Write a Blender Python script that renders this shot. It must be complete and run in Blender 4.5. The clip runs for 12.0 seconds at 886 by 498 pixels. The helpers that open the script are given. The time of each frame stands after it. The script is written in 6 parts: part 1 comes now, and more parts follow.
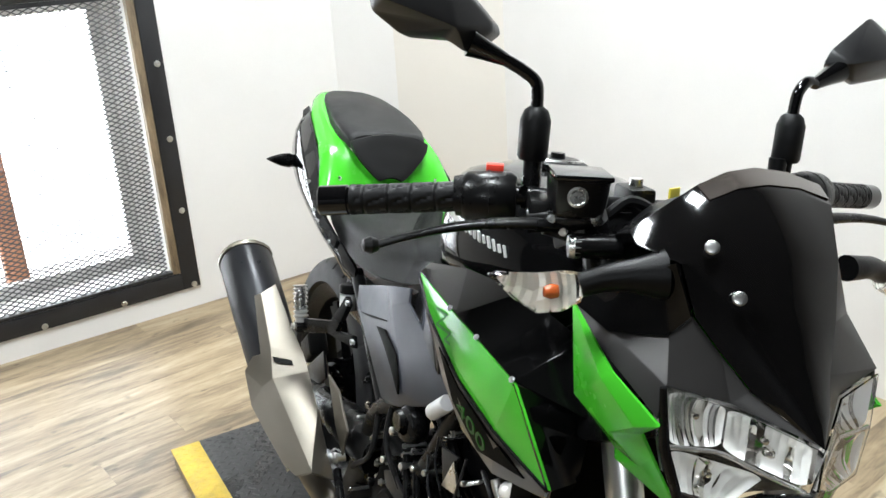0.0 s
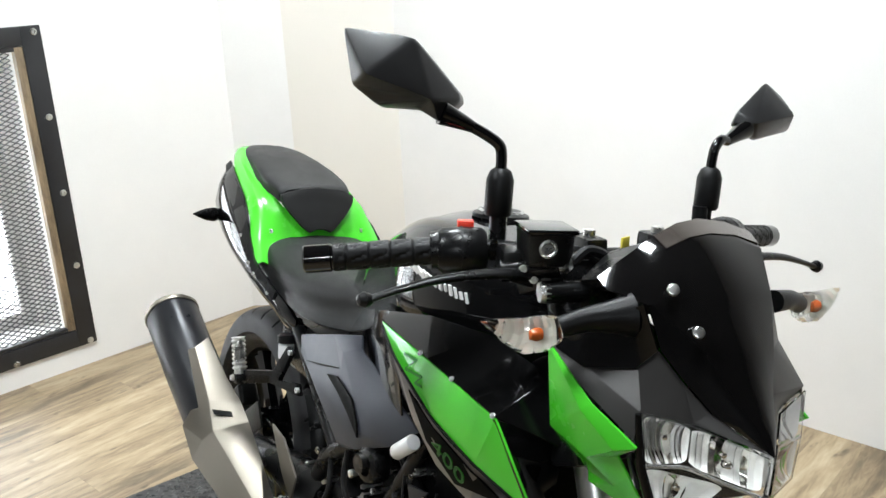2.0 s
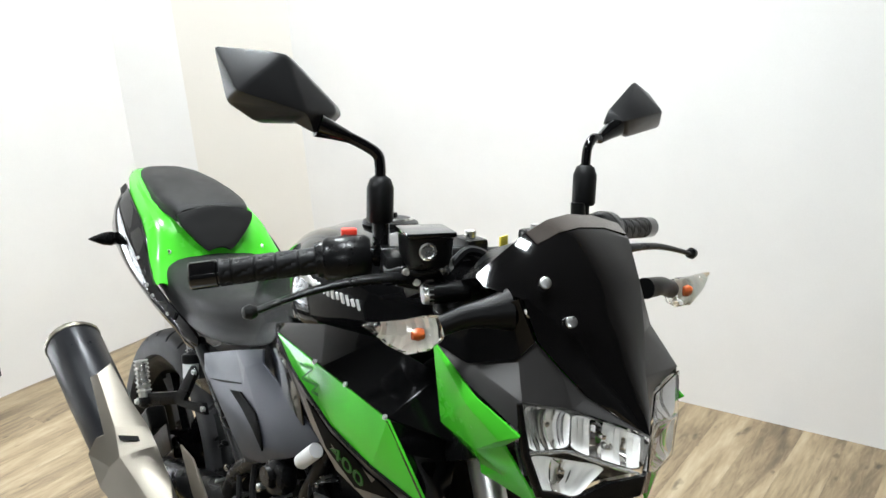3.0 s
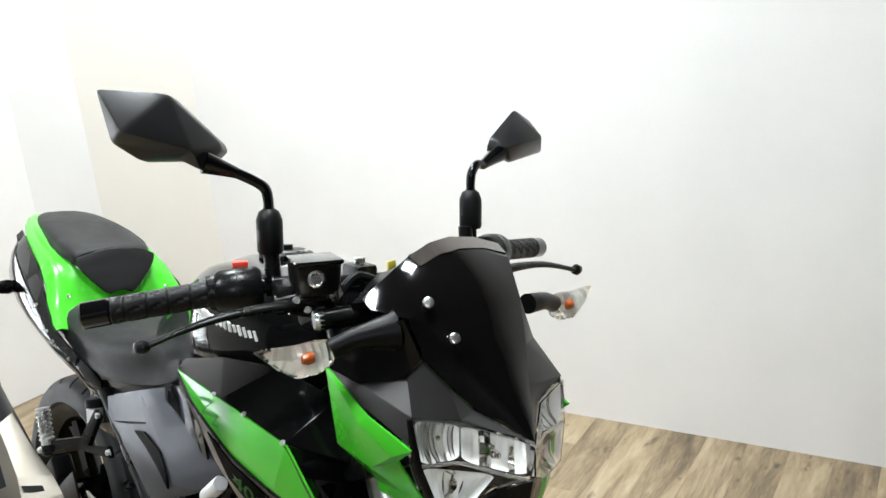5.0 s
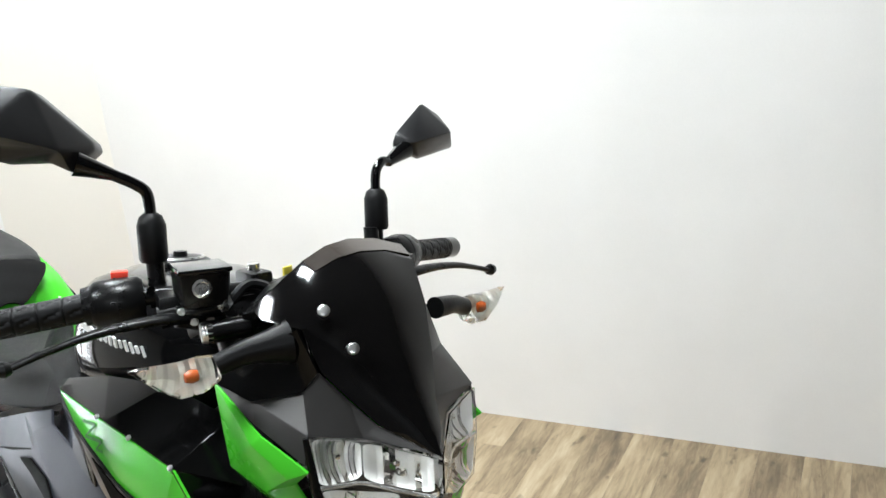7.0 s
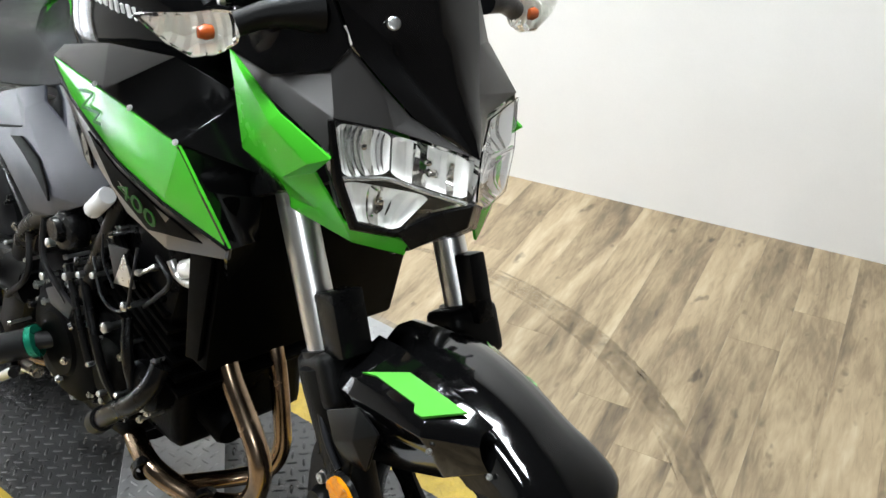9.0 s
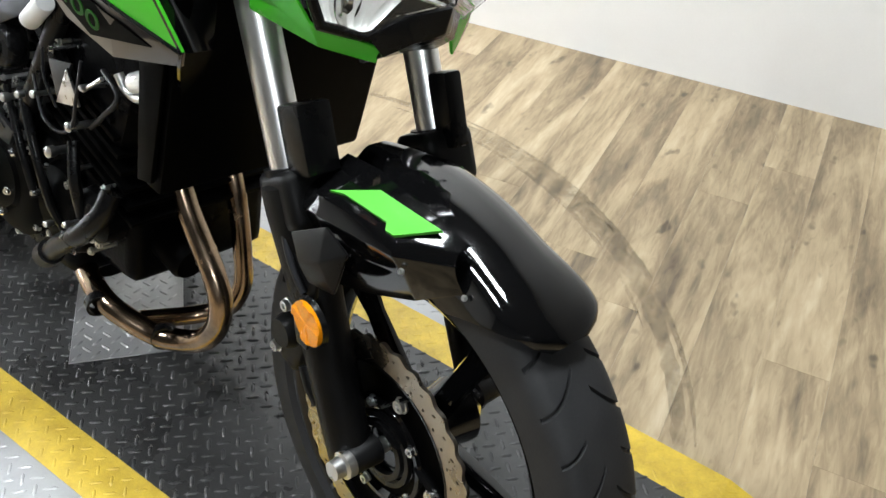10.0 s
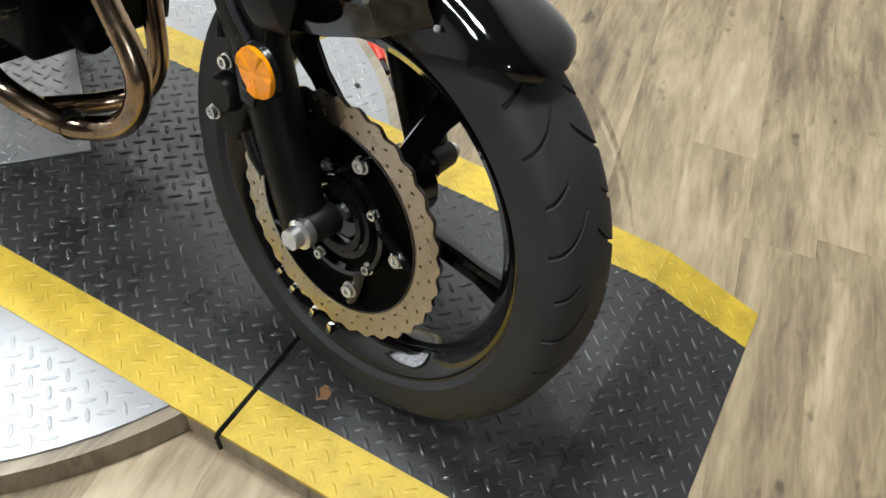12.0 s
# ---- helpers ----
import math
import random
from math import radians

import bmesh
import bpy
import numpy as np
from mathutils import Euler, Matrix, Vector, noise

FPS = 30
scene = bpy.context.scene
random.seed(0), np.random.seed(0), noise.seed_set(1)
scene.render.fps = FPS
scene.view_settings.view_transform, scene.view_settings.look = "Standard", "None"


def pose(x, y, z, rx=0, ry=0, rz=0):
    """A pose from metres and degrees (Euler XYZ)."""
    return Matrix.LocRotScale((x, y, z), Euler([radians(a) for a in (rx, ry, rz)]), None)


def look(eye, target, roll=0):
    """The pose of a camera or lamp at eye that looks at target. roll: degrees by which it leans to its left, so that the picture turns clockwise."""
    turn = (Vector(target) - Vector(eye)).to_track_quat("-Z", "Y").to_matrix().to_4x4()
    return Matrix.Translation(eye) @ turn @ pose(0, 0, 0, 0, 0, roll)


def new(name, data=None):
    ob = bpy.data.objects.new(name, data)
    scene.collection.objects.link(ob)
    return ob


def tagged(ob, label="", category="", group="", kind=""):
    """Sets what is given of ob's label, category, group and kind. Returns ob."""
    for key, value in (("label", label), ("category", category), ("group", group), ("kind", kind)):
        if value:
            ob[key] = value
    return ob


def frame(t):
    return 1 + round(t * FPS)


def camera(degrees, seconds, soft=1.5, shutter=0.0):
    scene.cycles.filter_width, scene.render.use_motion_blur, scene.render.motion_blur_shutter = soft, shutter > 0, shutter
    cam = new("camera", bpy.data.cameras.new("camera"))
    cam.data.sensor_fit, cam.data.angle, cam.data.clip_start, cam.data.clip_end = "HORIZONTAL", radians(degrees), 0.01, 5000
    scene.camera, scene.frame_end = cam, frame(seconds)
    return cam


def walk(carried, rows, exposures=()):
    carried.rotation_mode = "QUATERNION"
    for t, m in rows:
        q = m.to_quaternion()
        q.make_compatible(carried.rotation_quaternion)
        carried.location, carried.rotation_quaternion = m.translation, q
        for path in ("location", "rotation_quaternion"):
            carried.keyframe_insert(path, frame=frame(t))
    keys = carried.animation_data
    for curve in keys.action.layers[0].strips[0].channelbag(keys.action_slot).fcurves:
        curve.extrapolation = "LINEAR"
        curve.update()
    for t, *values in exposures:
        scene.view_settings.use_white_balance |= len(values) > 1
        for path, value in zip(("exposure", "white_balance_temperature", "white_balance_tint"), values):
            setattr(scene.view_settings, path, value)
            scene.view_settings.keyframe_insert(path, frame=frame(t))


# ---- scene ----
cam = camera(53.24, 12.0)
# seconds, eye, then heading to the left of +y, look up, and lean, in degrees
ROWS = [
    (0, -0.4362, -0.4393, 1.2670, -22.46, -20.45, -3.53),
    (0.5, -0.5453, -0.4237, 1.2973, -26.40, -20.06, -3.04),
    (1, -0.5950, -0.4247, 1.3181, -29.56, -18.78, -1.94),
    (1.5, -0.5991, -0.4354, 1.3231, -30.95, -18.46, -2.06),
    (2, -0.5874, -0.4519, 1.3205, -31.77, -18.45, -2.67),
    (2.5, -0.5644, -0.4724, 1.3190, -34.86, -18.82, -3.97),
    (3, -0.5645, -0.5066, 1.3226, -37.00, -18.14, -4.50),
    (3.2, -0.5692, -0.5161, 1.3264, -37.25, -17.29, -4.24),
    (5, -0.5623, -0.5732, 1.3220, -42.44, -16.42, -5.80),
    (5.5, -0.5456, -0.5777, 1.3176, -43.38, -16.20, -6.22),
    (6, -0.5255, -0.5735, 1.3147, -45.26, -15.90, -5.82),
    (6.5, -0.5026, -0.5604, 1.3027, -46.88, -16.92, -5.54),
    (6.7, -0.4948, -0.5582, 1.3021, -47.08, -16.69, -6.01),
    (8.3, -0.4649, -0.4808, 1.2317, -45.65, -23.75, -2.06),
    (8.5, -0.4693, -0.4749, 1.2138, -45.48, -26.07, -1.11),
    (9, -0.4682, -0.4615, 1.1728, -46.38, -31.00, 0.29),
    (9.5, -0.4632, -0.4502, 1.1327, -48.23, -35.03, 1.88),
    (10, -0.4643, -0.4395, 1.0905, -49.89, -39.08, 3.17),
    (10.5, -0.4731, -0.4304, 1.0495, -51.53, -42.87, 4.73),
    (11, -0.4839, -0.4234, 1.0104, -54.75, -46.16, 6.98),
    (11.5, -0.5012, -0.4121, 0.9757, -57.97, -48.71, 8.20),
    (12, -0.5226, -0.3953, 0.9717, -61.44, -48.20, 8.71),
]


def aim(x, y, z, yaw, up, lean):
    a, b = radians(yaw), radians(up)
    return look((x, y, z), (x - math.sin(a) * math.cos(b), y + math.cos(a) * math.cos(b), z + math.sin(b)), lean)


walk(cam, [(t, aim(*row)) for t, *row in ROWS], [(0.0, -0.14), (2.5, -0.12), (5.5, -0.10), (8.3, 0.05), (9.5, 0.20), (10.5, 0.24), (12.0, 0.23)])
# ---- light ----
world = bpy.data.worlds.new("world")
scene.world = world
world.use_nodes = True
wn = world.node_tree
sky = wn.nodes.new("ShaderNodeTexSky")
sky.sky_type, sky.sun_disc = "NISHITA", False
sky.sun_elevation, sky.sun_rotation = radians(38), radians(20)
wn.links.new(sky.outputs[0], wn.nodes["Background"].inputs[0])
wn.nodes["Background"].inputs[1].default_value = 0.12
scene.view_settings.exposure = 0.0


def area_lamp(name, m, sx, sy, watts, colour):
    data = bpy.data.lights.new(name, "AREA")
    data.shape, data.size, data.size_y, data.energy, data.color = "RECTANGLE", sx, sy, watts, colour
    ob = new(name, data)
    ob.matrix_world = m
    return ob


# daylight that falls through the guarded window
area_lamp("window_daylight", pose(-0.80, 3.02, 0.62, -90, 0, 12.9), 1.1, 1.0, 22, (0.86, 0.93, 1.0))
# ---- materials ----
def node_mat(name):
    m = bpy.data.materials.new(name)
    m.use_nodes = True
    return m, m.node_tree.nodes, m.node_tree.links, m.node_tree.nodes["Principled BSDF"]


def noise_tex(n, l, scale, detail=4.0, rough=0.55, stretch=None):
    tc = n.new("ShaderNodeTexCoord")
    mp = n.new("ShaderNodeMapping")
    l.new(tc.outputs["Object"], mp.inputs[0])
    if stretch:
        mp.inputs["Scale"].default_value = stretch
    t = n.new("ShaderNodeTexNoise")
    t.inputs["Scale"].default_value, t.inputs["Detail"].default_value, t.inputs["Roughness"].default_value = scale, detail, rough
    l.new(mp.outputs[0], t.inputs["Vector"])
    return t


def ramp(n, l, source, stops):
    r = n.new("ShaderNodeValToRGB")
    while len(r.color_ramp.elements) < len(stops):
        r.color_ramp.elements.new(0.5)
    for e, (p, c) in zip(r.color_ramp.elements, stops):
        e.position, e.color = p, (*c, 1)
    l.new(source, r.inputs[0])
    return r


def shade(c, k):
    return tuple(min(1.0, v * k) for v in c)


def surface(name, base, rough=0.5, metal=0.0, vary=0.12, scale=9.0, fine=160.0, bump=0.05, coat=0.0, rough_vary=0.1, spec=0.5, stretch=None):
    """A surface with stains at one scale and grain at another."""
    m, n, l, b = node_mat(name)
    big, small = noise_tex(n, l, scale, 5.0, 0.6, stretch), noise_tex(n, l, fine, 3.0, 0.6, stretch)
    mixed = n.new("ShaderNodeMath")
    mixed.operation = "MULTIPLY_ADD"
    l.new(small.outputs[0], mixed.inputs[0])
    mixed.inputs[1].default_value = 0.35
    l.new(big.outputs[0], mixed.inputs[2])
    col = ramp(n, l, mixed.outputs[0], [(0.35, shade(base, 1 - vary)), (0.95, shade(base, 1 + vary))])
    l.new(col.outputs[0], b.inputs["Base Color"])
    mr = n.new("ShaderNodeMapRange")
    l.new(big.outputs[0], mr.inputs[0])
    mr.inputs["From Min"].default_value, mr.inputs["From Max"].default_value = 0.3, 0.7
    mr.inputs["To Min"].default_value, mr.inputs["To Max"].default_value = max(0.02, rough - rough_vary), min(1.0, rough + rough_vary)
    l.new(mr.outputs[0], b.inputs["Roughness"])
    b.inputs["Metallic"].default_value = metal
    b.inputs["Coat Weight"].default_value = coat
    b.inputs["Coat Roughness"].default_value = 0.04
    b.inputs["Specular IOR Level"].default_value = spec
    if bump:
        bp = n.new("ShaderNodeBump")
        bp.inputs["Strength"].default_value, bp.inputs["Distance"].default_value = bump, 0.002
        l.new(small.outputs[0], bp.inputs["Height"])
        l.new(bp.outputs[0], b.inputs["Normal"])
    return m


def piece_mat(name, stops, rough=0.5, bump=0.1, grain=(0.45, 7.0, 1.0), scale=4.2):
    """Wood-look planks: tone by the piece, streaks along the grain."""
    m, n, l, b = node_mat(name)
    info = n.new("ShaderNodeObjectInfo")
    tc = n.new("ShaderNodeTexCoord")
    off = n.new("ShaderNodeVectorMath")
    off.operation = "MULTIPLY_ADD"
    off.inputs[1].default_value = (1, 1, 1)
    l.new(tc.outputs["Object"], off.inputs[0])
    sc = n.new("ShaderNodeVectorMath")
    sc.operation = "SCALE"
    sc.inputs[0].default_value = (7.3, 3.1, 5.7)
    l.new(info.outputs["Random"], sc.inputs["Scale"])
    l.new(sc.outputs[0], off.inputs[2])
    outs = []
    for s, st, d in ((scale, grain, 3.0), (scale * 0.5, (0.55, 3.2, 1.0), 5.0), (scale * 7, grain, 3.0)):
        mp = n.new("ShaderNodeMapping")
        mp.inputs["Scale"].default_value = st
        l.new(off.outputs[0], mp.inputs[0])
        t = n.new("ShaderNodeTexNoise")
        t.inputs["Scale"].default_value, t.inputs["Detail"].default_value, t.inputs["Roughness"].default_value = s, d, 0.62
        t.inputs["Distortion"].default_value = 0.9
        l.new(mp.outputs[0], t.inputs["Vector"])
        outs.append(t)
    a = n.new("ShaderNodeMath")
    a.operation = "MULTIPLY_ADD"
    a.inputs[1].default_value = 0.75
    l.new(outs[1].outputs[0], a.inputs[0])
    l.new(outs[0].outputs[0], a.inputs[2])
    r = n.new("ShaderNodeMath")
    r.operation = "MULTIPLY_ADD"
    r.inputs[1].default_value = 0.10
    l.new(info.outputs["Random"], r.inputs[0])
    l.new(a.outputs[0], r.inputs[2])
    g = n.new("ShaderNodeMath")
    g.operation = "MULTIPLY_ADD"
    g.inputs[1].default_value = 0.4
    l.new(outs[2].outputs[0], g.inputs[0])
    l.new(r.outputs[0], g.inputs[2])
    mr = n.new("ShaderNodeMapRange")
    mr.inputs["From Min"].default_value, mr.inputs["From Max"].default_value = 0.76, 1.49
    l.new(g.outputs[0], mr.inputs[0])
    col = ramp(n, l, mr.outputs[0], stops)
    knot = n.new("ShaderNodeTexNoise")
    knot.inputs["Scale"].default_value, knot.inputs["Detail"].default_value = 17.0, 2.0
    kmap = n.new("ShaderNodeMapping")
    kmap.inputs["Scale"].default_value = (0.8, 1.5, 1.0)
    l.new(off.outputs[0], kmap.inputs[0])
    l.new(kmap.outputs[0], knot.inputs["Vector"])
    kr = n.new("ShaderNodeMapRange")
    kr.inputs["From Min"].default_value, kr.inputs["From Max"].default_value = 0.66, 0.76
    kr.inputs["To Min"].default_value, kr.inputs["To Max"].default_value = 1.0, 0.42
    l.new(knot.outputs[0], kr.inputs[0])
    dark = n.new("ShaderNodeVectorMath")
    dark.operation = "SCALE"
    l.new(col.outputs[0], dark.inputs[0])
    l.new(kr.outputs[0], dark.inputs["Scale"])
    l.new(dark.outputs[0], b.inputs["Base Color"])
    b.inputs["Roughness"].default_value = rough
    bp = n.new("ShaderNodeBump")
    bp.inputs["Strength"].default_value, bp.inputs["Distance"].default_value = bump, 0.002
    l.new(outs[2].outputs[0], bp.inputs["Height"])
    l.new(bp.outputs[0], b.inputs["Normal"])
    return m


def glass(name, tint=(1, 1, 1), rough=0.0, ior=1.45):
    m, n, l, b = node_mat(name)
    b.inputs["Base Color"].default_value = (*tint, 1)
    b.inputs["Transmission Weight"].default_value = 1.0
    b.inputs["Roughness"].default_value = rough
    b.inputs["IOR"].default_value = ior
    return m


def glow(name, colour, strength):
    m, n, l, b = node_mat(name)
    b.inputs["Base Color"].default_value = (0.8, 0.8, 0.8, 1)
    b.inputs["Emission Color"].default_value = (*colour, 1)
    b.inputs["Emission Strength"].default_value = strength
    return m


WALL = surface("wall_paint", (0.765, 0.748, 0.727), 0.6, vary=0.05, scale=2.4, fine=220, bump=0.12)
# beige tone stands in for the shade on one corner facet
WALL_SHADE = surface("wall_paint_shade_tone", (0.73, 0.69, 0.63), 0.6, vary=0.03, scale=1.6, fine=220, bump=0.12)
# dark tones of the unseen walls and ceiling, chosen to deepen black reflections
WALL_GREY = surface("wall_paint_grey", (0.055, 0.055, 0.058), 0.7, vary=0.05, scale=1.6, fine=220, bump=0.12)
CEIL = surface("ceiling_paint", (0.05, 0.05, 0.052), 0.85, vary=0.03, scale=2, fine=90, bump=0.1)
WOOD_FLOOR = piece_mat("vinyl_plank", [(0.0, (0.078, 0.055, 0.034)), (0.22, (0.160, 0.117, 0.071)), (0.42, (0.262, 0.195, 0.117)), (0.62, (0.362, 0.276, 0.170)), (0.95, (0.478, 0.388, 0.262))], 0.46, 0.08, (0.6, 3.5, 1.0), 3.4)
RIM_WOOD = piece_mat("rim_wood", [(0.0, (0.10, 0.075, 0.05)), (0.45, (0.27, 0.22, 0.155)), (1.0, (0.42, 0.36, 0.27))], 0.5, 0.1)
MAT_BLACK = surface("black_rubber_mat", (0.031, 0.031, 0.0312), 0.33, vary=0.6, scale=5, fine=240, bump=0.15, rough_vary=0.2)
MAT_YELLOW = surface("yellow_safety_rubber", (0.51, 0.35, 0.034), 0.45, vary=0.3, scale=26, fine=200, bump=0.12)
TREAD = surface("diamond_plate", (0.325, 0.325, 0.327), 0.38, 0.5, vary=0.12, scale=9, fine=180, bump=0.06)
STEEL_BLACK = surface("black_painted_steel", (0.013, 0.013, 0.0145), 0.42, vary=0.35, scale=14, fine=140, bump=0.12)
WOOD_OLD = surface("old_brown_wood", (0.20, 0.145, 0.085), 0.55, vary=0.85, scale=5, fine=60, bump=0.3, stretch=(9, 9, 1))
SASH = surface("grey_sash_paint", (0.55, 0.54, 0.52), 0.5, vary=0.2)
MESH_STEEL = surface("dark_mesh_steel", (0.06, 0.06, 0.062), 0.45, 0.3, vary=0.3, bump=0.0)
BOLT = surface("zinc_bolt", (0.62, 0.62, 0.6), 0.3, 1.0, vary=0.1, fine=300)
# ---- building tools ----
def mesh_of(name, bm, material, smooth=40):
    bmesh.ops.remove_doubles(bm, verts=bm.verts, dist=1e-6)
    bmesh.ops.recalc_face_normals(bm, faces=bm.faces)
    me = bpy.data.meshes.new(name)
    if smooth:
        for f in bm.faces:
            f.smooth = True
        for e in bm.edges:
            e.smooth = len(e.link_faces) == 2 and e.calc_face_angle(0.0) < radians(smooth)
    bm.to_mesh(me)
    bm.free()
    me.materials.append(material)
    return me


def part(name, bm, material, parent, label="", smooth=40):
    ob = new(name, mesh_of(name, bm, material, smooth))
    ob.parent = parent
    return tagged(ob, label)


def thing(name, bm, material, label, category, kind="", group="", m=None, smooth=40):
    ob = new(name, mesh_of(name, bm, material, smooth))
    if m is not None:
        ob.matrix_world = m
    return tagged(ob, label, category, group, kind)


def empty(name, label, category, m=None, group="", kind=""):
    ob = new(name)
    ob.empty_display_size = 0.1
    if m is not None:
        ob.matrix_world = m
    return tagged(ob, label, category, group, kind)


def box(x0, x1, y0, y1, z0, z1, bevel=0.0, segs=2):
    bm = bmesh.new()
    bmesh.ops.create_cube(bm, size=1.0, matrix=Matrix.Translation(((x0 + x1) / 2, (y0 + y1) / 2, (z0 + z1) / 2)) @ Matrix.Diagonal((x1 - x0, y1 - y0, z1 - z0, 1)))
    if bevel:
        bmesh.ops.bevel(bm, geom=bm.edges[:], offset=bevel, segments=segs, profile=0.6, affect="EDGES")
    return bm


def join(*bms):
    out = bms[0]
    for b in bms[1:]:
        me = bpy.data.meshes.new("tmp")
        b.to_mesh(me)
        b.free()
        out.from_mesh(me)
        bpy.data.meshes.remove(me)
    return out


def moved(bm, m):
    bmesh.ops.transform(bm, matrix=m, verts=bm.verts)
    return bm


def mirrored(bm):
    """The same piece on the other side of the plane x = 0."""
    out = bm.copy()
    bmesh.ops.transform(out, matrix=Matrix.Diagonal((-1, 1, 1, 1)), verts=out.verts)
    bmesh.ops.reverse_faces(out, faces=out.faces)
    return out


def slab(points, depth, bevel=0.0, segs=1, dirn=None):
    """A flat or nearly flat outline, thickened by depth along its normal (or dirn)."""
    bm = bmesh.new()
    f = bm.faces.new([bm.verts.new(p) for p in points])
    f.normal_update()
    d = Vector(dirn).normalized() if dirn else f.normal.copy()
    r = bmesh.ops.extrude_face_region(bm, geom=[f])
    bmesh.ops.translate(bm, verts=[v for v in r["geom"] if isinstance(v, bmesh.types.BMVert)], vec=d * depth)
    if bevel:
        bmesh.ops.bevel(bm, geom=[e for e in bm.edges], offset=bevel, segments=segs, profile=0.6, affect="EDGES")
    return bm


def frames_along(pts, closed=False):
    pts = [Vector(p) for p in pts]
    n = len(pts)
    tang = []
    for i in range(n):
        a, b = (pts[i - 1], pts[(i + 1) % n]) if closed else (pts[max(i - 1, 0)], pts[min(i + 1, n - 1)])
        tang.append((b - a).normalized())
    up = Vector((0, 0, 1)) if abs(tang[0].z) < 0.9 else Vector((1, 0, 0))
    u = tang[0].cross(up).normalized()
    out = []
    for t in tang:
        u = (u - t * u.dot(t)).normalized()
        out.append((u.copy(), t.cross(u).normalized()))
    return pts, out


def smooth_line(pts, steps=6):
    """A Catmull-Rom curve through the points."""
    p = [Vector(q) for q in pts]
    p = [p[0] * 2 - p[1]] + p + [p[-1] * 2 - p[-2]]
    out = []
    for i in range(1, len(p) - 2):
        for k in range(steps):
            t = k / steps
            out.append(0.5 * (2 * p[i] + (p[i + 1] - p[i - 1]) * t + (2 * p[i - 1] - 5 * p[i] + 4 * p[i + 1] - p[i + 2]) * t * t + (3 * p[i] - p[i - 1] - 3 * p[i + 1] + p[i + 2]) * t ** 3))
    out.append(p[-2])
    return out


def tube(pts, radius, sides=12, caps=True, flat=1.0):
    """A round bar along the points; radius is one number or one for each point."""
    pts, fr = frames_along(pts)
    radii = radius if isinstance(radius, (list, tuple)) else [radius] * len(pts)
    if len(radii) != len(pts):
        radii = [radii[int(i * (len(radii) - 1) / (len(pts) - 1))] for i in range(len(pts))]
    bm = bmesh.new()
    rings = []
    for p, (u, v), r in zip(pts, fr, radii):
        rings.append([bm.verts.new(p + r * (math.cos(a) * u + flat * math.sin(a) * v)) for a in (2 * math.pi * k / sides for k in range(sides))])
    for a, b in zip(rings, rings[1:]):
        for k in range(sides):
            bm.faces.new((a[k], a[(k + 1) % sides], b[(k + 1) % sides], b[k]))
    if caps:
        bm.faces.new(rings[0][::-1])
        bm.faces.new(rings[-1])
    return bm


def lathe(profile, centre, axis, segs=32, closed=False):
    """profile: (along the axis, radius) pairs turned round the axis."""
    ax = Vector(axis).normalized()
    u = ax.orthogonal().normalized()
    v = ax.cross(u)
    c = Vector(centre)
    bm = bmesh.new()
    rings = []
    for s, r in profile:
        if r < 1e-6:
            rings.append([bm.verts.new(c + ax * s)])
        else:
            rings.append([bm.verts.new(c + ax * s + r * (math.cos(a) * u + math.sin(a) * v)) for a in (2 * math.pi * k / segs for k in range(segs))])
    pairs = list(zip(rings, rings[1:])) + ([(rings[-1], rings[0])] if closed else [])
    for a, b in pairs:
        for k in range(segs):
            k2 = (k + 1) % segs
            if len(a) == 1 and len(b) == 1:
                break
            if len(a) == 1:
                bm.faces.new((a[0], b[k2], b[k]))
            elif len(b) == 1:
                bm.faces.new((a[k], a[k2], b[0]))
            else:
                bm.faces.new((a[k], a[k2], b[k2], b[k]))
    return bm


def skin(rows, closed=False, caps=False):
    """A sheet over rows of points; closed: each row is a ring."""
    bm = bmesh.new()
    vs = [[bm.verts.new(p) for p in row] for row in rows]
    n = len(vs[0])
    for a, b in zip(vs, vs[1:]):
        for k in range(n if closed else n - 1):
            bm.faces.new((a[k], a[(k + 1) % n], b[(k + 1) % n], b[k]))
    if caps and closed:
        bm.faces.new(vs[0][::-1])
        bm.faces.new(vs[-1])
    return bm


def thick(bm, depth):
    """Gives a sheet its thickness."""
    bmesh.ops.recalc_face_normals(bm, faces=bm.faces)
    bmesh.ops.solidify(bm, geom=bm.faces[:], thickness=depth)
    return bm


def finer(bm, cuts=1, smooth=0.6):
    bmesh.ops.subdivide_edges(bm, edges=bm.edges[:], cuts=cuts, smooth=smooth, use_grid_fill=True)
    return bm


def bolt(p, axis, r=0.006, h=0.005):
    b = lathe([(0, r * 1.25), (h * 0.3, r * 1.25), (h * 0.35, r), (h, r * 0.95), (h, r * 0.5), (h * 0.5, r * 0.45), (h * 0.5, 0)], p, axis, 12)
    return b
# ---- room ----
LOW = -0.047                     # wooden floor, a step under the turntable's top
HIGH = 2.75                      # ceiling
AL = radians(102.876)            # the guarded window's wall looks back along -this
NL = Vector((math.cos(AL), math.sin(AL), 0))
DL = Vector((NL.y, -NL.x, 0))    # along that wall
W0 = NL * 2.7231                 # its foot
AR = radians(15.19)
NR = Vector((math.cos(AR), math.sin(AR), 0))
DR = Vector((-NR.y, NR.x, 0))
R0 = NR * 1.7172


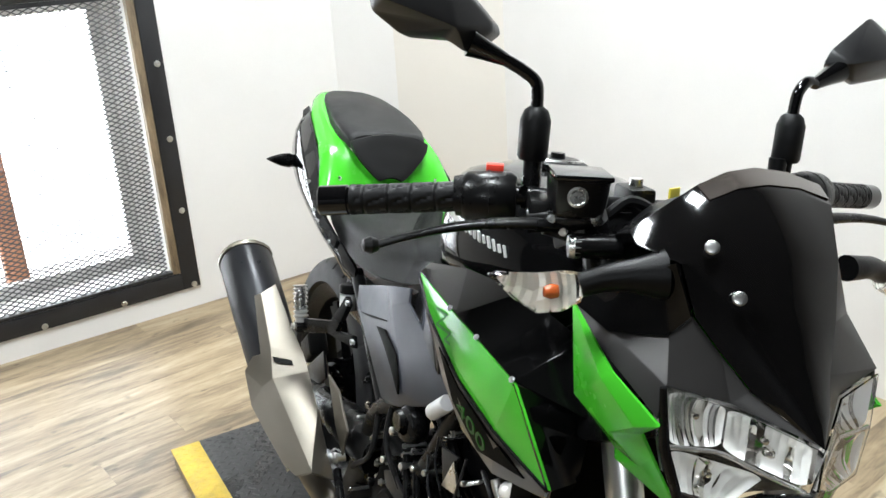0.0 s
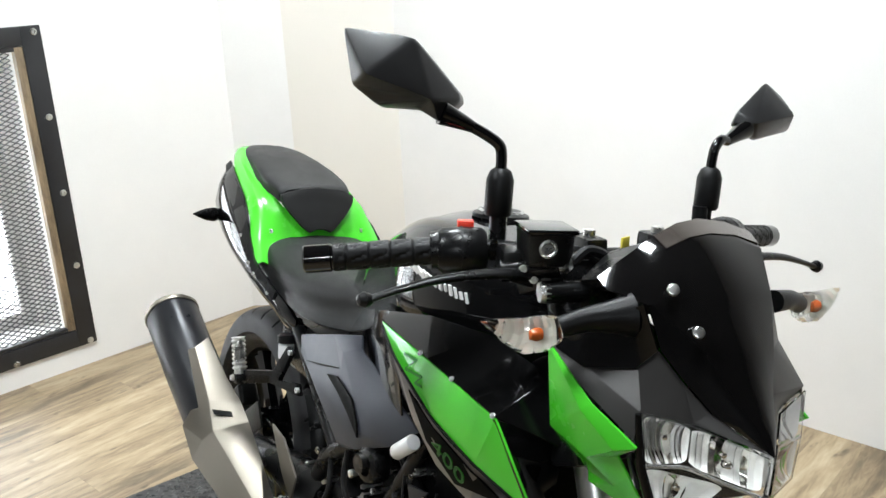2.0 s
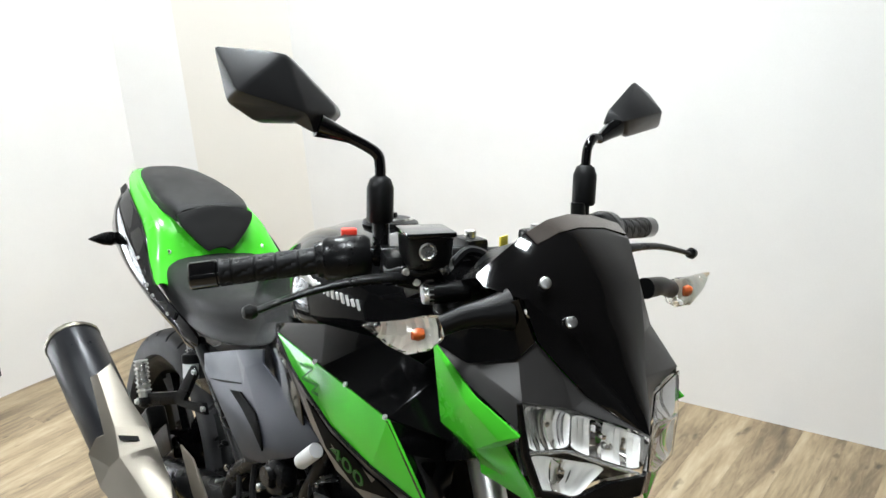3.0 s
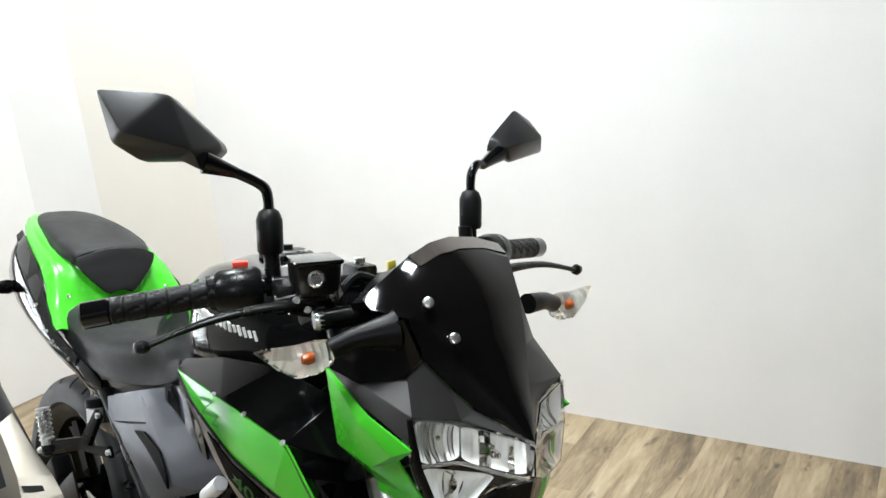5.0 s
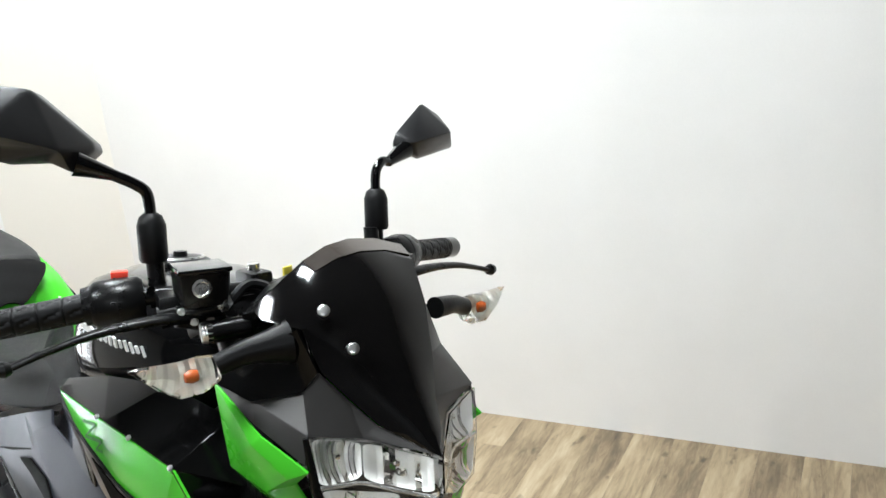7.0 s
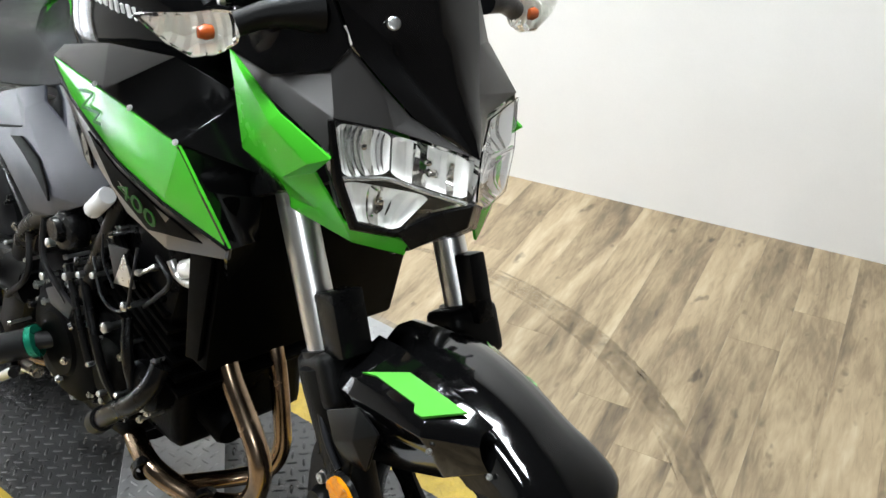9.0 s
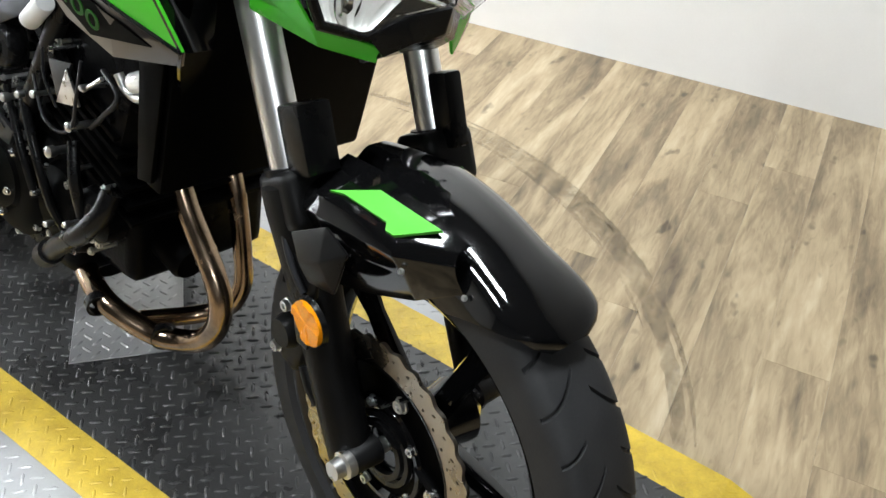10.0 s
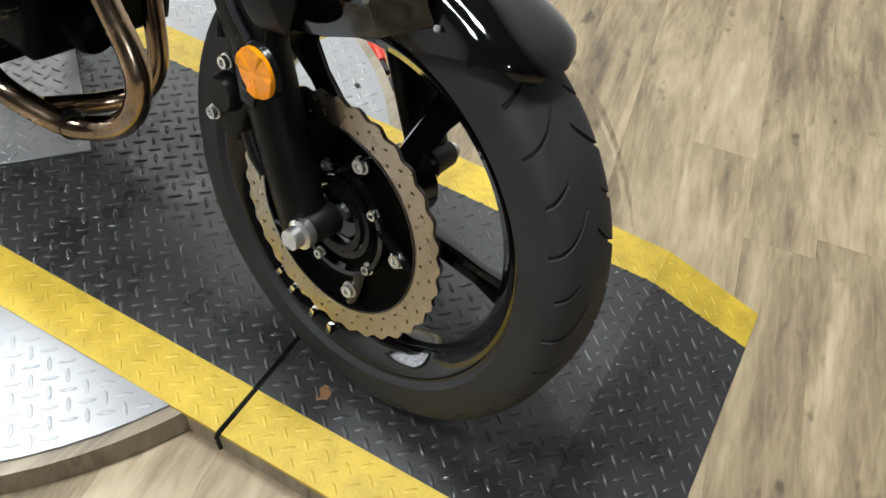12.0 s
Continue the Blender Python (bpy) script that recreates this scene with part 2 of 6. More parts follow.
def upright(a, b, z0, z1, depth, side):
    """A wall from a to b in plan, with its thickness to the given side."""
    a, b, s = Vector((a[0], a[1], 0)), Vector((b[0], b[1], 0)), Vector((side[0], side[1], 0)).normalized() * depth
    bm = bmesh.new()
    lo = [bm.verts.new(p + Vector((0, 0, z0))) for p in (a, b, b + s, a + s)]
    hi = [bm.verts.new(p + Vector((0, 0, z1))) for p in (a, b, b + s, a + s)]
    bm.faces.new(lo[::-1])
    bm.faces.new(hi)
    for k in range(4):
        bm.faces.new((lo[k], lo[(k + 1) % 4], hi[(k + 1) % 4], hi[k]))
    return bm


def wall_pt(s, z=0.0, out=0.0):
    """A point on the window wall: along it, up, and out of it into the room."""
    p = W0 + DL * s - NL * out
    return Vector((p.x, p.y, z))


CORNER_C, CORNER_A, CORNER_B = (0.549, 2.920), (0.750, 2.792), (1.078, 2.515)
S_C = (Vector((*CORNER_C, 0)) - W0).dot(DL)
WIN_L, WIN_R, WIN_B, WIN_T = -0.80, 0.435, 0.10, 1.10     # opening
FAR_L = -3.9
bits = [(FAR_L, WIN_L, LOW, HIGH), (WIN_R, S_C, LOW, HIGH), (WIN_L, WIN_R, LOW, WIN_B), (WIN_L, WIN_R, WIN_T, HIGH)]
thing("wall_north", join(*[upright(wall_pt(a), wall_pt(b), z0, z1, 0.24, NL) for a, b, z0, z1 in bits]), WALL, "off-white painted wall with a guarded window opening", "wall", "structure", smooth=0)
thing("wall_corner_1", upright(CORNER_C, CORNER_A, LOW, HIGH, 0.3, (0.5, 0.86)), WALL, "off-white painted corner wall facet", "wall", "structure", smooth=0)
thing("wall_corner_2", upright(CORNER_A, CORNER_B, LOW, HIGH, 0.3, (0.65, 0.76)), WALL_SHADE, "corner wall facet with its shade put into a beige colour", "wall", "structure", smooth=0)
END_R = R0 - DR * 8.2
thing("wall_east", upright(CORNER_B, END_R, LOW, HIGH, 0.15, NR), WALL, "plain white painted wall with faint scuffs", "wall", "structure", smooth=0)
FAR_W = wall_pt(FAR_L)
BACK_W, BACK_E = FAR_W - NL * 10.5, END_R
# unseen walls that close the room, dark so that gloss parts reflect little
thing("unseen_wall_west", upright(FAR_W, BACK_W, LOW, HIGH, 0.15, -DL), WALL_GREY, "unseen dark grey wall, added to keep reflections dark", "wall", "structure", smooth=0)
thing("unseen_wall_south", upright(BACK_W, BACK_E, LOW, HIGH, 0.15, -NL), WALL_GREY, "unseen dark grey wall, added to keep reflections dark", "wall", "structure", smooth=0)
# unseen ceiling, dark for the same reflections
bm = bmesh.new()
ring = [FAR_W, wall_pt(S_C), Vector((*CORNER_A, 0)), Vector((*CORNER_B, 0)), END_R, BACK_W]
lo = [bm.verts.new((p.x, p.y, HIGH)) for p in ring]
bm.faces.new(lo)
r = bmesh.ops.extrude_face_region(bm, geom=bm.faces[:])
bmesh.ops.translate(bm, verts=[v for v in r["geom"] if isinstance(v, bmesh.types.BMVert)], vec=(0, 0, 0.1))
thing("ceiling", bm, CEIL, "unseen dark ceiling, added to keep reflections dark", "ceiling", "structure", smooth=0)

# ceiling lights: two rows of fluorescent troffers
TUBE = glow("fluorescent_diffuser", (0.92, 0.97, 1.0), 9.0)
TROFFER = surface("white_enamel", (0.78, 0.78, 0.77), 0.4, vary=0.03)


def ceiling_light(x, y, turn, watts):
    top = empty("ceiling_light", "white square ceiling light panel with a lit diffuser", "ceiling light", pose(x, y, HIGH, 0, 0, turn), "ceiling lights")
    part("frame", join(box(-0.20, 0.20, -0.20, -0.185, -0.06, 0, 0.004), box(-0.20, 0.20, 0.185, 0.20, -0.06, 0, 0.004), box(-0.20, -0.185, -0.185, 0.185, -0.06, 0, 0.004), box(0.185, 0.20, -0.185, 0.185, -0.06, 0, 0.004)), TROFFER, top)
    part("diffuser", box(-0.184, 0.184, -0.184, 0.184, -0.045, -0.03), TUBE, top, "lit white diffuser")
    area_lamp("light_panel", pose(x, y, HIGH - 0.07, 0, 0, turn), 0.36, 0.36, watts, (0.90, 0.965, 1.0))


for lx, ly, turn, power in ((0.55, 1.55, 12.9, 64.0), (0.10, 0.20, 12.9, 46.0), (-1.25, 0.75, 12.9, 46.0), (-2.4, -2.9, 12.9, 64.0)):
    ceiling_light(lx, ly, turn, power)
# ---- motorcycle: materials ----
GREEN = surface("lime_green_paint", (0.060, 0.50, 0.026), 0.25, 0.0, spec=0.35, vary=0.05, scale=5, fine=900, bump=0.0, coat=0.3, rough_vary=0.04)
GLOSS = surface("gloss_black_paint", (0.0025, 0.0025, 0.0027), 0.08, spec=0.3, vary=0.2, scale=6, fine=600, bump=0.0, coat=0.4, rough_vary=0.03)
SATIN = surface("satin_black_plastic", (0.0045, 0.0045, 0.0047), 0.28, spec=0.2, vary=0.25, scale=12, fine=420, bump=0.06, rough_vary=0.08)
ROUGH_BLACK = surface("grained_black_plastic", (0.0042, 0.0042, 0.0044), 0.38, spec=0.15, vary=0.25, scale=14, fine=500, bump=0.2)
SHELL_BLACK = surface("mirror_shell_plastic", (0.014, 0.014, 0.0148), 0.36, spec=0.4, vary=0.25, scale=14, fine=900, bump=0.1)
SMOKE = surface("smoked_black_visor", (0.0035, 0.0033, 0.0034), 0.09, spec=0.4, vary=0.15, scale=5, fine=600, bump=0.0, coat=0.4, rough_vary=0.04)
# paler bronze: the lamps' reflection on the visor's bend, put into colour
LIP_SHEEN = surface("visor_sheen_bronze", (0.10, 0.085, 0.075), 0.18, 0.6, spec=0.5, vary=0.25, scale=20, fine=600, bump=0.0, coat=0.6)
GRAPHITE = surface("graphite_grey_paint", (0.040, 0.038, 0.037), 0.42, 0.35, spec=0.3, vary=0.1, scale=6, fine=900, bump=0.02, coat=0.0)
SIDE_GREY = surface("blue_grey_metallic_cover", (0.024, 0.027, 0.036), 0.40, 0.5, spec=0.3, vary=0.1, scale=6, fine=900, bump=0.02, coat=0.04)
VINYL = surface("black_seat_vinyl", (0.014, 0.014, 0.014), 0.5, spec=0.25, vary=0.15, scale=10, fine=700, bump=0.35)
TYRE = surface("black_tyre_rubber", (0.020, 0.020, 0.021), 0.6, spec=0.28, vary=0.3, scale=14, fine=300, bump=0.14)
RUBBER = surface("black_rubber", (0.0065, 0.0065, 0.0068), 0.42, spec=0.18, vary=0.2, scale=20, fine=400, bump=0.1)
CHROME = surface("chrome", (0.78, 0.78, 0.77), 0.09, 1.0, vary=0.04, bump=0.0, rough_vary=0.03)
FORK_CHROME = surface("hard_chrome", (0.80, 0.80, 0.78), 0.34, 1.0, vary=0.05, bump=0.0, rough_vary=0.04)
ALLOY = surface("cast_alloy", (0.62, 0.62, 0.61), 0.3, 1.0, vary=0.12, scale=30, fine=300, bump=0.1)
SHIELD = surface("brushed_champagne_steel", (0.215, 0.195, 0.162), 0.46, 0.9, vary=0.1, scale=8, fine=220, bump=0.05, stretch=(1, 1, 9))
MUFFLER = surface("dark_grey_muffler", (0.018, 0.0185, 0.021), 0.36, 0.3, spec=0.3, vary=0.1, scale=10, fine=400, bump=0.05)
PIPE = surface("heat_tinted_steel", (0.30, 0.218, 0.150), 0.2, 1.0, vary=0.75, scale=16, fine=160, bump=0.03)
DISC = surface("bronze_brake_steel", (0.42, 0.38, 0.32), 0.3, 1.0, vary=0.1, scale=20, fine=500, bump=0.06)
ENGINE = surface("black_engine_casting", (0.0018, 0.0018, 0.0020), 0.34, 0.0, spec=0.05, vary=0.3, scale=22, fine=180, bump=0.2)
AMBER = surface("amber_reflector", (0.74, 0.25, 0.002), 0.18, spec=0.2, vary=0.25, scale=90, fine=500, bump=0.1, coat=0.08)
AMBER_BULB = surface("amber_bulb", (0.30, 0.055, 0.008), 0.25, vary=0.1, coat=0.5)
RED = surface("red_switch_plastic", (0.72, 0.045, 0.02), 0.4, vary=0.05)
WHITE = surface("white_marking", (0.75, 0.75, 0.75), 0.4, vary=0.04)
YELLOW_TAG = surface("yellow_tag", (0.75, 0.62, 0.06), 0.5, vary=0.06)
GREEN_RING = surface("green_anodised_ring", (0.01, 0.22, 0.13), 0.3, 0.6, vary=0.05)
MARK_GREEN = surface("dark_green_mark", (0.022, 0.19, 0.010), 0.5, vary=0.05, coat=0.0, spec=0.1)
SHROUD_BLACK = surface("black_shroud_paint", (0.0025, 0.0025, 0.0026), 0.1, spec=0.25, vary=0.2, scale=6, fine=600, bump=0.0)
SIGNAL_DISH = surface("signal_reflector", (0.95, 0.90, 0.80), 0.1, 0.4, vary=0.12, scale=60, fine=300)
NUMBER_GREEN = surface("number_green", (0.008, 0.065, 0.006), 0.35, vary=0.05, coat=0.0, spec=0.1)
# black plastic; the shade among deep parts is put into its near-zero colour
PITCH = surface("black_plastic_with_shade", (0.0008, 0.0008, 0.0008), 0.5, vary=0.2, spec=0.03)
GREEN_DECAL = surface("green_decal", (0.10, 0.52, 0.05), 0.3, vary=0.04, coat=0.6)
DARK_STRIP = surface("dark_bronze_panel", (0.070, 0.060, 0.054), 0.34, 0.3, vary=0.15, scale=8, fine=700, bump=0.0, coat=0.5)
LAMP_GREY = surface("lamp_body_silver", (0.75, 0.75, 0.74), 0.15, 0.9, vary=0.1, scale=30)
CLEAR = glass("clear_lens", (0.97, 0.98, 0.98))
LAMP_CHROME = surface("lamp_chrome", (0.93, 0.92, 0.89), 0.09, 1.0, vary=0.04, scale=60, bump=0.0)
REFLECT = surface("headlamp_reflector", (0.94, 0.93, 0.90), 0.12, 0.15, vary=0.05, scale=40, bump=0.0, rough_vary=0.04)


# ---- motorcycle ----
# built upright: x to the rider's left, y to the rear, z up, front axle over the origin; then leant on its stand
BIKE = Matrix.Rotation(radians(11.141), 4, "Y") @ Matrix.Rotation(radians(-1.099), 4, "X")
RAKE = radians(24.5)
STEM = Matrix.Translation((0, -0.092, 0))
FRONT = STEM @ Matrix.Rotation(radians(-7.119), 4, Vector((0, math.sin(RAKE), math.cos(RAKE)))) @ STEM.inverted()
moto = empty("motorcycle", "lime green and gloss black naked motorcycle on its side stand", "motorcycle", BIKE)


def fpart(name, bm, material, parent=None, label="", smooth=40):
    """A piece of what turns with the handlebar."""
    return part(name, moved(bm, FRONT), material, parent or moto, label, smooth)


def bpart(name, bm, material, parent=None, label="", smooth=40):
    return part(name, bm, material, parent or moto, label, smooth)


def both(fn, name, make, material, parent=None, label="", smooth=40):
    """The right-hand piece and its mirror image."""
    a = make()
    b = mirrored(a)
    return fn(name, a, material, parent, label, smooth), fn(name, b, material, parent, label, smooth)


def sheet(verts, faces, depth, bevel=0.0):
    """A folded panel from corner points and faces, with thickness inwards."""
    bm = bmesh.new()
    vs = [bm.verts.new(p) for p in verts]
    for f in faces:
        bm.faces.new([vs[i] for i in f])
    bmesh.ops.delete(bm, geom=[v for v in bm.verts if not v.link_faces], context="VERTS")
    bmesh.ops.recalc_face_normals(bm, faces=bm.faces)
    bmesh.ops.solidify(bm, geom=bm.faces[:], thickness=depth)
    bmesh.ops.recalc_face_normals(bm, faces=bm.faces)
    if bevel:
        bmesh.ops.bevel(bm, geom=[e for e in bm.edges if e.calc_face_angle(0.0) > 0.12], offset=bevel, segments=2, profile=0.6, affect="EDGES", clamp_overlap=True)
    return bm


# -- wheels --
def tyre(centre, radius, half, bead, grooves):
    """Rows of points lie along the slanting tread grooves, so that each has clean walls."""
    n = 30
    prof = []
    for k in range(n + 1):
        a = -1 + 2 * k / n
        prof.append((half * math.sin(a * math.pi / 2 * 0.98), bead + (radius - bead) * (1 - abs(a) ** 3.0) ** 0.62))
    prof = [(-half * 0.84, bead - 0.006)] + prof + [(half * 0.84, bead - 0.006)]
    bm = bmesh.new()
    c = Vector(centre)
    rows = []
    steps = (0.0, 0.022, 0.10, 0.122, 0.24, 0.37, 0.5, 0.522, 0.60, 0.622, 0.74, 0.87)
    for g in range(grooves):
        for f in steps:
            row = []
            for x, r in prof:
                u = min(1.0, abs(x) / half)
                ang = 2 * math.pi / grooves * (g + f + 1.5 * u - 0.65 * u * u)
                cut_here = 0.02 < f < 0.11 if x < 0 else 0.52 < f < 0.61
                long = g % 2 == 0
                if cut_here and (0.16 if long else 0.42) < u < (0.93 if long else 0.86) and r > bead + 0.012:
                    r -= 0.0055
                row.append(bm.verts.new(c + Vector((x, r * math.cos(ang), r * math.sin(ang)))))
            rows.append(row)
    for s in range(len(rows)):
        a, b = rows[s], rows[(s + 1) % len(rows)]
        for k in range(len(prof) - 1):
            bm.faces.new((a[k], a[k + 1], b[k + 1], b[k]))
    return bm


def ring_bar(centre, radius, depth, x, n=48):
    c = Vector(centre)
    return lathe([(x - depth, radius - depth), (x + depth, radius - depth), (x + depth, radius + depth), (x - depth, radius + depth)], c, (1, 0, 0), n, closed=True)


def wheel_rim(centre, half):
    """Cast rim with a rolled flange that stands proud of the bead seat."""
    return lathe([(-half, 0.222), (-half - 0.002, 0.2335), (-half + 0.001, 0.2385), (-half + 0.006, 0.2385), (-half + 0.012, 0.226), (-half + 0.03, 0.210), (half - 0.03, 0.210), (half - 0.012, 0.226), (half - 0.006, 0.2385),
                  (half - 0.001, 0.2385), (half + 0.002, 0.2335), (half, 0.222), (half - 0.008, 0.214), (half - 0.02, 0.198), (0, 0.190), (-half + 0.02, 0.198), (-half + 0.008, 0.214)], centre, (1, 0, 0), 72, closed=True)


def spoke(centre, ang, hub, rim, x_in, x_out, w0, w1):
    """A narrow twin-ribbed spoke of a cast wheel."""
    c = Vector(centre)
    out = []
    for d in (-0.07, 0.07):
        pts = []
        for t in (0.0, 0.35, 0.7, 1.0):
            a = ang + d * max(0.0, t - 0.15) * 1.1
            r = hub + (rim - hub) * t
            pts.append(c + Vector((x_in + (x_out - x_in) * t, r * math.cos(a), r * math.sin(a))))
        out.append(tube(pts, [w0, w0 * 0.9, w1, w1 * 1.2], 8, flat=0.75))
    return join(*out)


def rotor(centre, x, inner, outer, depth, waves):
    """A wave-edged brake disc with two rows of drilled holes."""
    bm = bmesh.new()
    c = Vector(centre)
    n = waves * 12
    radii = [0.0, 0.22, 0.32, 0.40, 0.62, 0.72, 1.0]
    grid = []
    for s in range(n):
        a = 2 * math.pi * s / n
        edge = outer + 0.0024 * math.cos(a * waves)
        grid.append([bm.verts.new(c + Vector((x, (inner + (edge - inner) * t) * math.cos(a), (inner + (edge - inner) * t) * math.sin(a)))) for t in radii])
    for s in range(n):
        a, b = grid[s], grid[(s + 1) % n]
        for k in range(len(radii) - 1):
            if (k == 1 and s % 12 in (2, 3)) or (k == 4 and s % 12 in (8, 9)):
                continue
            bm.faces.new((a[k], a[k + 1], b[k + 1], b[k]))
    return thick(bm, depth)


HUB = Vector((0, -0.003, 0.278))
WHEEL = Matrix.Translation(HUB) @ Matrix.Scale(0.935, 4) @ Matrix.Translation(-HUB)


def wpart(name, bm, material, parent=None, label="", smooth=40):
    return fpart(name, moved(bm, WHEEL), material, parent, label, smooth)


front_wheel = wpart("front_wheel", wheel_rim(HUB, 0.046), GLOSS, None, "gloss black cast front wheel")
wpart("tyre", tyre(HUB, 0.293, 0.056, 0.2365, 34), TYRE, front_wheel, "grooved black sport tyre")
wpart("hub", lathe([(-0.07, 0.0), (-0.07, 0.026), (-0.05, 0.045), (-0.02, 0.04), (0.02, 0.04), (0.05, 0.045), (0.07, 0.026), (0.07, 0.0)], HUB, (1, 0, 0), 32), GLOSS, front_wheel)
for k in range(5):
    wpart("spoke", spoke(HUB, radians(42 + 72 * k), 0.035, 0.208, -0.005, 0.0, 0.017, 0.0095), GLOSS, front_wheel)
wpart("brake_disc", rotor(HUB + Vector((-0.078, 0, 0)), 0, 0.119, 0.152, 0.005, 34), DISC, front_wheel, "bronze wave-edged drilled brake disc")
carrier = lathe([(-0.072, 0.062), (-0.078, 0.066), (-0.078, 0.072), (-0.073, 0.074), (-0.070, 0.068)], HUB, (1, 0, 0), 40, closed=True)
wpart("carrier_ring", lathe([(-0.070, 0.116), (-0.079, 0.118), (-0.079, 0.1205), (-0.070, 0.122)], HUB, (1, 0, 0), 60, closed=True), GLOSS, front_wheel)
for k in range(5):
    a0 = radians(178 + 72 * k)
    pts = [HUB + Vector((-0.072, r * math.cos(a0 + d), r * math.sin(a0 + d))) for r, d in ((0.066, -0.32), (0.088, -0.1), (0.118, 0.06))]
    wpart("carrier_arm", tube(smooth_line(pts, 5), 0.0085, 8, flat=0.5), GLOSS, front_wheel)
wpart("carrier_plate", lathe([(-0.060, 0.050), (-0.068, 0.052), (-0.071, 0.070), (-0.066, 0.078), (-0.066, 0.112), (-0.070, 0.1175), (-0.056, 0.1175), (-0.052, 0.05)], HUB, (1, 0, 0), 60, closed=True), PITCH, front_wheel, "black ring plate behind the disc")
wpart("disc_carrier", carrier, GLOSS, front_wheel, "gloss black brake disc carrier")
for k in range(5):
    a0 = radians(178 + 72 * k)
    for r, rad in ((0.094, 0.0085), (0.067, 0.0062)):
        d = 0.0 if r > 0.08 else -0.62
        wpart("disc_bolt", bolt(HUB + Vector((-0.074, r * math.cos(a0 + d), r * math.sin(a0 + d))), (-1, 0, 0), rad, 0.008), ALLOY, front_wheel)
wpart("sensor_ring", join(ring_bar(HUB, 0.047, 0.0035, -0.072), ring_bar(HUB, 0.036, 0.004, -0.075)), SATIN, front_wheel)
# small chrome blocks added where the rim shows bright glints
for deg in (-57.7, -65.4, -76.6, -85.5):
    a0 = radians(deg)
    wpart("rim_glint", moved(box(-0.006, 0.003, -0.004, 0.004, -0.008, 0.010, 0.0015), Matrix.Translation(HUB) @ Matrix.Rotation(a0 - math.pi / 2, 4, "X") @ Matrix.Translation((-0.044, 0, 0.2155))), CHROME, front_wheel)

REAR = Vector((0, 1.35, 0.294))
rear_wheel = bpart("rear_wheel", wheel_rim(REAR, 0.058), ROUGH_BLACK, None, "gloss black cast rear wheel")
bpart("tyre", tyre(REAR, 0.294, 0.070, 0.2365, 28), TYRE, rear_wheel, "wide black sport tyre")
bpart("hub", lathe([(-0.08, 0.0), (-0.08, 0.03), (-0.05, 0.055), (0.05, 0.055), (0.08, 0.03), (0.08, 0.0)], REAR, (1, 0, 0), 32), GLOSS, rear_wheel)
for k in range(5):
    bpart("spoke", spoke(REAR, radians(50 + 72 * k), 0.045, 0.208, 0, 0, 0.026, 0.020), GLOSS, rear_wheel)
bpart("brake_disc", rotor(REAR + Vector((-0.085, 0, 0)), 0, 0.066, 0.092, 0.005, 22), DISC, rear_wheel, "bronze wave-edged drilled brake disc")


# -- fork, steering and front mudguard --
def fork_at(z, x=-0.1):
    return Vector((x, 0.022 + (z - 0.293) * 0.456, z))


both(fpart, "fork_leg", lambda: join(tube([fork_at(0.262), fork_at(0.275), fork_at(0.33), fork_at(0.44), fork_at(0.50), fork_at(0.535), fork_at(0.558), fork_at(0.562)], [0.020, 0.025, 0.0265, 0.028, 0.032, 0.0345, 0.0345, 0.029], 20),
                                     moved(box(-0.027, 0.046, -0.030, 0.034, -0.026, 0.040, 0.014, 3), Matrix.Translation((-0.102, 0.126, 0.541)) @ Matrix.Rotation(-RAKE, 4, "X")),
                                     lathe([(-0.018, 0.0), (-0.018, 0.014), (-0.014, 0.017), (0.022, 0.019), (0.022, 0.0)], (-0.1, 0.0, 0.283), (1, 0, 0), 20)), ROUGH_BLACK, None, "matt black fork leg casting")
both(fpart, "fork_tube", lambda: tube([fork_at(0.555), fork_at(0.735)], 0.0205, 24), FORK_CHROME, None, "polished chrome fork tube")
both(fpart, "fork_clamp_tube", lambda: tube([fork_at(0.735), fork_at(0.95)], 0.024, 20), SATIN)
both(fpart, "fork_seal", lambda: tube([fork_at(0.556), fork_at(0.575)], 0.0275, 20), RUBBER)
fpart("fork_guard", moved(box(-0.020, 0.021, -0.019, 0.019, -0.036, 0.036, 0.005), Matrix.Translation((-0.097, 0.124, 0.617)) @ Matrix.Rotation(-RAKE * 0.9, 4, "X")), SATIN, None, "square black fork tube guard")
fpart("fork_guard", moved(box(-0.016, 0.010, -0.010, 0.019, -0.050, 0.036, 0.005), Matrix.Translation((0.099, 0.124, 0.617)) @ Matrix.Rotation(-RAKE * 0.9, 4, "X")), SATIN, None, "square black fork tube guard")
for z0 in (0.745, 0.94):
    y0 = fork_at(z0).y
    fpart("fork_clamp", moved(box(-0.135, 0.135, -0.035, 0.05, -0.016, 0.016, 0.010), Matrix.Translation((0, y0 + 0.01, z0)) @ Matrix.Rotation(-RAKE, 4, "X")), SATIN, None, "black forged fork clamp")
fpart("axle_nut", lathe([(0.0, 0.0), (0.0, 0.011), (0.012, 0.012), (0.014, 0.0165), (0.024, 0.0165), (0.026, 0.013), (0.034, 0.012), (0.034, 0.0)], (-0.138, -0.002, 0.283), (1, 0, 0), 18), ALLOY, None, "bare alloy axle end")
fpart("axle", tube([(-0.118, -0.002, 0.283), (0.125, -0.002, 0.283)], 0.010, 14), ALLOY)
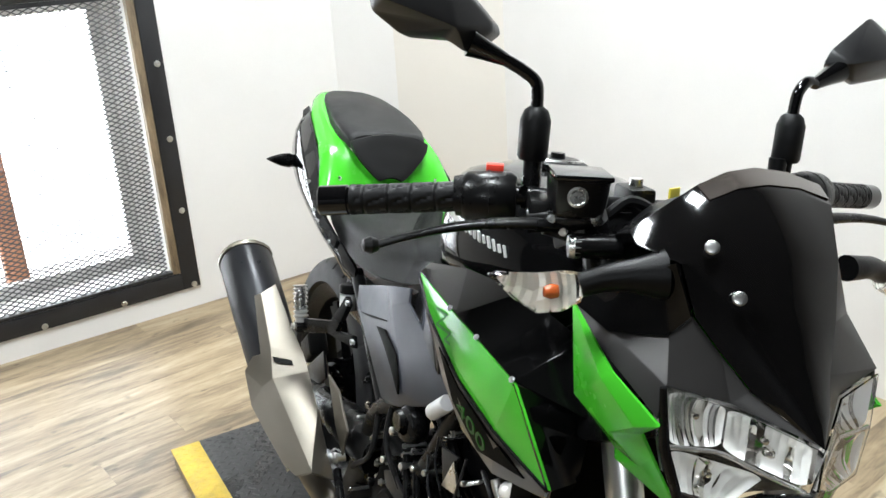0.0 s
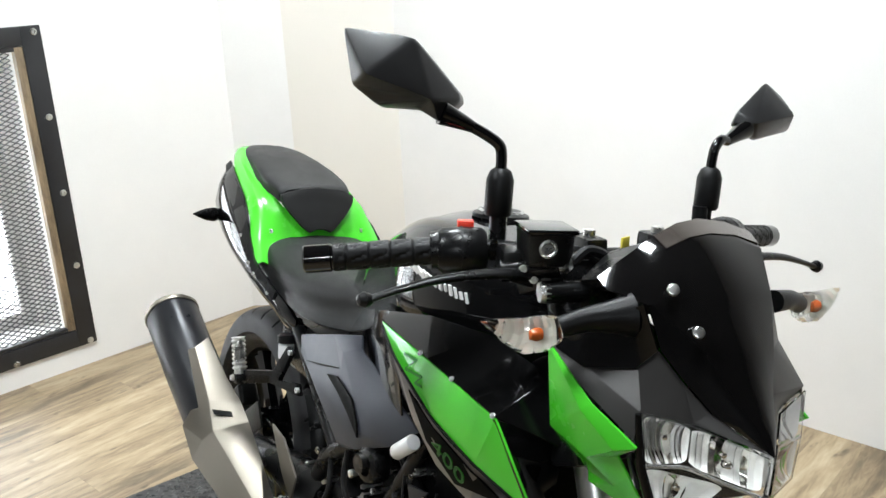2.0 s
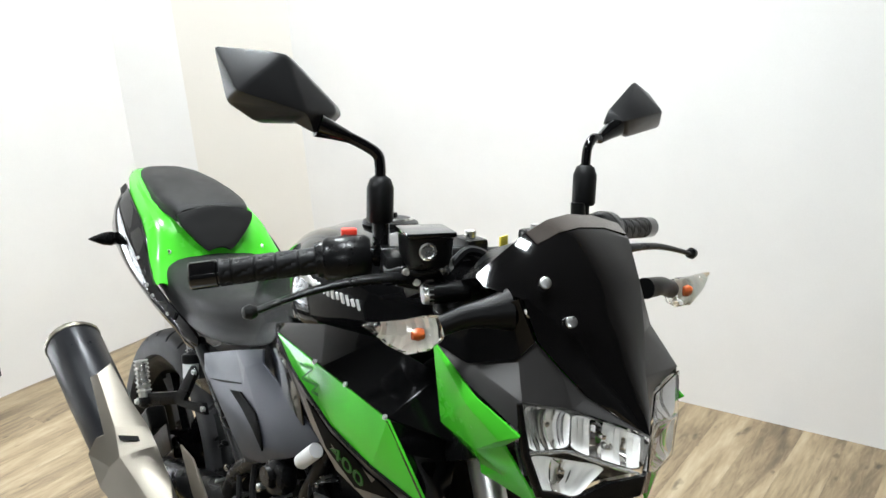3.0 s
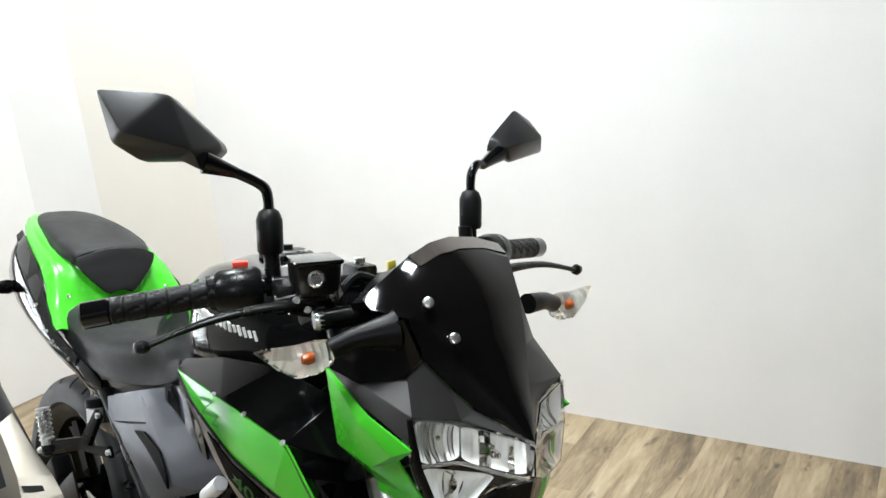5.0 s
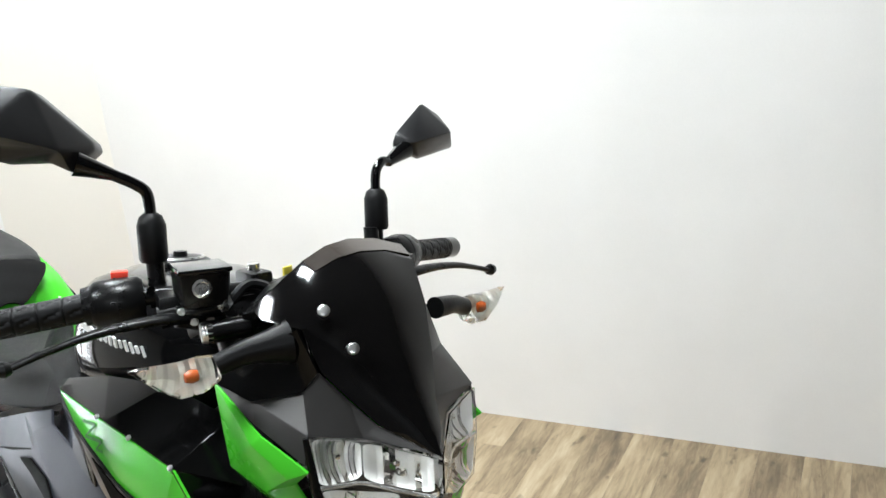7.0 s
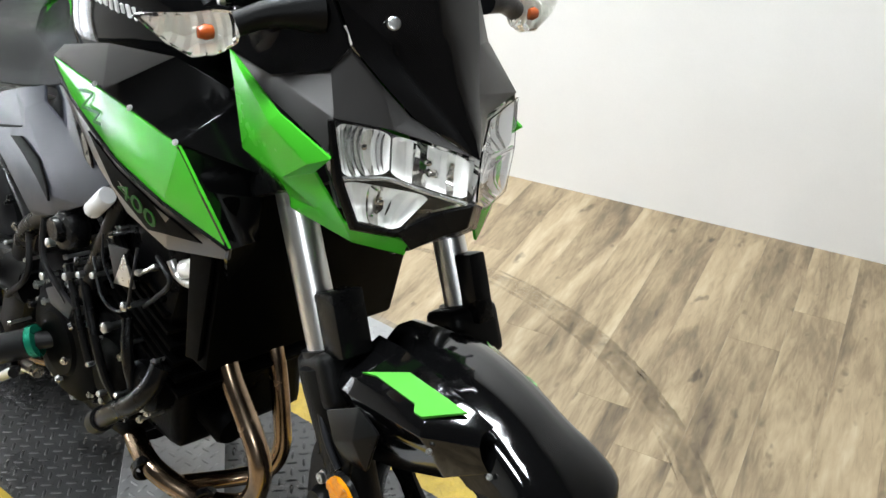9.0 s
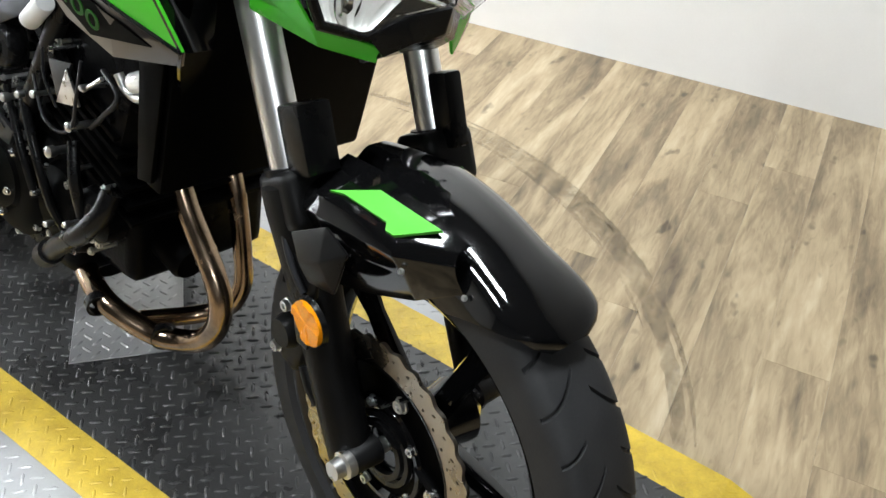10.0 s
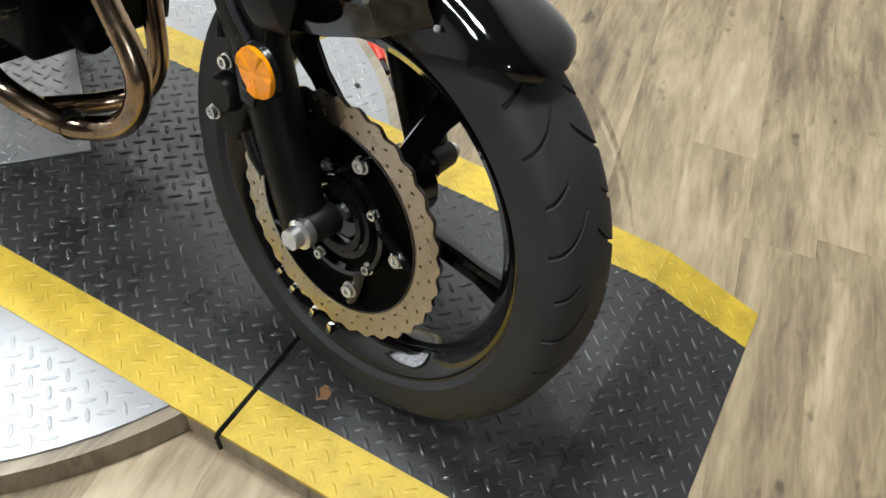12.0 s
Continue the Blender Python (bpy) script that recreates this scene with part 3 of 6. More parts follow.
def reflector_face():
    """Eight wedges round a low point, their rims high and low by turns."""
    ax = Vector((1, -0.05, 0.08)).normalized()
    u = Vector((0, 0.85, 0.53)).cross(ax).normalized()
    v = ax.cross(u)
    c = Vector((-0.143, 0.0497, 0.452))
    bm = bmesh.new()
    mid = bm.verts.new(c - ax * 0.0015)
    rim = [bm.verts.new(c + 0.0252 * (math.cos(radians(9 * q)) * u + math.sin(radians(9 * q)) * v) - ax * (0.0028 if (q // 5) % 2 and q % 5 else 0.0005)) for q in range(40)]
    low = [bm.verts.new(p.co + ax * 0.006) for p in rim]
    for q in range(40):
        bm.faces.new((mid, rim[q], rim[(q + 1) % 40]))
        bm.faces.new((rim[q], rim[(q + 1) % 40], low[(q + 1) % 40], low[q]))
    return bm


fpart("reflector", join(lathe([(0.0, 0.0), (0.0, 0.026), (0.006, 0.028), (0.006, 0.0)], (-0.140, 0.050, 0.452), (1, -0.05, 0.08), 28)), SATIN, None, "black reflector cup")
fpart("reflector_lens", reflector_face(), AMBER, None, "round amber reflector with wedge facets", 5)
fpart("reflector_bracket", tube([(-0.134, 0.055, 0.452), (-0.118, 0.09, 0.47), (-0.112, 0.10, 0.50)], 0.006, 8), SATIN)
caliper = join(moved(box(-0.026, 0.026, -0.024, 0.026, -0.046, 0.048, 0.012, 3), Matrix.Translation((-0.085, 0.122, 0.372)) @ Matrix.Rotation(0.35, 4, "X")),
               lathe([(0.0, 0.0), (0.0, 0.017), (0.010, 0.021), (0.020, 0.021), (0.020, 0.0)], (-0.126, 0.122, 0.385), (1, 0, 0), 20),
               tube([(-0.104, 0.10, 0.345), (-0.106, 0.085, 0.325), (-0.104, 0.070, 0.31)], 0.009, 10))
cal = fpart("brake_caliper", caliper, ROUGH_BLACK, None, "black front brake caliper")
for yy, zz in ((0.125, 0.418), (0.143, 0.350)):
    fpart("bolt", bolt((-0.112, yy, zz), (-1, 0, 0), 0.007, 0.008), ALLOY, cal)
fpart("brake_hose", tube(smooth_line([(-0.10, 0.15, 0.43), (-0.085, 0.165, 0.50), (-0.075, 0.19, 0.62), (-0.075, 0.25, 0.78)], 6), 0.005, 8), RUBBER)

def crown_radius(deg):
    """Height of the mudguard's crest over the wheel's axle, kicked up towards its rear end."""
    return 0.300 + 0.034 * max(0.0, (108 - deg) / 40) ** 1.3


rows = []
for k in range(41):
    deg = 125.5 - 59.5 * k / 40
    ang = radians(deg)
    close = math.sqrt(max(0.0, 1 - max(0.0, 1 - (k + 0.15) / 9) ** 2.2))
    wide = 0.065 * (0.22 + 0.78 * close) * (1.0 if deg > 78 else 1 - 0.35 * (78 - deg) / 12)
    row = []
    for j in range(19):
        v = -1 + 2 * j / 18
        crest = crown_radius(deg) - 0.010 * (1 - close) ** 2
        drop = (0.013 + 0.056 * min(1.0, max(0.0, (121 - deg) / 17))) * abs(v) ** 3.2
        crease = 0.003 * math.exp(-((abs(v) - 0.40) / 0.09) ** 2) * min(1.0, max(0.0, (118 - deg) / 14))
        r = crest - drop - crease
        row.append(HUB + Vector((wide * math.sin(v * 1.42) / math.sin(1.42), r * math.cos(ang), r * math.sin(ang))))
    rows.append(row)
guard = fpart("front_mudguard", thick(skin(rows), 0.0035), GLOSS, None, "gloss black front mudguard with a green flash")


def flank():
    """The side pod that carries the flash: sloping roof, bevelled edge, hollow wall, lower lip."""
    inner = [(-0.050, -0.070, 0.579), (-0.055, -0.030, 0.589), (-0.056, 0.020, 0.5965), (-0.058, 0.065, 0.601), (-0.060, 0.105, 0.598)]
    roof = [(-0.063, -0.068, 0.573), (-0.094, -0.018, 0.5705), (-0.1005, 0.030, 0.5735), (-0.1085, 0.077, 0.5745), (-0.107, 0.110, 0.567)]
    bevel = [(-0.068, -0.071, 0.565), (-0.101, -0.022, 0.560), (-0.109, 0.027, 0.560), (-0.117, 0.074, 0.560), (-0.114, 0.108, 0.556)]
    recess = [(-0.066, -0.074, 0.553), (-0.090, -0.030, 0.540), (-0.098, 0.022, 0.532), (-0.106, 0.068, 0.530), (-0.104, 0.104, 0.530)]
    foot = [(-0.060, -0.080, 0.537), (-0.076, -0.034, 0.508), (-0.088, 0.020, 0.488), (-0.095, 0.062, 0.478), (-0.096, 0.100, 0.490)]
    verts = inner + roof + bevel + recess + foot
    faces = [(a + i, a + i + 1, a + i + 6, a + i + 5) for a in (0, 5, 10, 15) for i in range(4)]
    return sheet(verts, faces, -0.003, 0.0022)


fpart("mudguard_flank", flank(), GLOSS, guard, "", 22)
fpart("mudguard_flank", moved(mirrored(flank()), Matrix.Translation((-0.028, 0, -0.016))), GLOSS, guard, "", 22)


def flash():
    flat = [(-0.105, 0.075), (-0.075, 0.034), (-0.067, -0.047), (-0.097, -0.015), (-0.0985, -0.004), (-0.0925, 0.002), (-0.0985, 0.060)]
    pts = [(x, y, 0.5806 + 0.55 * (x + 0.0886) + 0.12 * (y - 0.019) + 0.0055) for x, y in flat]
    return sheet(pts, [(0, 1, 6), (1, 5, 6), (1, 2, 5), (2, 3, 4, 5)], 0.004)


fpart("green_flash", flash(), GREEN_DECAL, guard, "lime green angular flash")
fpart("green_flash", moved(mirrored(flash()), Matrix.Translation((-0.028, 0, -0.0195))), GREEN_DECAL, guard, "lime green angular flash")
both(fpart, "mudguard_stay", lambda: sheet([(-0.122, 0.118, 0.512), (-0.118, 0.062, 0.492), (-0.124, 0.066, 0.40), (-0.124, 0.085, 0.40)], [(0, 1, 2, 3)], 0.006, 0.002), SATIN, guard)
fpart("stay_bracket", sheet([(-0.130, 0.102, 0.530), (-0.122, 0.056, 0.557), (-0.121, 0.022, 0.542), (-0.127, 0.030, 0.493), (-0.136, 0.078, 0.506), (-0.132, 0.050, 0.522), (-0.130, 0.068, 0.487)], [(0, 1, 5, 4), (1, 2, 5), (2, 3, 5), (3, 6, 4, 5)], 0.005, 0.0018), SATIN, guard, "faceted black mudguard bracket", 20)
fpart("sensor_cable", tube(smooth_line([(-0.126, 0.122, 0.530), (-0.129, 0.108, 0.506), (-0.131, 0.092, 0.488), (-0.131, 0.073, 0.471)], 5), 0.0042, 10), MUFFLER, None, "grey sleeved sensor cable")
# tiny alloy studs added for bright glints along the flank's edges
for p in ((-0.0645, -0.085, 0.536), (-0.1, -0.034, 0.549)):
    fpart("rivet", bolt(p, (-0.9, -0.25, 0.4), 0.0026, 0.003), ALLOY, guard)


# -- headlamp cowl --
def half_rows(rows):
    return [[(-x, y, z) for x, y, z in row[:-1]] + [row[-1]] + [(x, y, z) for x, y, z in row[-2::-1]] for row in rows]


VISOR = [[(0.128, 0.212, 0.972), (0.104, 0.196, 0.999), (0.072, 0.193, 1.021), (0.036, 0.2, 1.0325), (0, 0.205, 1.036)],
         [(0.127, 0.194, 0.963), (0.100, 0.174, 0.988), (0.068, 0.166, 1.007), (0.034, 0.168, 1.017), (0, 0.172, 1.019)],
         [(0.107, 0.146, 0.957), (0.084, 0.1405, 0.962), (0.056, 0.130, 0.962), (0.028, 0.124, 0.963), (0, 0.123, 0.964)],
         [(0.092, 0.134, 0.908), (0.066, 0.119, 0.915), (0.041, 0.102, 0.909), (0.02, 0.095, 0.908), (0, 0.093, 0.908)],
         [(0.067, 0.118, 0.875), (0.046, 0.098, 0.872), (0.026, 0.080, 0.864), (0.013, 0.073, 0.862), (0, 0.071, 0.862)],
         [(0.045, 0.094, 0.845), (0.030, 0.075, 0.840), (0.015, 0.060, 0.836), (0.007, 0.055, 0.835), (0, 0.054, 0.835)],
         [(0.004, 0.047, 0.813), (0.003, 0.046, 0.812), (0.002, 0.044, 0.812), (0.001, 0.043, 0.811), (0, 0.042, 0.811)]]
vis = half_rows(VISOR)
for row in vis:
    f = row[6]
    row[7], row[8] = (f[0] + 0.012, f[1] + 0.022, f[2] - 0.006), (f[0] + 0.022, f[1] + 0.055, f[2] - 0.014)
visor = fpart("visor", thick(skin(vis), 0.003), SMOKE, None, "smoked glossy black meter visor", 24)
for p in ((0.082, 0.139, 0.974), (0.064, 0.112, 0.933)):
    for s in (-1,):
        fpart("screw", lathe([(0, 0.0064), (0.002, 0.0072), (0.004, 0.0064), (0.0052, 0.0034), (0.0042, 0)], (s * p[0], p[1], p[2]), (s * 0.42, -0.75, 0.5), 14), ALLOY, visor)
# strip laid over the bend to carry the painted sheen
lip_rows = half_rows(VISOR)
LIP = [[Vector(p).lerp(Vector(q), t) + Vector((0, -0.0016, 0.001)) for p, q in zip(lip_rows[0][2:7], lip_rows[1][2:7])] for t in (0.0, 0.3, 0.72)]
fpart("visor_sheen_strip", thick(skin(LIP), 0.0022), LIP_SHEEN, visor, "bent top edge of the visor, lamp sheen put into its colour", 50)
VIS_BACK = [[(0.118, 0.215, 0.968), (0.07, 0.20, 1.012), (0, 0.21, 1.027)], [(0.115, 0.26, 0.955), (0.07, 0.27, 0.985), (0, 0.275, 0.995)], [(0.10, 0.27, 0.90), (0.06, 0.28, 0.90), (0, 0.285, 0.90)]]
fpart("instrument_panel", thick(skin(half_rows(VIS_BACK)), 0.012), SATIN, None, "black instrument cluster behind the visor")

CW = [(-0.167, 0.250, 0.893), (-0.137, 0.206, 0.926), (-0.110, 0.148, 0.958), (-0.093, 0.137, 0.908), (-0.068, 0.121, 0.875), (-0.046, 0.097, 0.845), (-0.003, 0.0455, 0.812),
      (-0.1215, 0.122, 0.846), (-0.062, 0.103, 0.832), (-0.128, 0.119, 0.814), (-0.142, 0.198, 0.872), (-0.106, 0.153, 0.884), (-0.150, 0.186, 0.851)]
CAP_FACES = [(0, 1, 10), (1, 11, 10), (1, 2, 3, 11)]
CW_FACES = [(10, 11, 7), (0, 10, 12), (10, 7, 9, 12), (11, 3, 4, 8, 7), (4, 5, 8), (5, 6, 8)]
fpart("upper_cowl", sheet(CW, CW_FACES, 0.004, 0.0014), GRAPHITE, None, "graphite grey faceted headlamp cowl", 20)
fpart("cowl_cap", sheet(CW, CAP_FACES, 0.004), GLOSS, None, "gloss black upper part of the cowl", 20)
CW_LEFT = [(-x, y, z) for x, y, z in CW]
CW_LEFT[0], CW_LEFT[1], CW_LEFT[2], CW_LEFT[3], CW_LEFT[11] = (0.150, 0.245, 0.888), (0.110, 0.206, 0.922), (0.078, 0.150, 0.945), (0.083, 0.140, 0.905), (0.096, 0.155, 0.884)
fpart("upper_cowl", sheet(CW_LEFT, CW_FACES, 0.004, 0.0014), GRAPHITE, None, "graphite grey faceted headlamp cowl", 20)
fpart("cowl_cap", sheet(CW_LEFT, CAP_FACES, 0.004), GLOSS, None, "gloss black upper part of the cowl", 20)
brow = [(0.056, 0.130, 0.962), (0.041, 0.102, 0.909), (0.026, 0.080, 0.864), (0.015, 0.060, 0.836), (0.003, 0.0448, 0.8125), (0.074, 0.146, 0.945), (0.085, 0.136, 0.904), (0.121, 0.119, 0.848), (0.062, 0.101, 0.834), (0.006, 0.0475, 0.812)]
fpart("visor_flank", sheet(brow, [(0, 1, 6, 5), (1, 2, 7, 6), (2, 3, 8, 7), (3, 4, 9, 8)], 0.003, 0.001), GRAPHITE, visor, "dark satin side of the visor", 30)
GC = [(-0.1666, 0.2402, 0.8904), (-0.1296, 0.1103, 0.8094), (-0.1247, 0.1451, 0.7843), (-0.1543, 0.238, 0.7863), (-0.1198, 0.1302, 0.7652), (-0.1178, 0.204, 0.7381), (-0.1059, 0.1188, 0.7357), (-0.1161, 0.2041, 0.7241),
      (-0.0447, 0.0872, 0.7135), (-0.0476, 0.0895, 0.6984), (-0.0924, 0.1223, 0.7101), (-0.1535, 0.166, 0.843), (-0.1605, 0.1745, 0.832), (-0.1425, 0.133, 0.799), (-0.1445, 0.176, 0.772), (-0.112, 0.160, 0.738)]
GC_FACES = [(0, 11, 12), (11, 1, 13, 12), (0, 12, 3), (12, 13, 14, 3), (13, 1, 2, 14), (3, 14, 5), (14, 2, 4, 15), (5, 14, 15), (15, 4, 6), (5, 15, 7), (7, 15, 10), (15, 6, 10), (6, 8, 9, 10)]
fpart("green_cowl", sheet(GC, GC_FACES, 0.004, 0.0020), GREEN, None, "glossy lime green headlamp side cowl", 25)
GC_LEFT = [(-x, y, z) for x, y, z in GC]
GC_LEFT[8], GC_LEFT[9], GC_LEFT[10] = (0.056, 0.098, 0.712), (0.070, 0.105, 0.684), (0.108, 0.125, 0.706)
GC_LEFT[0], GC_LEFT[11], GC_LEFT[12], GC_LEFT[3] = (0.132, 0.240, 0.868), (0.126, 0.168, 0.840), (0.131, 0.172, 0.832), (0.135, 0.240, 0.784)
fpart("green_cowl", sheet(GC_LEFT, GC_FACES, 0.004, 0.0014), GREEN, None, "glossy lime green headlamp side cowl", 25)
for p in ((-0.148, 0.185, 0.80), (-0.146, 0.175, 0.808)):
    fpart("rivet", bolt(p, (-0.8, -0.5, 0.1), 0.0022, 0.002), ALLOY)

lamp = fpart("headlamp", moved(
    sheet([(-0.110, 0.150, 0.838), (-0.06, 0.130, 0.826), (0, 0.085, 0.800), (0.06, 0.130, 0.826), (0.110, 0.150, 0.838), (0.100, 0.112, 0.745), (0.058, 0.096, 0.729), (0, 0.066, 0.760), (-0.058, 0.096, 0.729), (-0.100, 0.112, 0.745)],
          [(0, 1, 8, 9), (1, 2, 7, 8), (2, 3, 6, 7), (3, 4, 5, 6)], 0.008), Matrix.Translation((0, 0.026, 0))), LAMP_GREY, None, "twin-lens headlamp unit")


def cell(corners, depth, nu, nv, seed, pick):
    """The picked strips of a dished reflector with rounded corners, each leaning its own way; corners: top outer, top inner, low inner, low outer."""
    a, b, c, d = (Vector(p) for p in corners)
    back = (b - a).cross(d - a).normalized()
    if back.y < 0:
        back = -back
    lean = random.Random(seed)
    bm = bmesh.new()
    for i in range(nu):
        tilt = lean.uniform(-0.011, 0.011)
        if i not in pick:
            continue
        cols = []
        for q in (0.0, 0.5, 1.0):
            u = (i + q) / nu
            squeeze = 1 - 0.22 * abs(2 * u - 1) ** 7
            col = []
            for j in range(nv + 1):
                v = 0.5 + (j / nv - 0.5) * squeeze
                dish = (1 - abs(2 * u - 1) ** 2.4) * (1 - abs(2 * j / nv - 1) ** 2.6)
                col.append(bm.verts.new(a.lerp(b, u).lerp(d.lerp(c, u), v) + back * (depth * dish + tilt * (q - 0.5) * min(1.0, dish * 3))))
            cols.append(col)
        for p, q in zip(cols, cols[1:]):
            for j in range(nv):
                bm.faces.new((p[j], q[j], q[j + 1], p[j + 1]))
    return bm


CELLS = (((-0.119, 0.121, 0.8425), (-0.065, 0.104, 0.8295), (-0.066, 0.102, 0.7875), (-0.114, 0.114, 0.7885), 0.020, 10, (2, 4, 6)),
         ((-0.0635, 0.103, 0.829), (-0.003, 0.053, 0.809), (-0.003, 0.052, 0.765), (-0.0645, 0.100, 0.785), 0.022, 11, (3, 4, 8)),
         ((-0.115, 0.113, 0.7865), (-0.028, 0.078, 0.766), (-0.060, 0.090, 0.730), (-0.103, 0.104, 0.742), 0.018, 9, (3, 4)))
for s in (-1, 1):
    for k, (a, b, c, d, deep, strips, bright) in enumerate(CELLS):
        m = cell((a, b, c, d), deep, strips, 8, 5 + k, [i for i in range(strips) if i not in bright])
        dish = fpart("reflector_dish", m if s < 0 else mirrored(m), REFLECT, lamp, "", 30)
        m = cell((a, b, c, d), deep, strips, 8, 5 + k, bright)
        fpart("flute", m if s < 0 else mirrored(m), LAMP_CHROME, dish, "mirror-bright reflector flutes", 30)
        mid = (Vector(a) + Vector(b) + Vector(c) + Vector(d)) / 4 + Vector((0.004, 0.006, 0.002))
        m = lathe([(0, 0.0), (0.001, 0.003), (0.003, 0.0038), (0.008, 0.0038), (0.010, 0.003)], mid, (0.3, 0.93, -0.1), 14)
        fpart("bulb", m if s < 0 else mirrored(m), LAMP_CHROME, dish)
    # chrome dome added to give the bright reflected spot
    m = lathe([(0, 0.0), (0.001, 0.003), (0.004, 0.0055), (0.010, 0.0065), (0.014, 0.006)], (-0.026, 0.078, 0.787), (0.4, 0.9, -0.1), 20)
    fpart("lamp_glint_dome", m if s < 0 else mirrored(m), LAMP_CHROME, lamp, "small chrome dome added for a bright glint in the lamp")
    m = tube(smooth_line([(-0.1155, 0.112, 0.7875), (-0.090, 0.107, 0.785), (-0.064, 0.099, 0.782), (-0.034, 0.075, 0.771), (-0.004, 0.050, 0.762)], 5), 0.0024, 10)
    fpart("light_bar", m if s < 0 else mirrored(m), LAMP_GREY, lamp, "silver position light bar")
    m = sheet([(-0.112, 0.134, 0.787), (-0.064, 0.122, 0.788), (-0.001, 0.074, 0.768), (-0.001, 0.068, 0.755), (-0.028, 0.092, 0.742), (-0.060, 0.112, 0.727), (-0.101, 0.122, 0.740)], [(0, 1, 4, 5, 6), (1, 2, 3, 4)], 0.003)
    fpart("lamp_floor", m if s < 0 else mirrored(m), SATIN, lamp, "black lower lamp housing")
LENS = [(-0.1205, 0.118, 0.843), (-0.062, 0.099, 0.829), (-0.004, 0.0465, 0.809), (-0.004, 0.046, 0.764), (-0.06, 0.088, 0.776), (-0.116, 0.110, 0.787), (-0.101, 0.101, 0.741), (-0.06, 0.090, 0.729), (-0.028, 0.075, 0.749)]
for ob in both(fpart, "lens", lambda: sheet(LENS, [(0, 1, 4, 5), (1, 2, 3, 4), (5, 4, 7, 6), (4, 3, 8, 7)], -0.0022), CLEAR, lamp, "clear headlamp lens", 20):
    ob.visible_shadow = False
fpart("lamp_bezel", tube([(-0.1245, 0.121, 0.845), (-0.1200, 0.113, 0.787), (-0.1045, 0.104, 0.739), (-0.060, 0.093, 0.7255), (-0.026, 0.077, 0.746)], [0.0035, 0.0055, 0.006, 0.0055, 0.004], 8), SATIN, lamp, "black bezel round the lens")
fpart("chin", sheet([(-0.060, 0.092, 0.729), (-0.028, 0.076, 0.748), (0, 0.050, 0.763), (0.028, 0.076, 0.748), (0.050, 0.089, 0.737), (0.042, 0.086, 0.716), (0.022, 0.072, 0.728), (0, 0.056, 0.738), (-0.022, 0.072, 0.728), (-0.046, 0.086, 0.711), (0.050, 0.115, 0.696), (0, 0.100, 0.706), (-0.050, 0.115, 0.696)], [(0, 1, 8, 9), (1, 2, 7, 8), (2, 3, 6, 7), (3, 4, 5, 6), (9, 8, 7, 11, 12), (7, 6, 5, 10, 11)], 0.006, 0.002), SATIN, None, "black chin under the headlamp")


def signal_lens():
    rows = []
    for t, ry, rz, dz in ((0.0, 0.010, 0.017, 0.004), (0.2, 0.016, 0.022, 0.001), (0.45, 0.017, 0.0215, -0.001), (0.7, 0.013, 0.0145, 0.005), (0.9, 0.006, 0.006, 0.0125), (1.0, 0.001, 0.001, 0.015)):
        c = Vector((-0.181 - 0.092 * t, 0.200 + 0.012 * t, 0.917 + dz))
        rows.append([c + Vector((0, ry * math.cos(a), rz * math.sin(a) * (1.1 if math.sin(a) < 0 else 0.8))) for a in (2 * math.pi * k / 12 for k in range(12))])
    return skin(rows, True, True)


def signal_stalk(root):
    return tube(smooth_line([(-0.182, 0.198, 0.922), (-0.155, 0.188, 0.932), (-0.13, 0.178, 0.936), (-0.108, 0.172, 0.938)], 4), [0.012 + (root - 0.012) * (k / 12) ** 2 for k in range(13)], 16)


def signal_back():
    """Bright reflector lining the rear half of the lens, pressed into small upright facets."""
    shape = ((0.03, 0.009, 0.014, 0.003), (0.2, 0.014, 0.019, 0.001), (0.45, 0.015, 0.0185, -0.001), (0.7, 0.011, 0.012, 0.005), (0.88, 0.005, 0.005, 0.0115))
    rows = []
    for i in range(17):
        f = i / 16 * 4
        j = min(3, int(f))
        t, ry, rz, dz = (p + (q - p) * (f - j) for p, q in zip(shape[j], shape[j + 1]))
        c = Vector((-0.181 - 0.092 * t, 0.200 + 0.012 * t + 0.0016 * (i % 2), 0.917 + dz))
        rows.append([c + Vector((0, 0.004 + ry * (0.66 + 0.2 * (k % 2)) * math.cos(a), rz * math.sin(a) * (1.1 if math.sin(a) < 0 else 0.8))) for k, a in ((k, radians(-90 + 20 * k)) for k in range(10))])
    return skin(rows)


for s in (-1, 1):
    b = signal_stalk(0.026 if s < 0 else 0.014)
    sig = fpart("turn_signal", b if s < 0 else mirrored(b), ROUGH_BLACK, None, "black turn signal stalk with a clear lens")
    b = signal_lens()
    fpart("lens", b if s < 0 else mirrored(b), CLEAR, sig, "clear diamond-shaped signal lens").visible_shadow = False
    b = lathe([(-0.008, 0.0), (-0.007, 0.004), (0, 0.0062), (0.007, 0.005), (0.009, 0.0)], (-0.212, 0.201, 0.916), (1, 0, 0), 14)
    fpart("bulb", b if s < 0 else mirrored(b), AMBER_BULB, sig, "amber bulb")
    b = signal_back()
    fpart("dish", b if s < 0 else mirrored(b), SIGNAL_DISH, sig, "", 10)


# -- handlebar --
GRIP0, GRIP1 = Vector((-0.243, 0.388, 0.966)), Vector((-0.358, 0.437, 0.951))
BAR_END = Vector((-0.392, 0.4515, 0.9465))


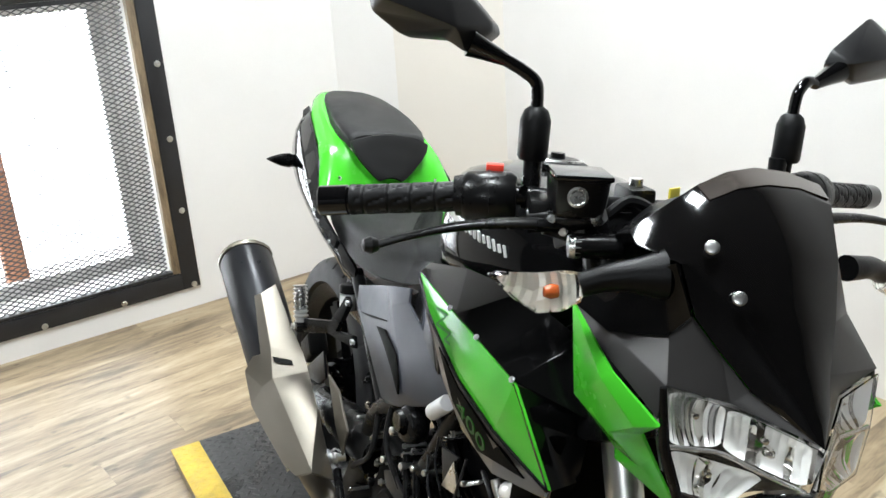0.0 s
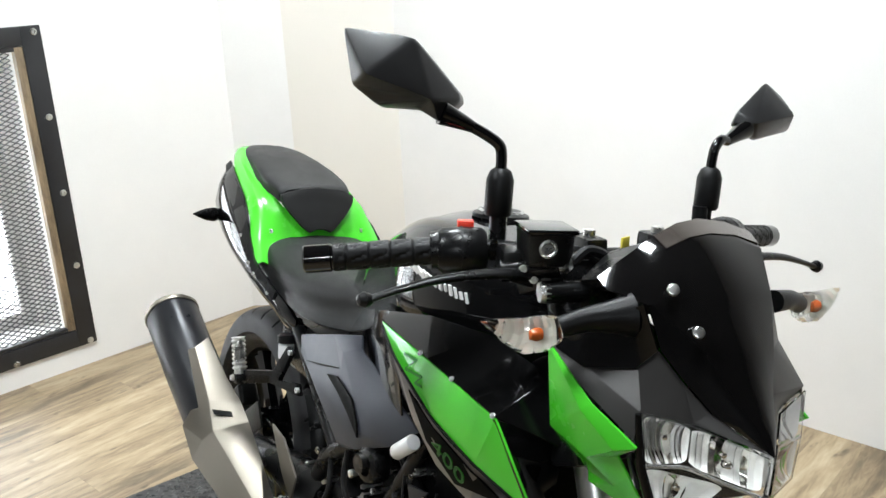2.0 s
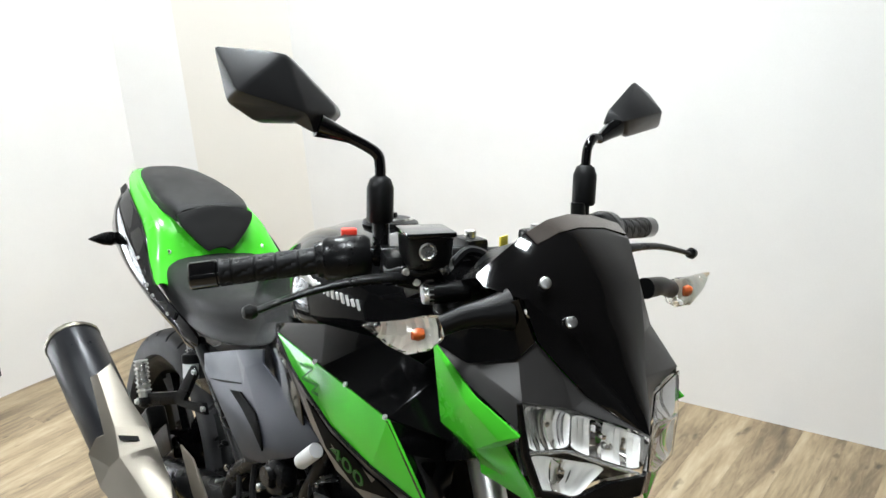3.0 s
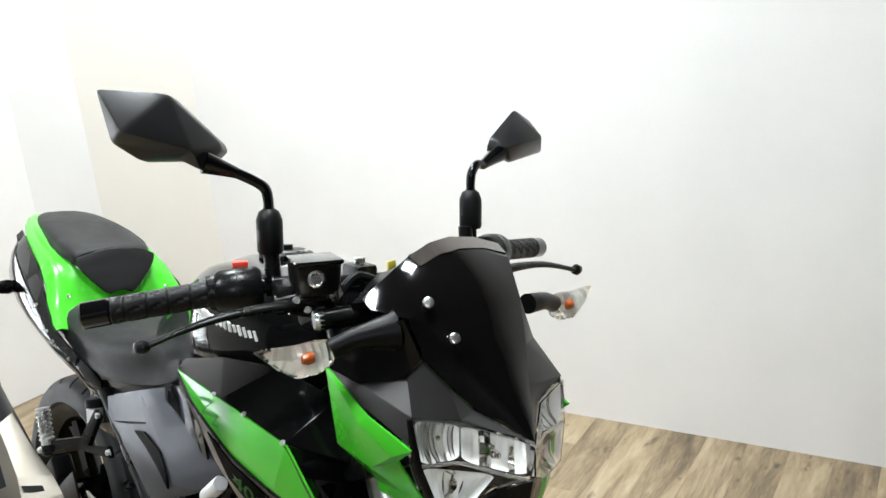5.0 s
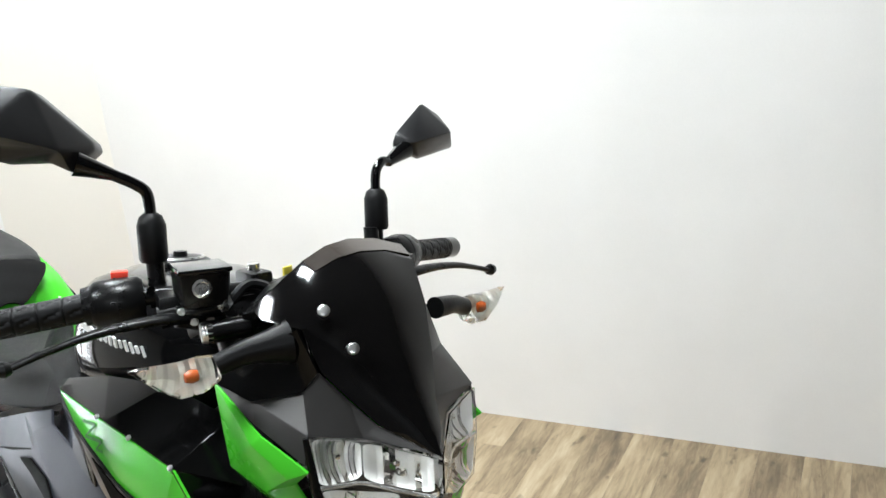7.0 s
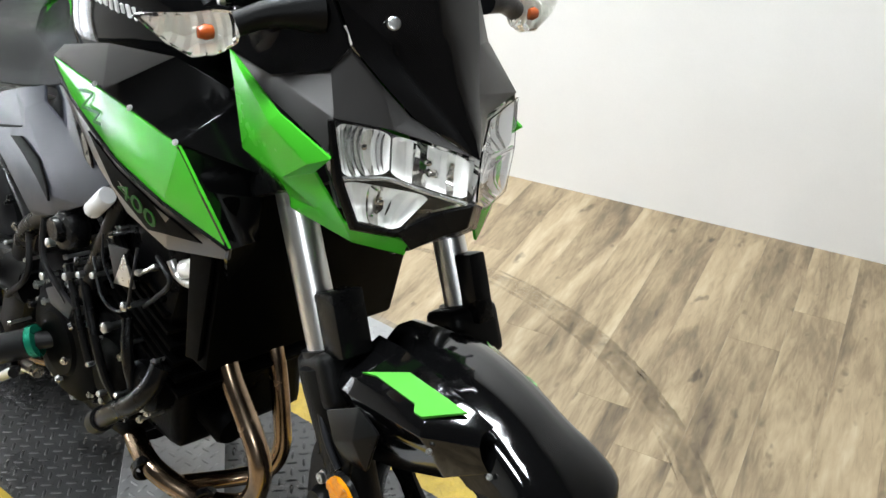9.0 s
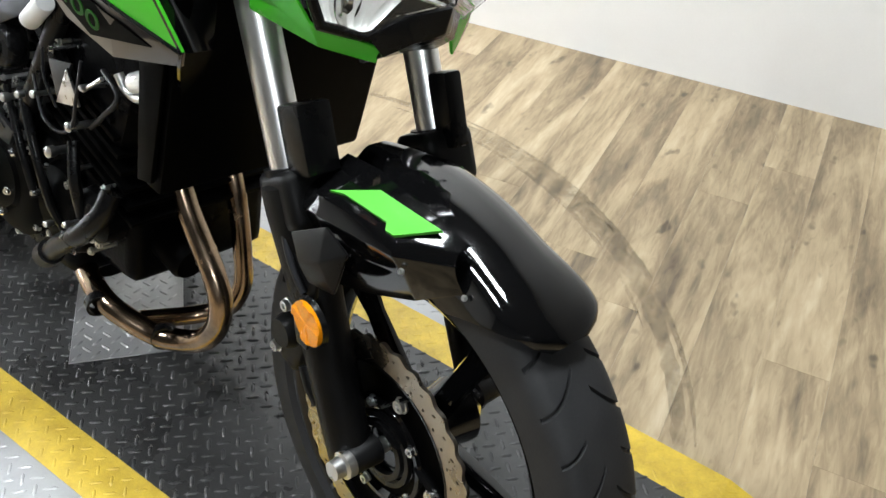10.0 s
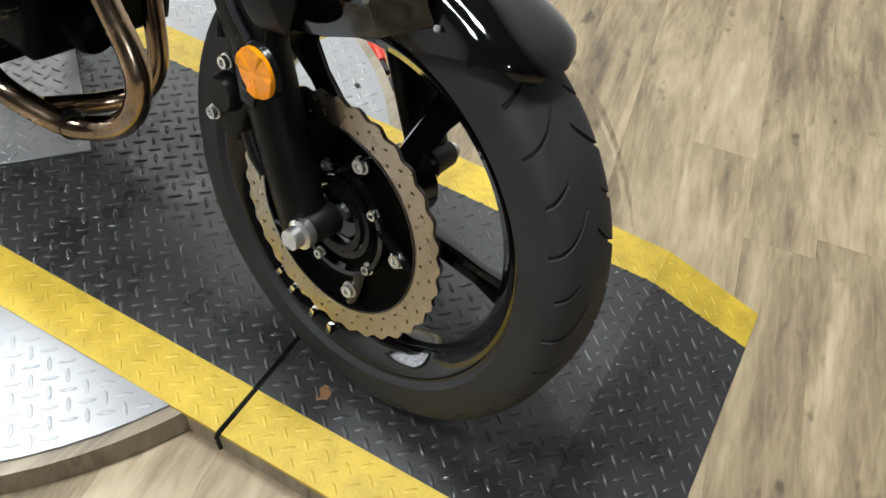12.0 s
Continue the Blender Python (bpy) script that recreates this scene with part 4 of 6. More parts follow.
def grip():
    """Rubber grip moulded with collars and slanting ribs."""
    d = (GRIP1 - GRIP0).normalized()
    u = d.orthogonal().normalized()
    v = d.cross(u)
    rows = []
    n = 72
    for k in range(n + 1):
        t = k / n
        row = []
        for q in range(36):
            a = 2 * math.pi * q / 36
            if t < 0.05:
                r = 0.0195
            elif t > 0.97:
                r = 0.0175
            else:
                band = (t * 4.6) % 1.0
                r = 0.0172
                if 0.12 < band < 0.86 and (a / math.pi * 3 + band * 0.55) % 1.0 < 0.2:
                    r = 0.0156
                elif band < 0.06:
                    r = 0.0160
            row.append(GRIP0.lerp(GRIP1, t) + r * (math.cos(a) * u + math.sin(a) * v))
        rows.append(row)
    return skin(rows, True, True)


bars = fpart("handlebar", tube(smooth_line([BAR_END, GRIP0, (-0.17, 0.362, 0.972), (-0.10, 0.335, 0.968), (0, 0.33, 0.962), (0.10, 0.335, 0.968), (0.17, 0.362, 0.972), (-GRIP0.x, GRIP0.y, GRIP0.z), (-BAR_END.x, BAR_END.y, BAR_END.z)], 6), 0.011, 14), SATIN, None, "black handlebar")
both(fpart, "grip", grip, RUBBER, bars, "ribbed black rubber grip")
both(fpart, "bar_end", lambda: tube([GRIP1, GRIP1.lerp(BAR_END, 0.06), GRIP1.lerp(BAR_END, 0.1), GRIP1.lerp(BAR_END, 0.94), BAR_END], [0.0155, 0.0155, 0.0175, 0.0175, 0.0155], 24), GLOSS, bars, "gloss black bar end weight")
both(fpart, "switch_housing", lambda: join(lathe([(0.002, 0.0), (0.002, 0.024), (0.008, 0.0285), (0.03, 0.0295), (0.056, 0.0285), (0.062, 0.024), (0.062, 0.0)], GRIP0, (0.92, -0.39, 0.06), 28),
                                           lathe([(0, 0.0225), (0.008, 0.0235), (0.016, 0.0235), (0.018, 0.019)], GRIP0 + Vector((-0.006, 0.0025, 0)), (0.92, -0.39, 0.12), 24)), SATIN, bars, "black switch housing")
fpart("kill_switch", moved(box(-0.010, 0.010, -0.007, 0.007, -0.006, 0.005, 0.002), Matrix.Translation((-0.206, 0.385, 0.999)) @ Matrix.Rotation(radians(-22), 4, "Z")), RED, bars, "red kill switch")
# black disc on the housing draws the dark of a small hole
fpart("switch_hole_disc", lathe([(0, 0.006), (0.002, 0.006), (0.002, 0.0)], (-0.186, 0.347, 0.982), (0.3, -0.93, 0.1), 14), GLOSS, bars)
both(fpart, "lever_perch", lambda: join(moved(box(-0.020, 0.022, -0.030, 0.02, -0.018, 0.016, 0.006), Matrix.Translation((-0.165, 0.330, 0.965)) @ Matrix.Rotation(radians(-20), 4, "Z")), tube([(-0.165, 0.372, 0.955), (-0.165, 0.376, 1.015)], 0.011, 12)), SATIN, bars)


def lever():
    pts = smooth_line([(-0.150, 0.300, 0.952), (-0.19, 0.302, 0.956), (-0.235, 0.310, 0.9545), (-0.28, 0.316, 0.949), (-0.325, 0.322, 0.938), (-0.352, 0.325, 0.930)], 5)
    n = len(pts)
    bm = tube(pts, [0.0125 - 0.0062 * min(1.0, i / n * 1.3) for i in range(n)], 12, flat=0.62)
    return join(bm, lathe([(-0.010, 0.0), (-0.0075, 0.0065), (0, 0.0095), (0.0075, 0.0065), (0.010, 0.0)], (-0.360, 0.326, 0.929), (1, 0, 0), 14))


def reservoir_body():
    """A shallow cup, narrower towards its foot."""
    rows = []
    for z, wx, y0, y1 in ((-0.020, 0.023, -0.021, 0.018), (-0.017, 0.026, -0.026, 0.021), (-0.002, 0.0285, -0.030, 0.024), (0.016, 0.0295, -0.031, 0.025), (0.021, 0.030, -0.0315, 0.0255)):
        c = 0.008
        rows.append([(x, y, z) for x, y in ((-wx + c, y0), (wx - c, y0), (wx - c * 0.3, y0 + c * 0.3), (wx, y0 + c), (wx, y1 - c), (wx - c, y1), (-wx + c, y1), (-wx, y1 - c), (-wx, y0 + c), (-wx + c * 0.3, y0 + c * 0.3))])
    return skin(rows, True, True)


both(fpart, "lever", lever, SATIN, bars, "black hand lever with a ball end")
mc = fpart("brake_reservoir", moved(reservoir_body(), Matrix.Translation((-0.146, 0.297, 0.987)) @ Matrix.Rotation(radians(-14), 4, "Z")), SATIN, bars, "black brake fluid reservoir")
both(fpart, "switch_seam", lambda: lathe([(0.030, 0.0297), (0.030, 0.0303), (0.0325, 0.0303), (0.0325, 0.0297)], GRIP0, (0.92, -0.39, 0.06), 28, closed=True), RUBBER, bars)
fpart("master_cylinder", join(tube([(-0.190, 0.318, 0.955), (-0.128, 0.288, 0.966)], 0.0135, 16), moved(box(-0.012, 0.012, -0.014, 0.018, -0.012, 0.014, 0.004), Matrix.Translation((-0.160, 0.318, 0.962)) @ Matrix.Rotation(radians(-25), 4, "Z"))), SATIN, bars, "black brake master cylinder")
for p in ((-0.172, 0.297, 0.962), (-0.160, 0.291, 0.950)):
    fpart("perch_bolt", bolt(p, (-0.35, -0.9, 0.1), 0.0042, 0.005), ALLOY, bars)
fpart("lid", moved(box(-0.0315, 0.0315, -0.033, 0.027, 0.0, 0.0065, 0.003), Matrix.Translation((-0.146, 0.297, 1.0085)) @ Matrix.Rotation(radians(-14), 4, "Z")), GLOSS, mc)
fpart("sight_glass", lathe([(0, 0.011), (0.003, 0.011), (0.004, 0.0085), (0.002, 0.007), (0.002, 0)], (-0.158, 0.2695, 0.992), (-0.35, -0.93, 0.1), 20), ALLOY, mc, "round level window")
fpart("banjo_bolt", join(lathe([(0, 0.0105), (0.016, 0.0105), (0.018, 0.006), (0.02, 0)], (-0.128, 0.285, 0.968), (-0.2, -0.95, 0.2), 6), lathe([(0, 0.012), (0.004, 0.012), (0.004, 0.0)], (-0.128, 0.288, 0.968), (-0.2, -0.95, 0.2), 16)), ALLOY, bars, "bare alloy banjo bolt")
fpart("brake_switch", join(tube([(-0.152, 0.278, 0.937), (-0.105, 0.262, 0.940)], 0.0135, 14), tube([(-0.105, 0.262, 0.940), (-0.09, 0.26, 0.94)], 0.009, 12)), SATIN, bars)
fpart("banjo_cap", lathe([(0, 0.0), (0, 0.012), (0.006, 0.0135), (0.012, 0.0135), (0.012, 0)], (-0.158, 0.280, 0.9368), (0.95, -0.3, 0.05), 14), ALLOY, bars)
for pts, r in (([(-0.118, 0.28, 0.968), (-0.09, 0.28, 0.985), (-0.06, 0.27, 0.965), (-0.05, 0.25, 0.90)], 0.0065), ([(-0.17, 0.345, 0.95), (-0.12, 0.31, 0.955), (-0.08, 0.30, 0.975), (-0.04, 0.29, 0.94)], 0.0055),
               ([(-0.12, 0.265, 0.93), (-0.08, 0.26, 0.945), (-0.05, 0.25, 0.93), (-0.04, 0.24, 0.88)], 0.006), ([(0.15, 0.345, 0.95), (0.10, 0.31, 0.975), (0.06, 0.29, 0.965), (0.04, 0.28, 0.92)], 0.0055), ([(-0.16, 0.34, 0.94), (-0.10, 0.33, 0.925), (-0.03, 0.31, 0.92)], 0.007)):
    fpart("cable", tube(smooth_line(pts, 6), r, 8), RUBBER, bars, "black control cable")
both(fpart, "bar_clamp", lambda: moved(box(-0.016, 0.016, -0.022, 0.022, -0.028, 0.022, 0.006), Matrix.Translation((-0.055, 0.333, 0.968))), SATIN, bars)
fpart("key_tag", moved(box(-0.009, 0.009, -0.0015, 0.0015, -0.008, 0.008, 0.001), Matrix.Translation((-0.035, 0.285, 0.990)) @ Matrix.Rotation(0.4, 4, "Z")), YELLOW_TAG, bars, "yellow warning tag")
both(fpart, "clamp_bolt", lambda: lathe([(0, 0.008), (0.01, 0.008), (0.01, 0)], (-0.055, 0.333, 0.988), (0, 0, 1), 12), ALLOY, bars)


# -- mirrors --
def mirror_head(o, pts, back, ridge):
    """A kite-shaped mirror shell: rim outline, ridge points on its front, glass side to the rear."""
    bm = bmesh.new()
    rim = [bm.verts.new(p) for p in pts]
    rear = [bm.verts.new(Vector(p) + Vector(back)) for p in pts]
    a, b = (bm.verts.new(p) for p in ridge)
    n = len(pts)
    for k in range(n):
        bm.faces.new((rim[k], rim[(k + 1) % n], rear[(k + 1) % n], rear[k]))
    bm.faces.new(rear[::-1])
    split = o
    for k in range(n):
        k2 = (k + 1) % n
        top = a if k < split else b
        if k == split - 1 or k == n - 1:
            bm.faces.new((rim[k], rim[k2], a if k == n - 1 else b))
            bm.faces.new((rim[k], a, b) if k == split - 1 else (rim[k], a, b))
        else:
            bm.faces.new((rim[k], rim[k2], top))
    bmesh.ops.recalc_face_normals(bm, faces=bm.faces)
    bmesh.ops.bevel(bm, geom=[e for e in bm.edges if len(e.link_faces) == 2 and e.calc_face_angle(0.0) > 0.25], offset=0.004, segments=2, profile=0.6, affect="EDGES")
    return bm


def mirror(s, outline, ridge, back, split, neck):
    base = Vector((-0.164 if s < 0 else 0.179, 0.380, 1.0))
    m = fpart("mirror", tube(smooth_line([base + Vector((0, 0, 0.06)), base + Vector((s * 0.0005, 0, 0.082)), base + Vector((s * 0.004, 0.001, 0.097)), base + Vector((s * 0.018, 0.006, 0.108)), Vector(neck[0])], 6), 0.0072, 12), GLOSS, bars, "black rear-view mirror on a bent stem")
    fpart("boot", lathe([(0.0, 0.0), (0, 0.0155), (0.004, 0.0175), (0.045, 0.0175), (0.056, 0.0135), (0.060, 0.008)], base + Vector((0, 0, 0.010)), (0, 0, 1), 20), RUBBER, m, "ribbed rubber boot")
    fpart("post", tube([base - Vector((0, 0, 0.02)), base + Vector((0, 0, 0.012))], 0.0095, 12), SATIN, m)
    fpart("neck", tube([Vector(neck[0]), Vector(neck[0]).lerp(Vector(neck[1]), 0.5), Vector(neck[1])], [0.0075, 0.011, 0.0155], 14), GLOSS, m)
    fpart("shell", mirror_head(split, outline, back, ridge), SHELL_BLACK, m, "kite-shaped grained black mirror shell")
    bm = bmesh.new()
    c = sum((Vector(p) for p in outline), Vector()) / len(outline)
    bm.faces.new([bm.verts.new(c + (Vector(p) - c) * 0.93 + Vector(back) * 1.06) for p in outline])
    fpart("glass", bm, CHROME, m, "mirror glass")


mirror(-1, [(-0.362, 0.425, 1.227), (-0.300, 0.405, 1.2225), (-0.282, 0.400, 1.2195), (-0.215, 0.408, 1.158), (-0.2125, 0.408, 1.148), (-0.246, 0.400, 1.124), (-0.267, 0.420, 1.138), (-0.314, 0.430, 1.139), (-0.344, 0.437, 1.161)],
       [(-0.346, 0.392, 1.176), (-0.262, 0.385, 1.150)], (0.020, 0.026, -0.006), 3, [(-0.2015, 0.393, 1.1185), (-0.240, 0.402, 1.134)])
mirror(1, [(0.392, 0.445, 1.119), (0.376, 0.438, 1.150), (0.352, 0.435, 1.172), (0.318, 0.433, 1.190), (0.310, 0.432, 1.187), (0.243, 0.408, 1.148), (0.235, 0.408, 1.130), (0.284, 0.408, 1.108)],
       [(0.345, 0.395, 1.145), (0.262, 0.386, 1.132)], (0.016, 0.020, -0.006), 4, [(0.212, 0.390, 1.106), (0.256, 0.404, 1.122)])
# -- tank, shrouds, seat and tail --
def ring_row(y, w, top, low, wl, n=9):
    """Half a body section at y, from the top centre down one side."""
    h = top - low
    return [(0, y, top), (0.35 * w, y, top - 0.004 * h / 0.1), (0.66 * w, y, top - 0.07 * h), (0.88 * w, y, top - 0.2 * h), (w, y, top - 0.42 * h), (0.985 * w + 0.015 * wl, y, top - 0.62 * h), (0.6 * w + 0.4 * wl, y, top - 0.82 * h), (wl, y, low)]


def body_loft(sections):
    rows = []
    for sec in sections:
        half = ring_row(*sec)
        rows.append([(-x, y, z) for x, y, z in half[::-1]] + half[1:])
    return skin(rows)


tank = bpart("fuel_tank", finer(thick(body_loft([(0.335, 0.055, 0.895, 0.80, 0.05), (0.38, 0.085, 0.925, 0.79, 0.08), (0.45, 0.118, 0.948, 0.77, 0.11), (0.54, 0.146, 0.960, 0.76, 0.13), (0.62, 0.152, 0.962, 0.75, 0.12), (0.70, 0.128, 0.950, 0.73, 0.095), (0.78, 0.102, 0.915, 0.70, 0.078), (0.86, 0.085, 0.865, 0.68, 0.07), (0.93, 0.072, 0.805, 0.66, 0.06)]), 0.004), 1, 0.5), GLOSS, None, "gloss black fuel tank")
bpart("filler_cap", join(lathe([(0, 0.045), (0.006, 0.044), (0.010, 0.036), (0.012, 0.03), (0.012, 0)], (0, 0.60, 0.9585), (0, 0.03, 1), 32), lathe([(0, 0.012), (0.018, 0.010), (0.018, 0)], (0, 0.60, 0.960), (0, 0.03, 1), 20)), SATIN, tank, "black filler cap")
bpart("cap_ring", lathe([(0.0095, 0.0365), (0.0125, 0.035), (0.0125, 0.032), (0.0095, 0.0315)], (0, 0.60, 0.9585), (0, 0.03, 1), 32, closed=True), ALLOY, tank, "bright ring of the cap")
# side marking of the tank, as plain white strokes
for s in (-1, 1):
    for k in range(15):
        y = 0.602 - 0.0085 * k
        z, h, w = 0.8915 - 0.0017 * k, 0.0155 - 0.0045 * (k % 3 == 1), 0.0030 + 0.0009 * (k % 2)
        x = 0.1565 - 0.9 * max(0, 0.56 - y) ** 1.4
        bpart("marking_bar", moved(box(-0.0012, 0.0012, -w, w, -h / 2, h / 2), Matrix.Translation((s * (x + 0.0005), y, z)) @ Matrix.Rotation(s * radians(3 + 55 * max(0, 0.56 - y)), 4, "Z") @ Matrix.Rotation(s * radians(14), 4, "Y") @ Matrix.Rotation(radians(18 + 26 * math.sin(y * 700)), 4, "X")), WHITE, tank)

SH = [(-0.187, 0.613, 0.799), (-0.2025, 0.46, 0.793), (-0.203, 0.300, 0.773), (-0.181, 0.236, 0.676), (-0.199, 0.335, 0.699), (-0.203, 0.43, 0.722), (-0.200, 0.54, 0.766)]
shroud_g = both(bpart, "shroud_panel", lambda: sheet(SH, [(0, 1, 5, 6), (1, 2, 4, 5), (2, 3, 4)], 0.004, 0.0012), GREEN, None, "glossy lime green tank shroud", 25)
both(bpart, "shroud_lower", lambda: sheet([(-0.186, 0.612, 0.795), (-0.199, 0.54, 0.764), (-0.202, 0.43, 0.720), (-0.198, 0.335, 0.697), (-0.180, 0.237, 0.674), (-0.172, 0.250, 0.656), (-0.188, 0.345, 0.637), (-0.194, 0.423, 0.656), (-0.197, 0.483, 0.694), (-0.194, 0.560, 0.752)],
                                          [(0, 1, 8, 9), (1, 2, 7, 8), (2, 3, 6, 7), (3, 4, 5, 6)], 0.004, 0.001), DARK_STRIP, None, "dark bronze shroud strip", 25)
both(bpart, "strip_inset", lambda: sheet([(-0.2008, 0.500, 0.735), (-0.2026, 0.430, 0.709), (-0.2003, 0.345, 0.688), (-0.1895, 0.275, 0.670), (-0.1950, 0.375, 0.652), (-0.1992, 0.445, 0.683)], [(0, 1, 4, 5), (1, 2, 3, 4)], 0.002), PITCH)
both(bpart, "shroud_edge", lambda: tube(smooth_line([(-0.188, 0.608, 0.793), (-0.2005, 0.54, 0.7655), (-0.2035, 0.43, 0.721), (-0.1995, 0.335, 0.698), (-0.182, 0.238, 0.675)], 5), 0.0022, 6), SATIN)
both(bpart, "shroud_top", lambda: sheet([(-0.187, 0.613, 0.801), (-0.202, 0.46, 0.795), (-0.203, 0.302, 0.776), (-0.174, 0.610, 0.815), (-0.162, 0.52, 0.834), (-0.146, 0.40, 0.842), (-0.122, 0.30, 0.818), (-0.13, 0.25, 0.745)],
                                        [(0, 1, 4, 3), (1, 5, 4), (1, 2, 6, 5), (2, 7, 6)], 0.004, 0.001), SHROUD_BLACK, None, "gloss black shroud top", 25)
both(bpart, "shroud_front", lambda: sheet([(-0.203, 0.300, 0.772), (-0.181, 0.236, 0.675), (-0.12, 0.27, 0.66), (-0.12, 0.262, 0.75), (-0.115, 0.33, 0.56), (-0.172, 0.252, 0.652)], [(0, 1, 2, 3), (1, 5, 4, 2)], 0.004), GLOSS, None, "", 25)
for p in ((-0.2035, 0.475, 0.797), (-0.2045, 0.395, 0.7895), (-0.204, 0.304, 0.776)):
    bpart("rivet", bolt(p, (-0.8, -0.1, 0.6), 0.003, 0.0025), ALLOY)
# zigzag mark on the green panel, as plain strokes
def panel_x(y, z):
    """How far out the green panel stands at a height."""
    k = (0.613 - y) / 0.153
    top, low = (0.187 + 0.0155 * k, 0.799 - 0.006 * k), (0.200 + 0.003 * (0.54 - y) / 0.11, 0.766 - 0.044 * (0.54 - y) / 0.11)
    f = (top[1] - z) / (top[1] - low[1])
    return top[0] + (low[0] - top[0]) * f


for s in (-1, 1):
    for (y0, z0), (y1, z1), w in (((0.522, 0.780), (0.484, 0.784), 0.0020), ((0.484, 0.784), (0.512, 0.762), 0.0012), ((0.512, 0.762), (0.466, 0.766), 0.0020), ((0.466, 0.766), (0.482, 0.752), 0.0012), ((0.482, 0.752), (0.464, 0.753), 0.0018)):
        d = Vector((0, y1 - y0, z1 - z0)).normalized()
        side = Vector((0, -d.z, d.y)) * w
        pts = []
        for y, z in ((y0 + side.y, z0 + side.z), (y1 + side.y, z1 + side.z), (y1 - side.y, z1 - side.z), (y0 - side.y, z0 - side.z)):
            pts.append((s * (panel_x(y, z) + 0.0012), y, z))
        bpart("stroke", slab(pts, 0.0006, dirn=(s, 0, 0)), MARK_GREEN)
# model number on the right and left strips
for s in (-1, 1):
    cu = bpy.data.curves.new("number", "FONT")
    cu.body, cu.size, cu.extrude, cu.align_x, cu.align_y = "400", 0.028, 0.0006, "CENTER", "CENTER"
    tmp = new("tmp", cu)
    me = bpy.data.meshes.new_from_object(tmp.evaluated_get(bpy.context.evaluated_depsgraph_get()))
    bpy.data.objects.remove(tmp)
    me.materials.append(NUMBER_GREEN)
    me.name = "number"
    ux = Vector((0.004, -0.067, -0.021)).normalized() if s < 0 else Vector((0.004, 0.067, 0.021)).normalized()
    un = Vector((s, 0, -0.18 * s * s)).normalized()
    uy = un.cross(ux).normalized()
    un = ux.cross(uy)
    ob = new("number", me)
    ob.parent = moto
    ob.matrix_local = Matrix.Translation((s * 0.2024, 0.386, 0.6795)) @ Matrix((ux, uy, un)).transposed().to_4x4() @ Matrix.Diagonal((1.9, 1, 1, 1))
    tagged(ob, "green model number on the strip")

seat = bpart("rider_seat", finer(thick(body_loft([(0.80, 0.068, 0.800, 0.715, 0.082), (0.86, 0.088, 0.792, 0.700, 0.104), (0.93, 0.112, 0.782, 0.690, 0.124), (1.02, 0.130, 0.777, 0.688, 0.135), (1.10, 0.133, 0.778, 0.698, 0.134), (1.18, 0.130, 0.787, 0.716, 0.132), (1.25, 0.112, 0.792, 0.735, 0.120), (1.30, 0.090, 0.790, 0.75, 0.10)]), 0.006), 1, 0.6), VINYL, None, "black vinyl rider seat")
PIL = [(1.262, 0.078, 0.890, 0.860, 0.081), (1.275, 0.086, 0.898, 0.868, 0.0885), (1.33, 0.0935, 0.914, 0.880, 0.095), (1.40, 0.088, 0.930, 0.896, 0.091), (1.47, 0.078, 0.942, 0.910, 0.082), (1.53, 0.062, 0.947, 0.918, 0.068), (1.565, 0.040, 0.945, 0.922, 0.046), (1.58, 0.012, 0.938, 0.926, 0.016)]
pil = bpart("pillion_seat", finer(thick(body_loft(PIL), 0.006), 1, 0.6), VINYL, None, "black vinyl pillion seat")
bpart("pillion_nose", finer(thick(skin([[(q * w, y + 0.004 * q * q, z - drop * q * q) for q in (-1, -0.75, -0.4, 0, 0.4, 0.75, 1)] for y, z, w, drop in ((1.258, 0.8895, 0.083, 0.017), (1.251, 0.868, 0.078, 0.014), (1.243, 0.845, 0.062, 0.010), (1.236, 0.820, 0.040, 0.007), (1.232, 0.806, 0.022, 0.006))]), 0.014), 1, 0.3), VINYL, pil)
bpart("seam", tube(smooth_line([(-0.084, 1.262, 0.872), (-0.06, 1.2575, 0.882), (0, 1.2565, 0.8915), (0.06, 1.2575, 0.882), (0.084, 1.262, 0.872)], 6), 0.0022, 6), GLOSS, pil)


def tail_cowl():
    """The green tail round the pillion seat: right-hand half."""
    rows = []
    for y, ox, oz, mx, mz, ix, iz in ((1.190, 0.152, 0.744, 0.140, 0.748, 0.118, 0.738), (1.220, 0.152, 0.767, 0.133, 0.776, 0.085, 0.764), (1.245, 0.148, 0.792, 0.126, 0.813, 0.048, 0.803), (1.280, 0.139, 0.824, 0.122, 0.850, 0.084, 0.866),
                                      (1.340, 0.129, 0.856, 0.114, 0.878, 0.088, 0.890), (1.450, 0.114, 0.897, 0.100, 0.913, 0.080, 0.918), (1.530, 0.090, 0.920, 0.078, 0.930, 0.063, 0.934), (1.590, 0.052, 0.934, 0.042, 0.937, 0.020, 0.938)):
        crease = 0.006 if 1.25 < y < 1.5 else 0.0
        rows.append([(-ox, y, oz), (-(0.55 * ox + 0.45 * mx) - 0.002, y, 0.5 * (oz + mz)), (-mx, y, mz), (-(mx + ix) / 2, y, (mz + iz) / 2 - crease), (-ix, y, iz)])
    return finer(thick(skin(rows), 0.004), 1, 0.3)


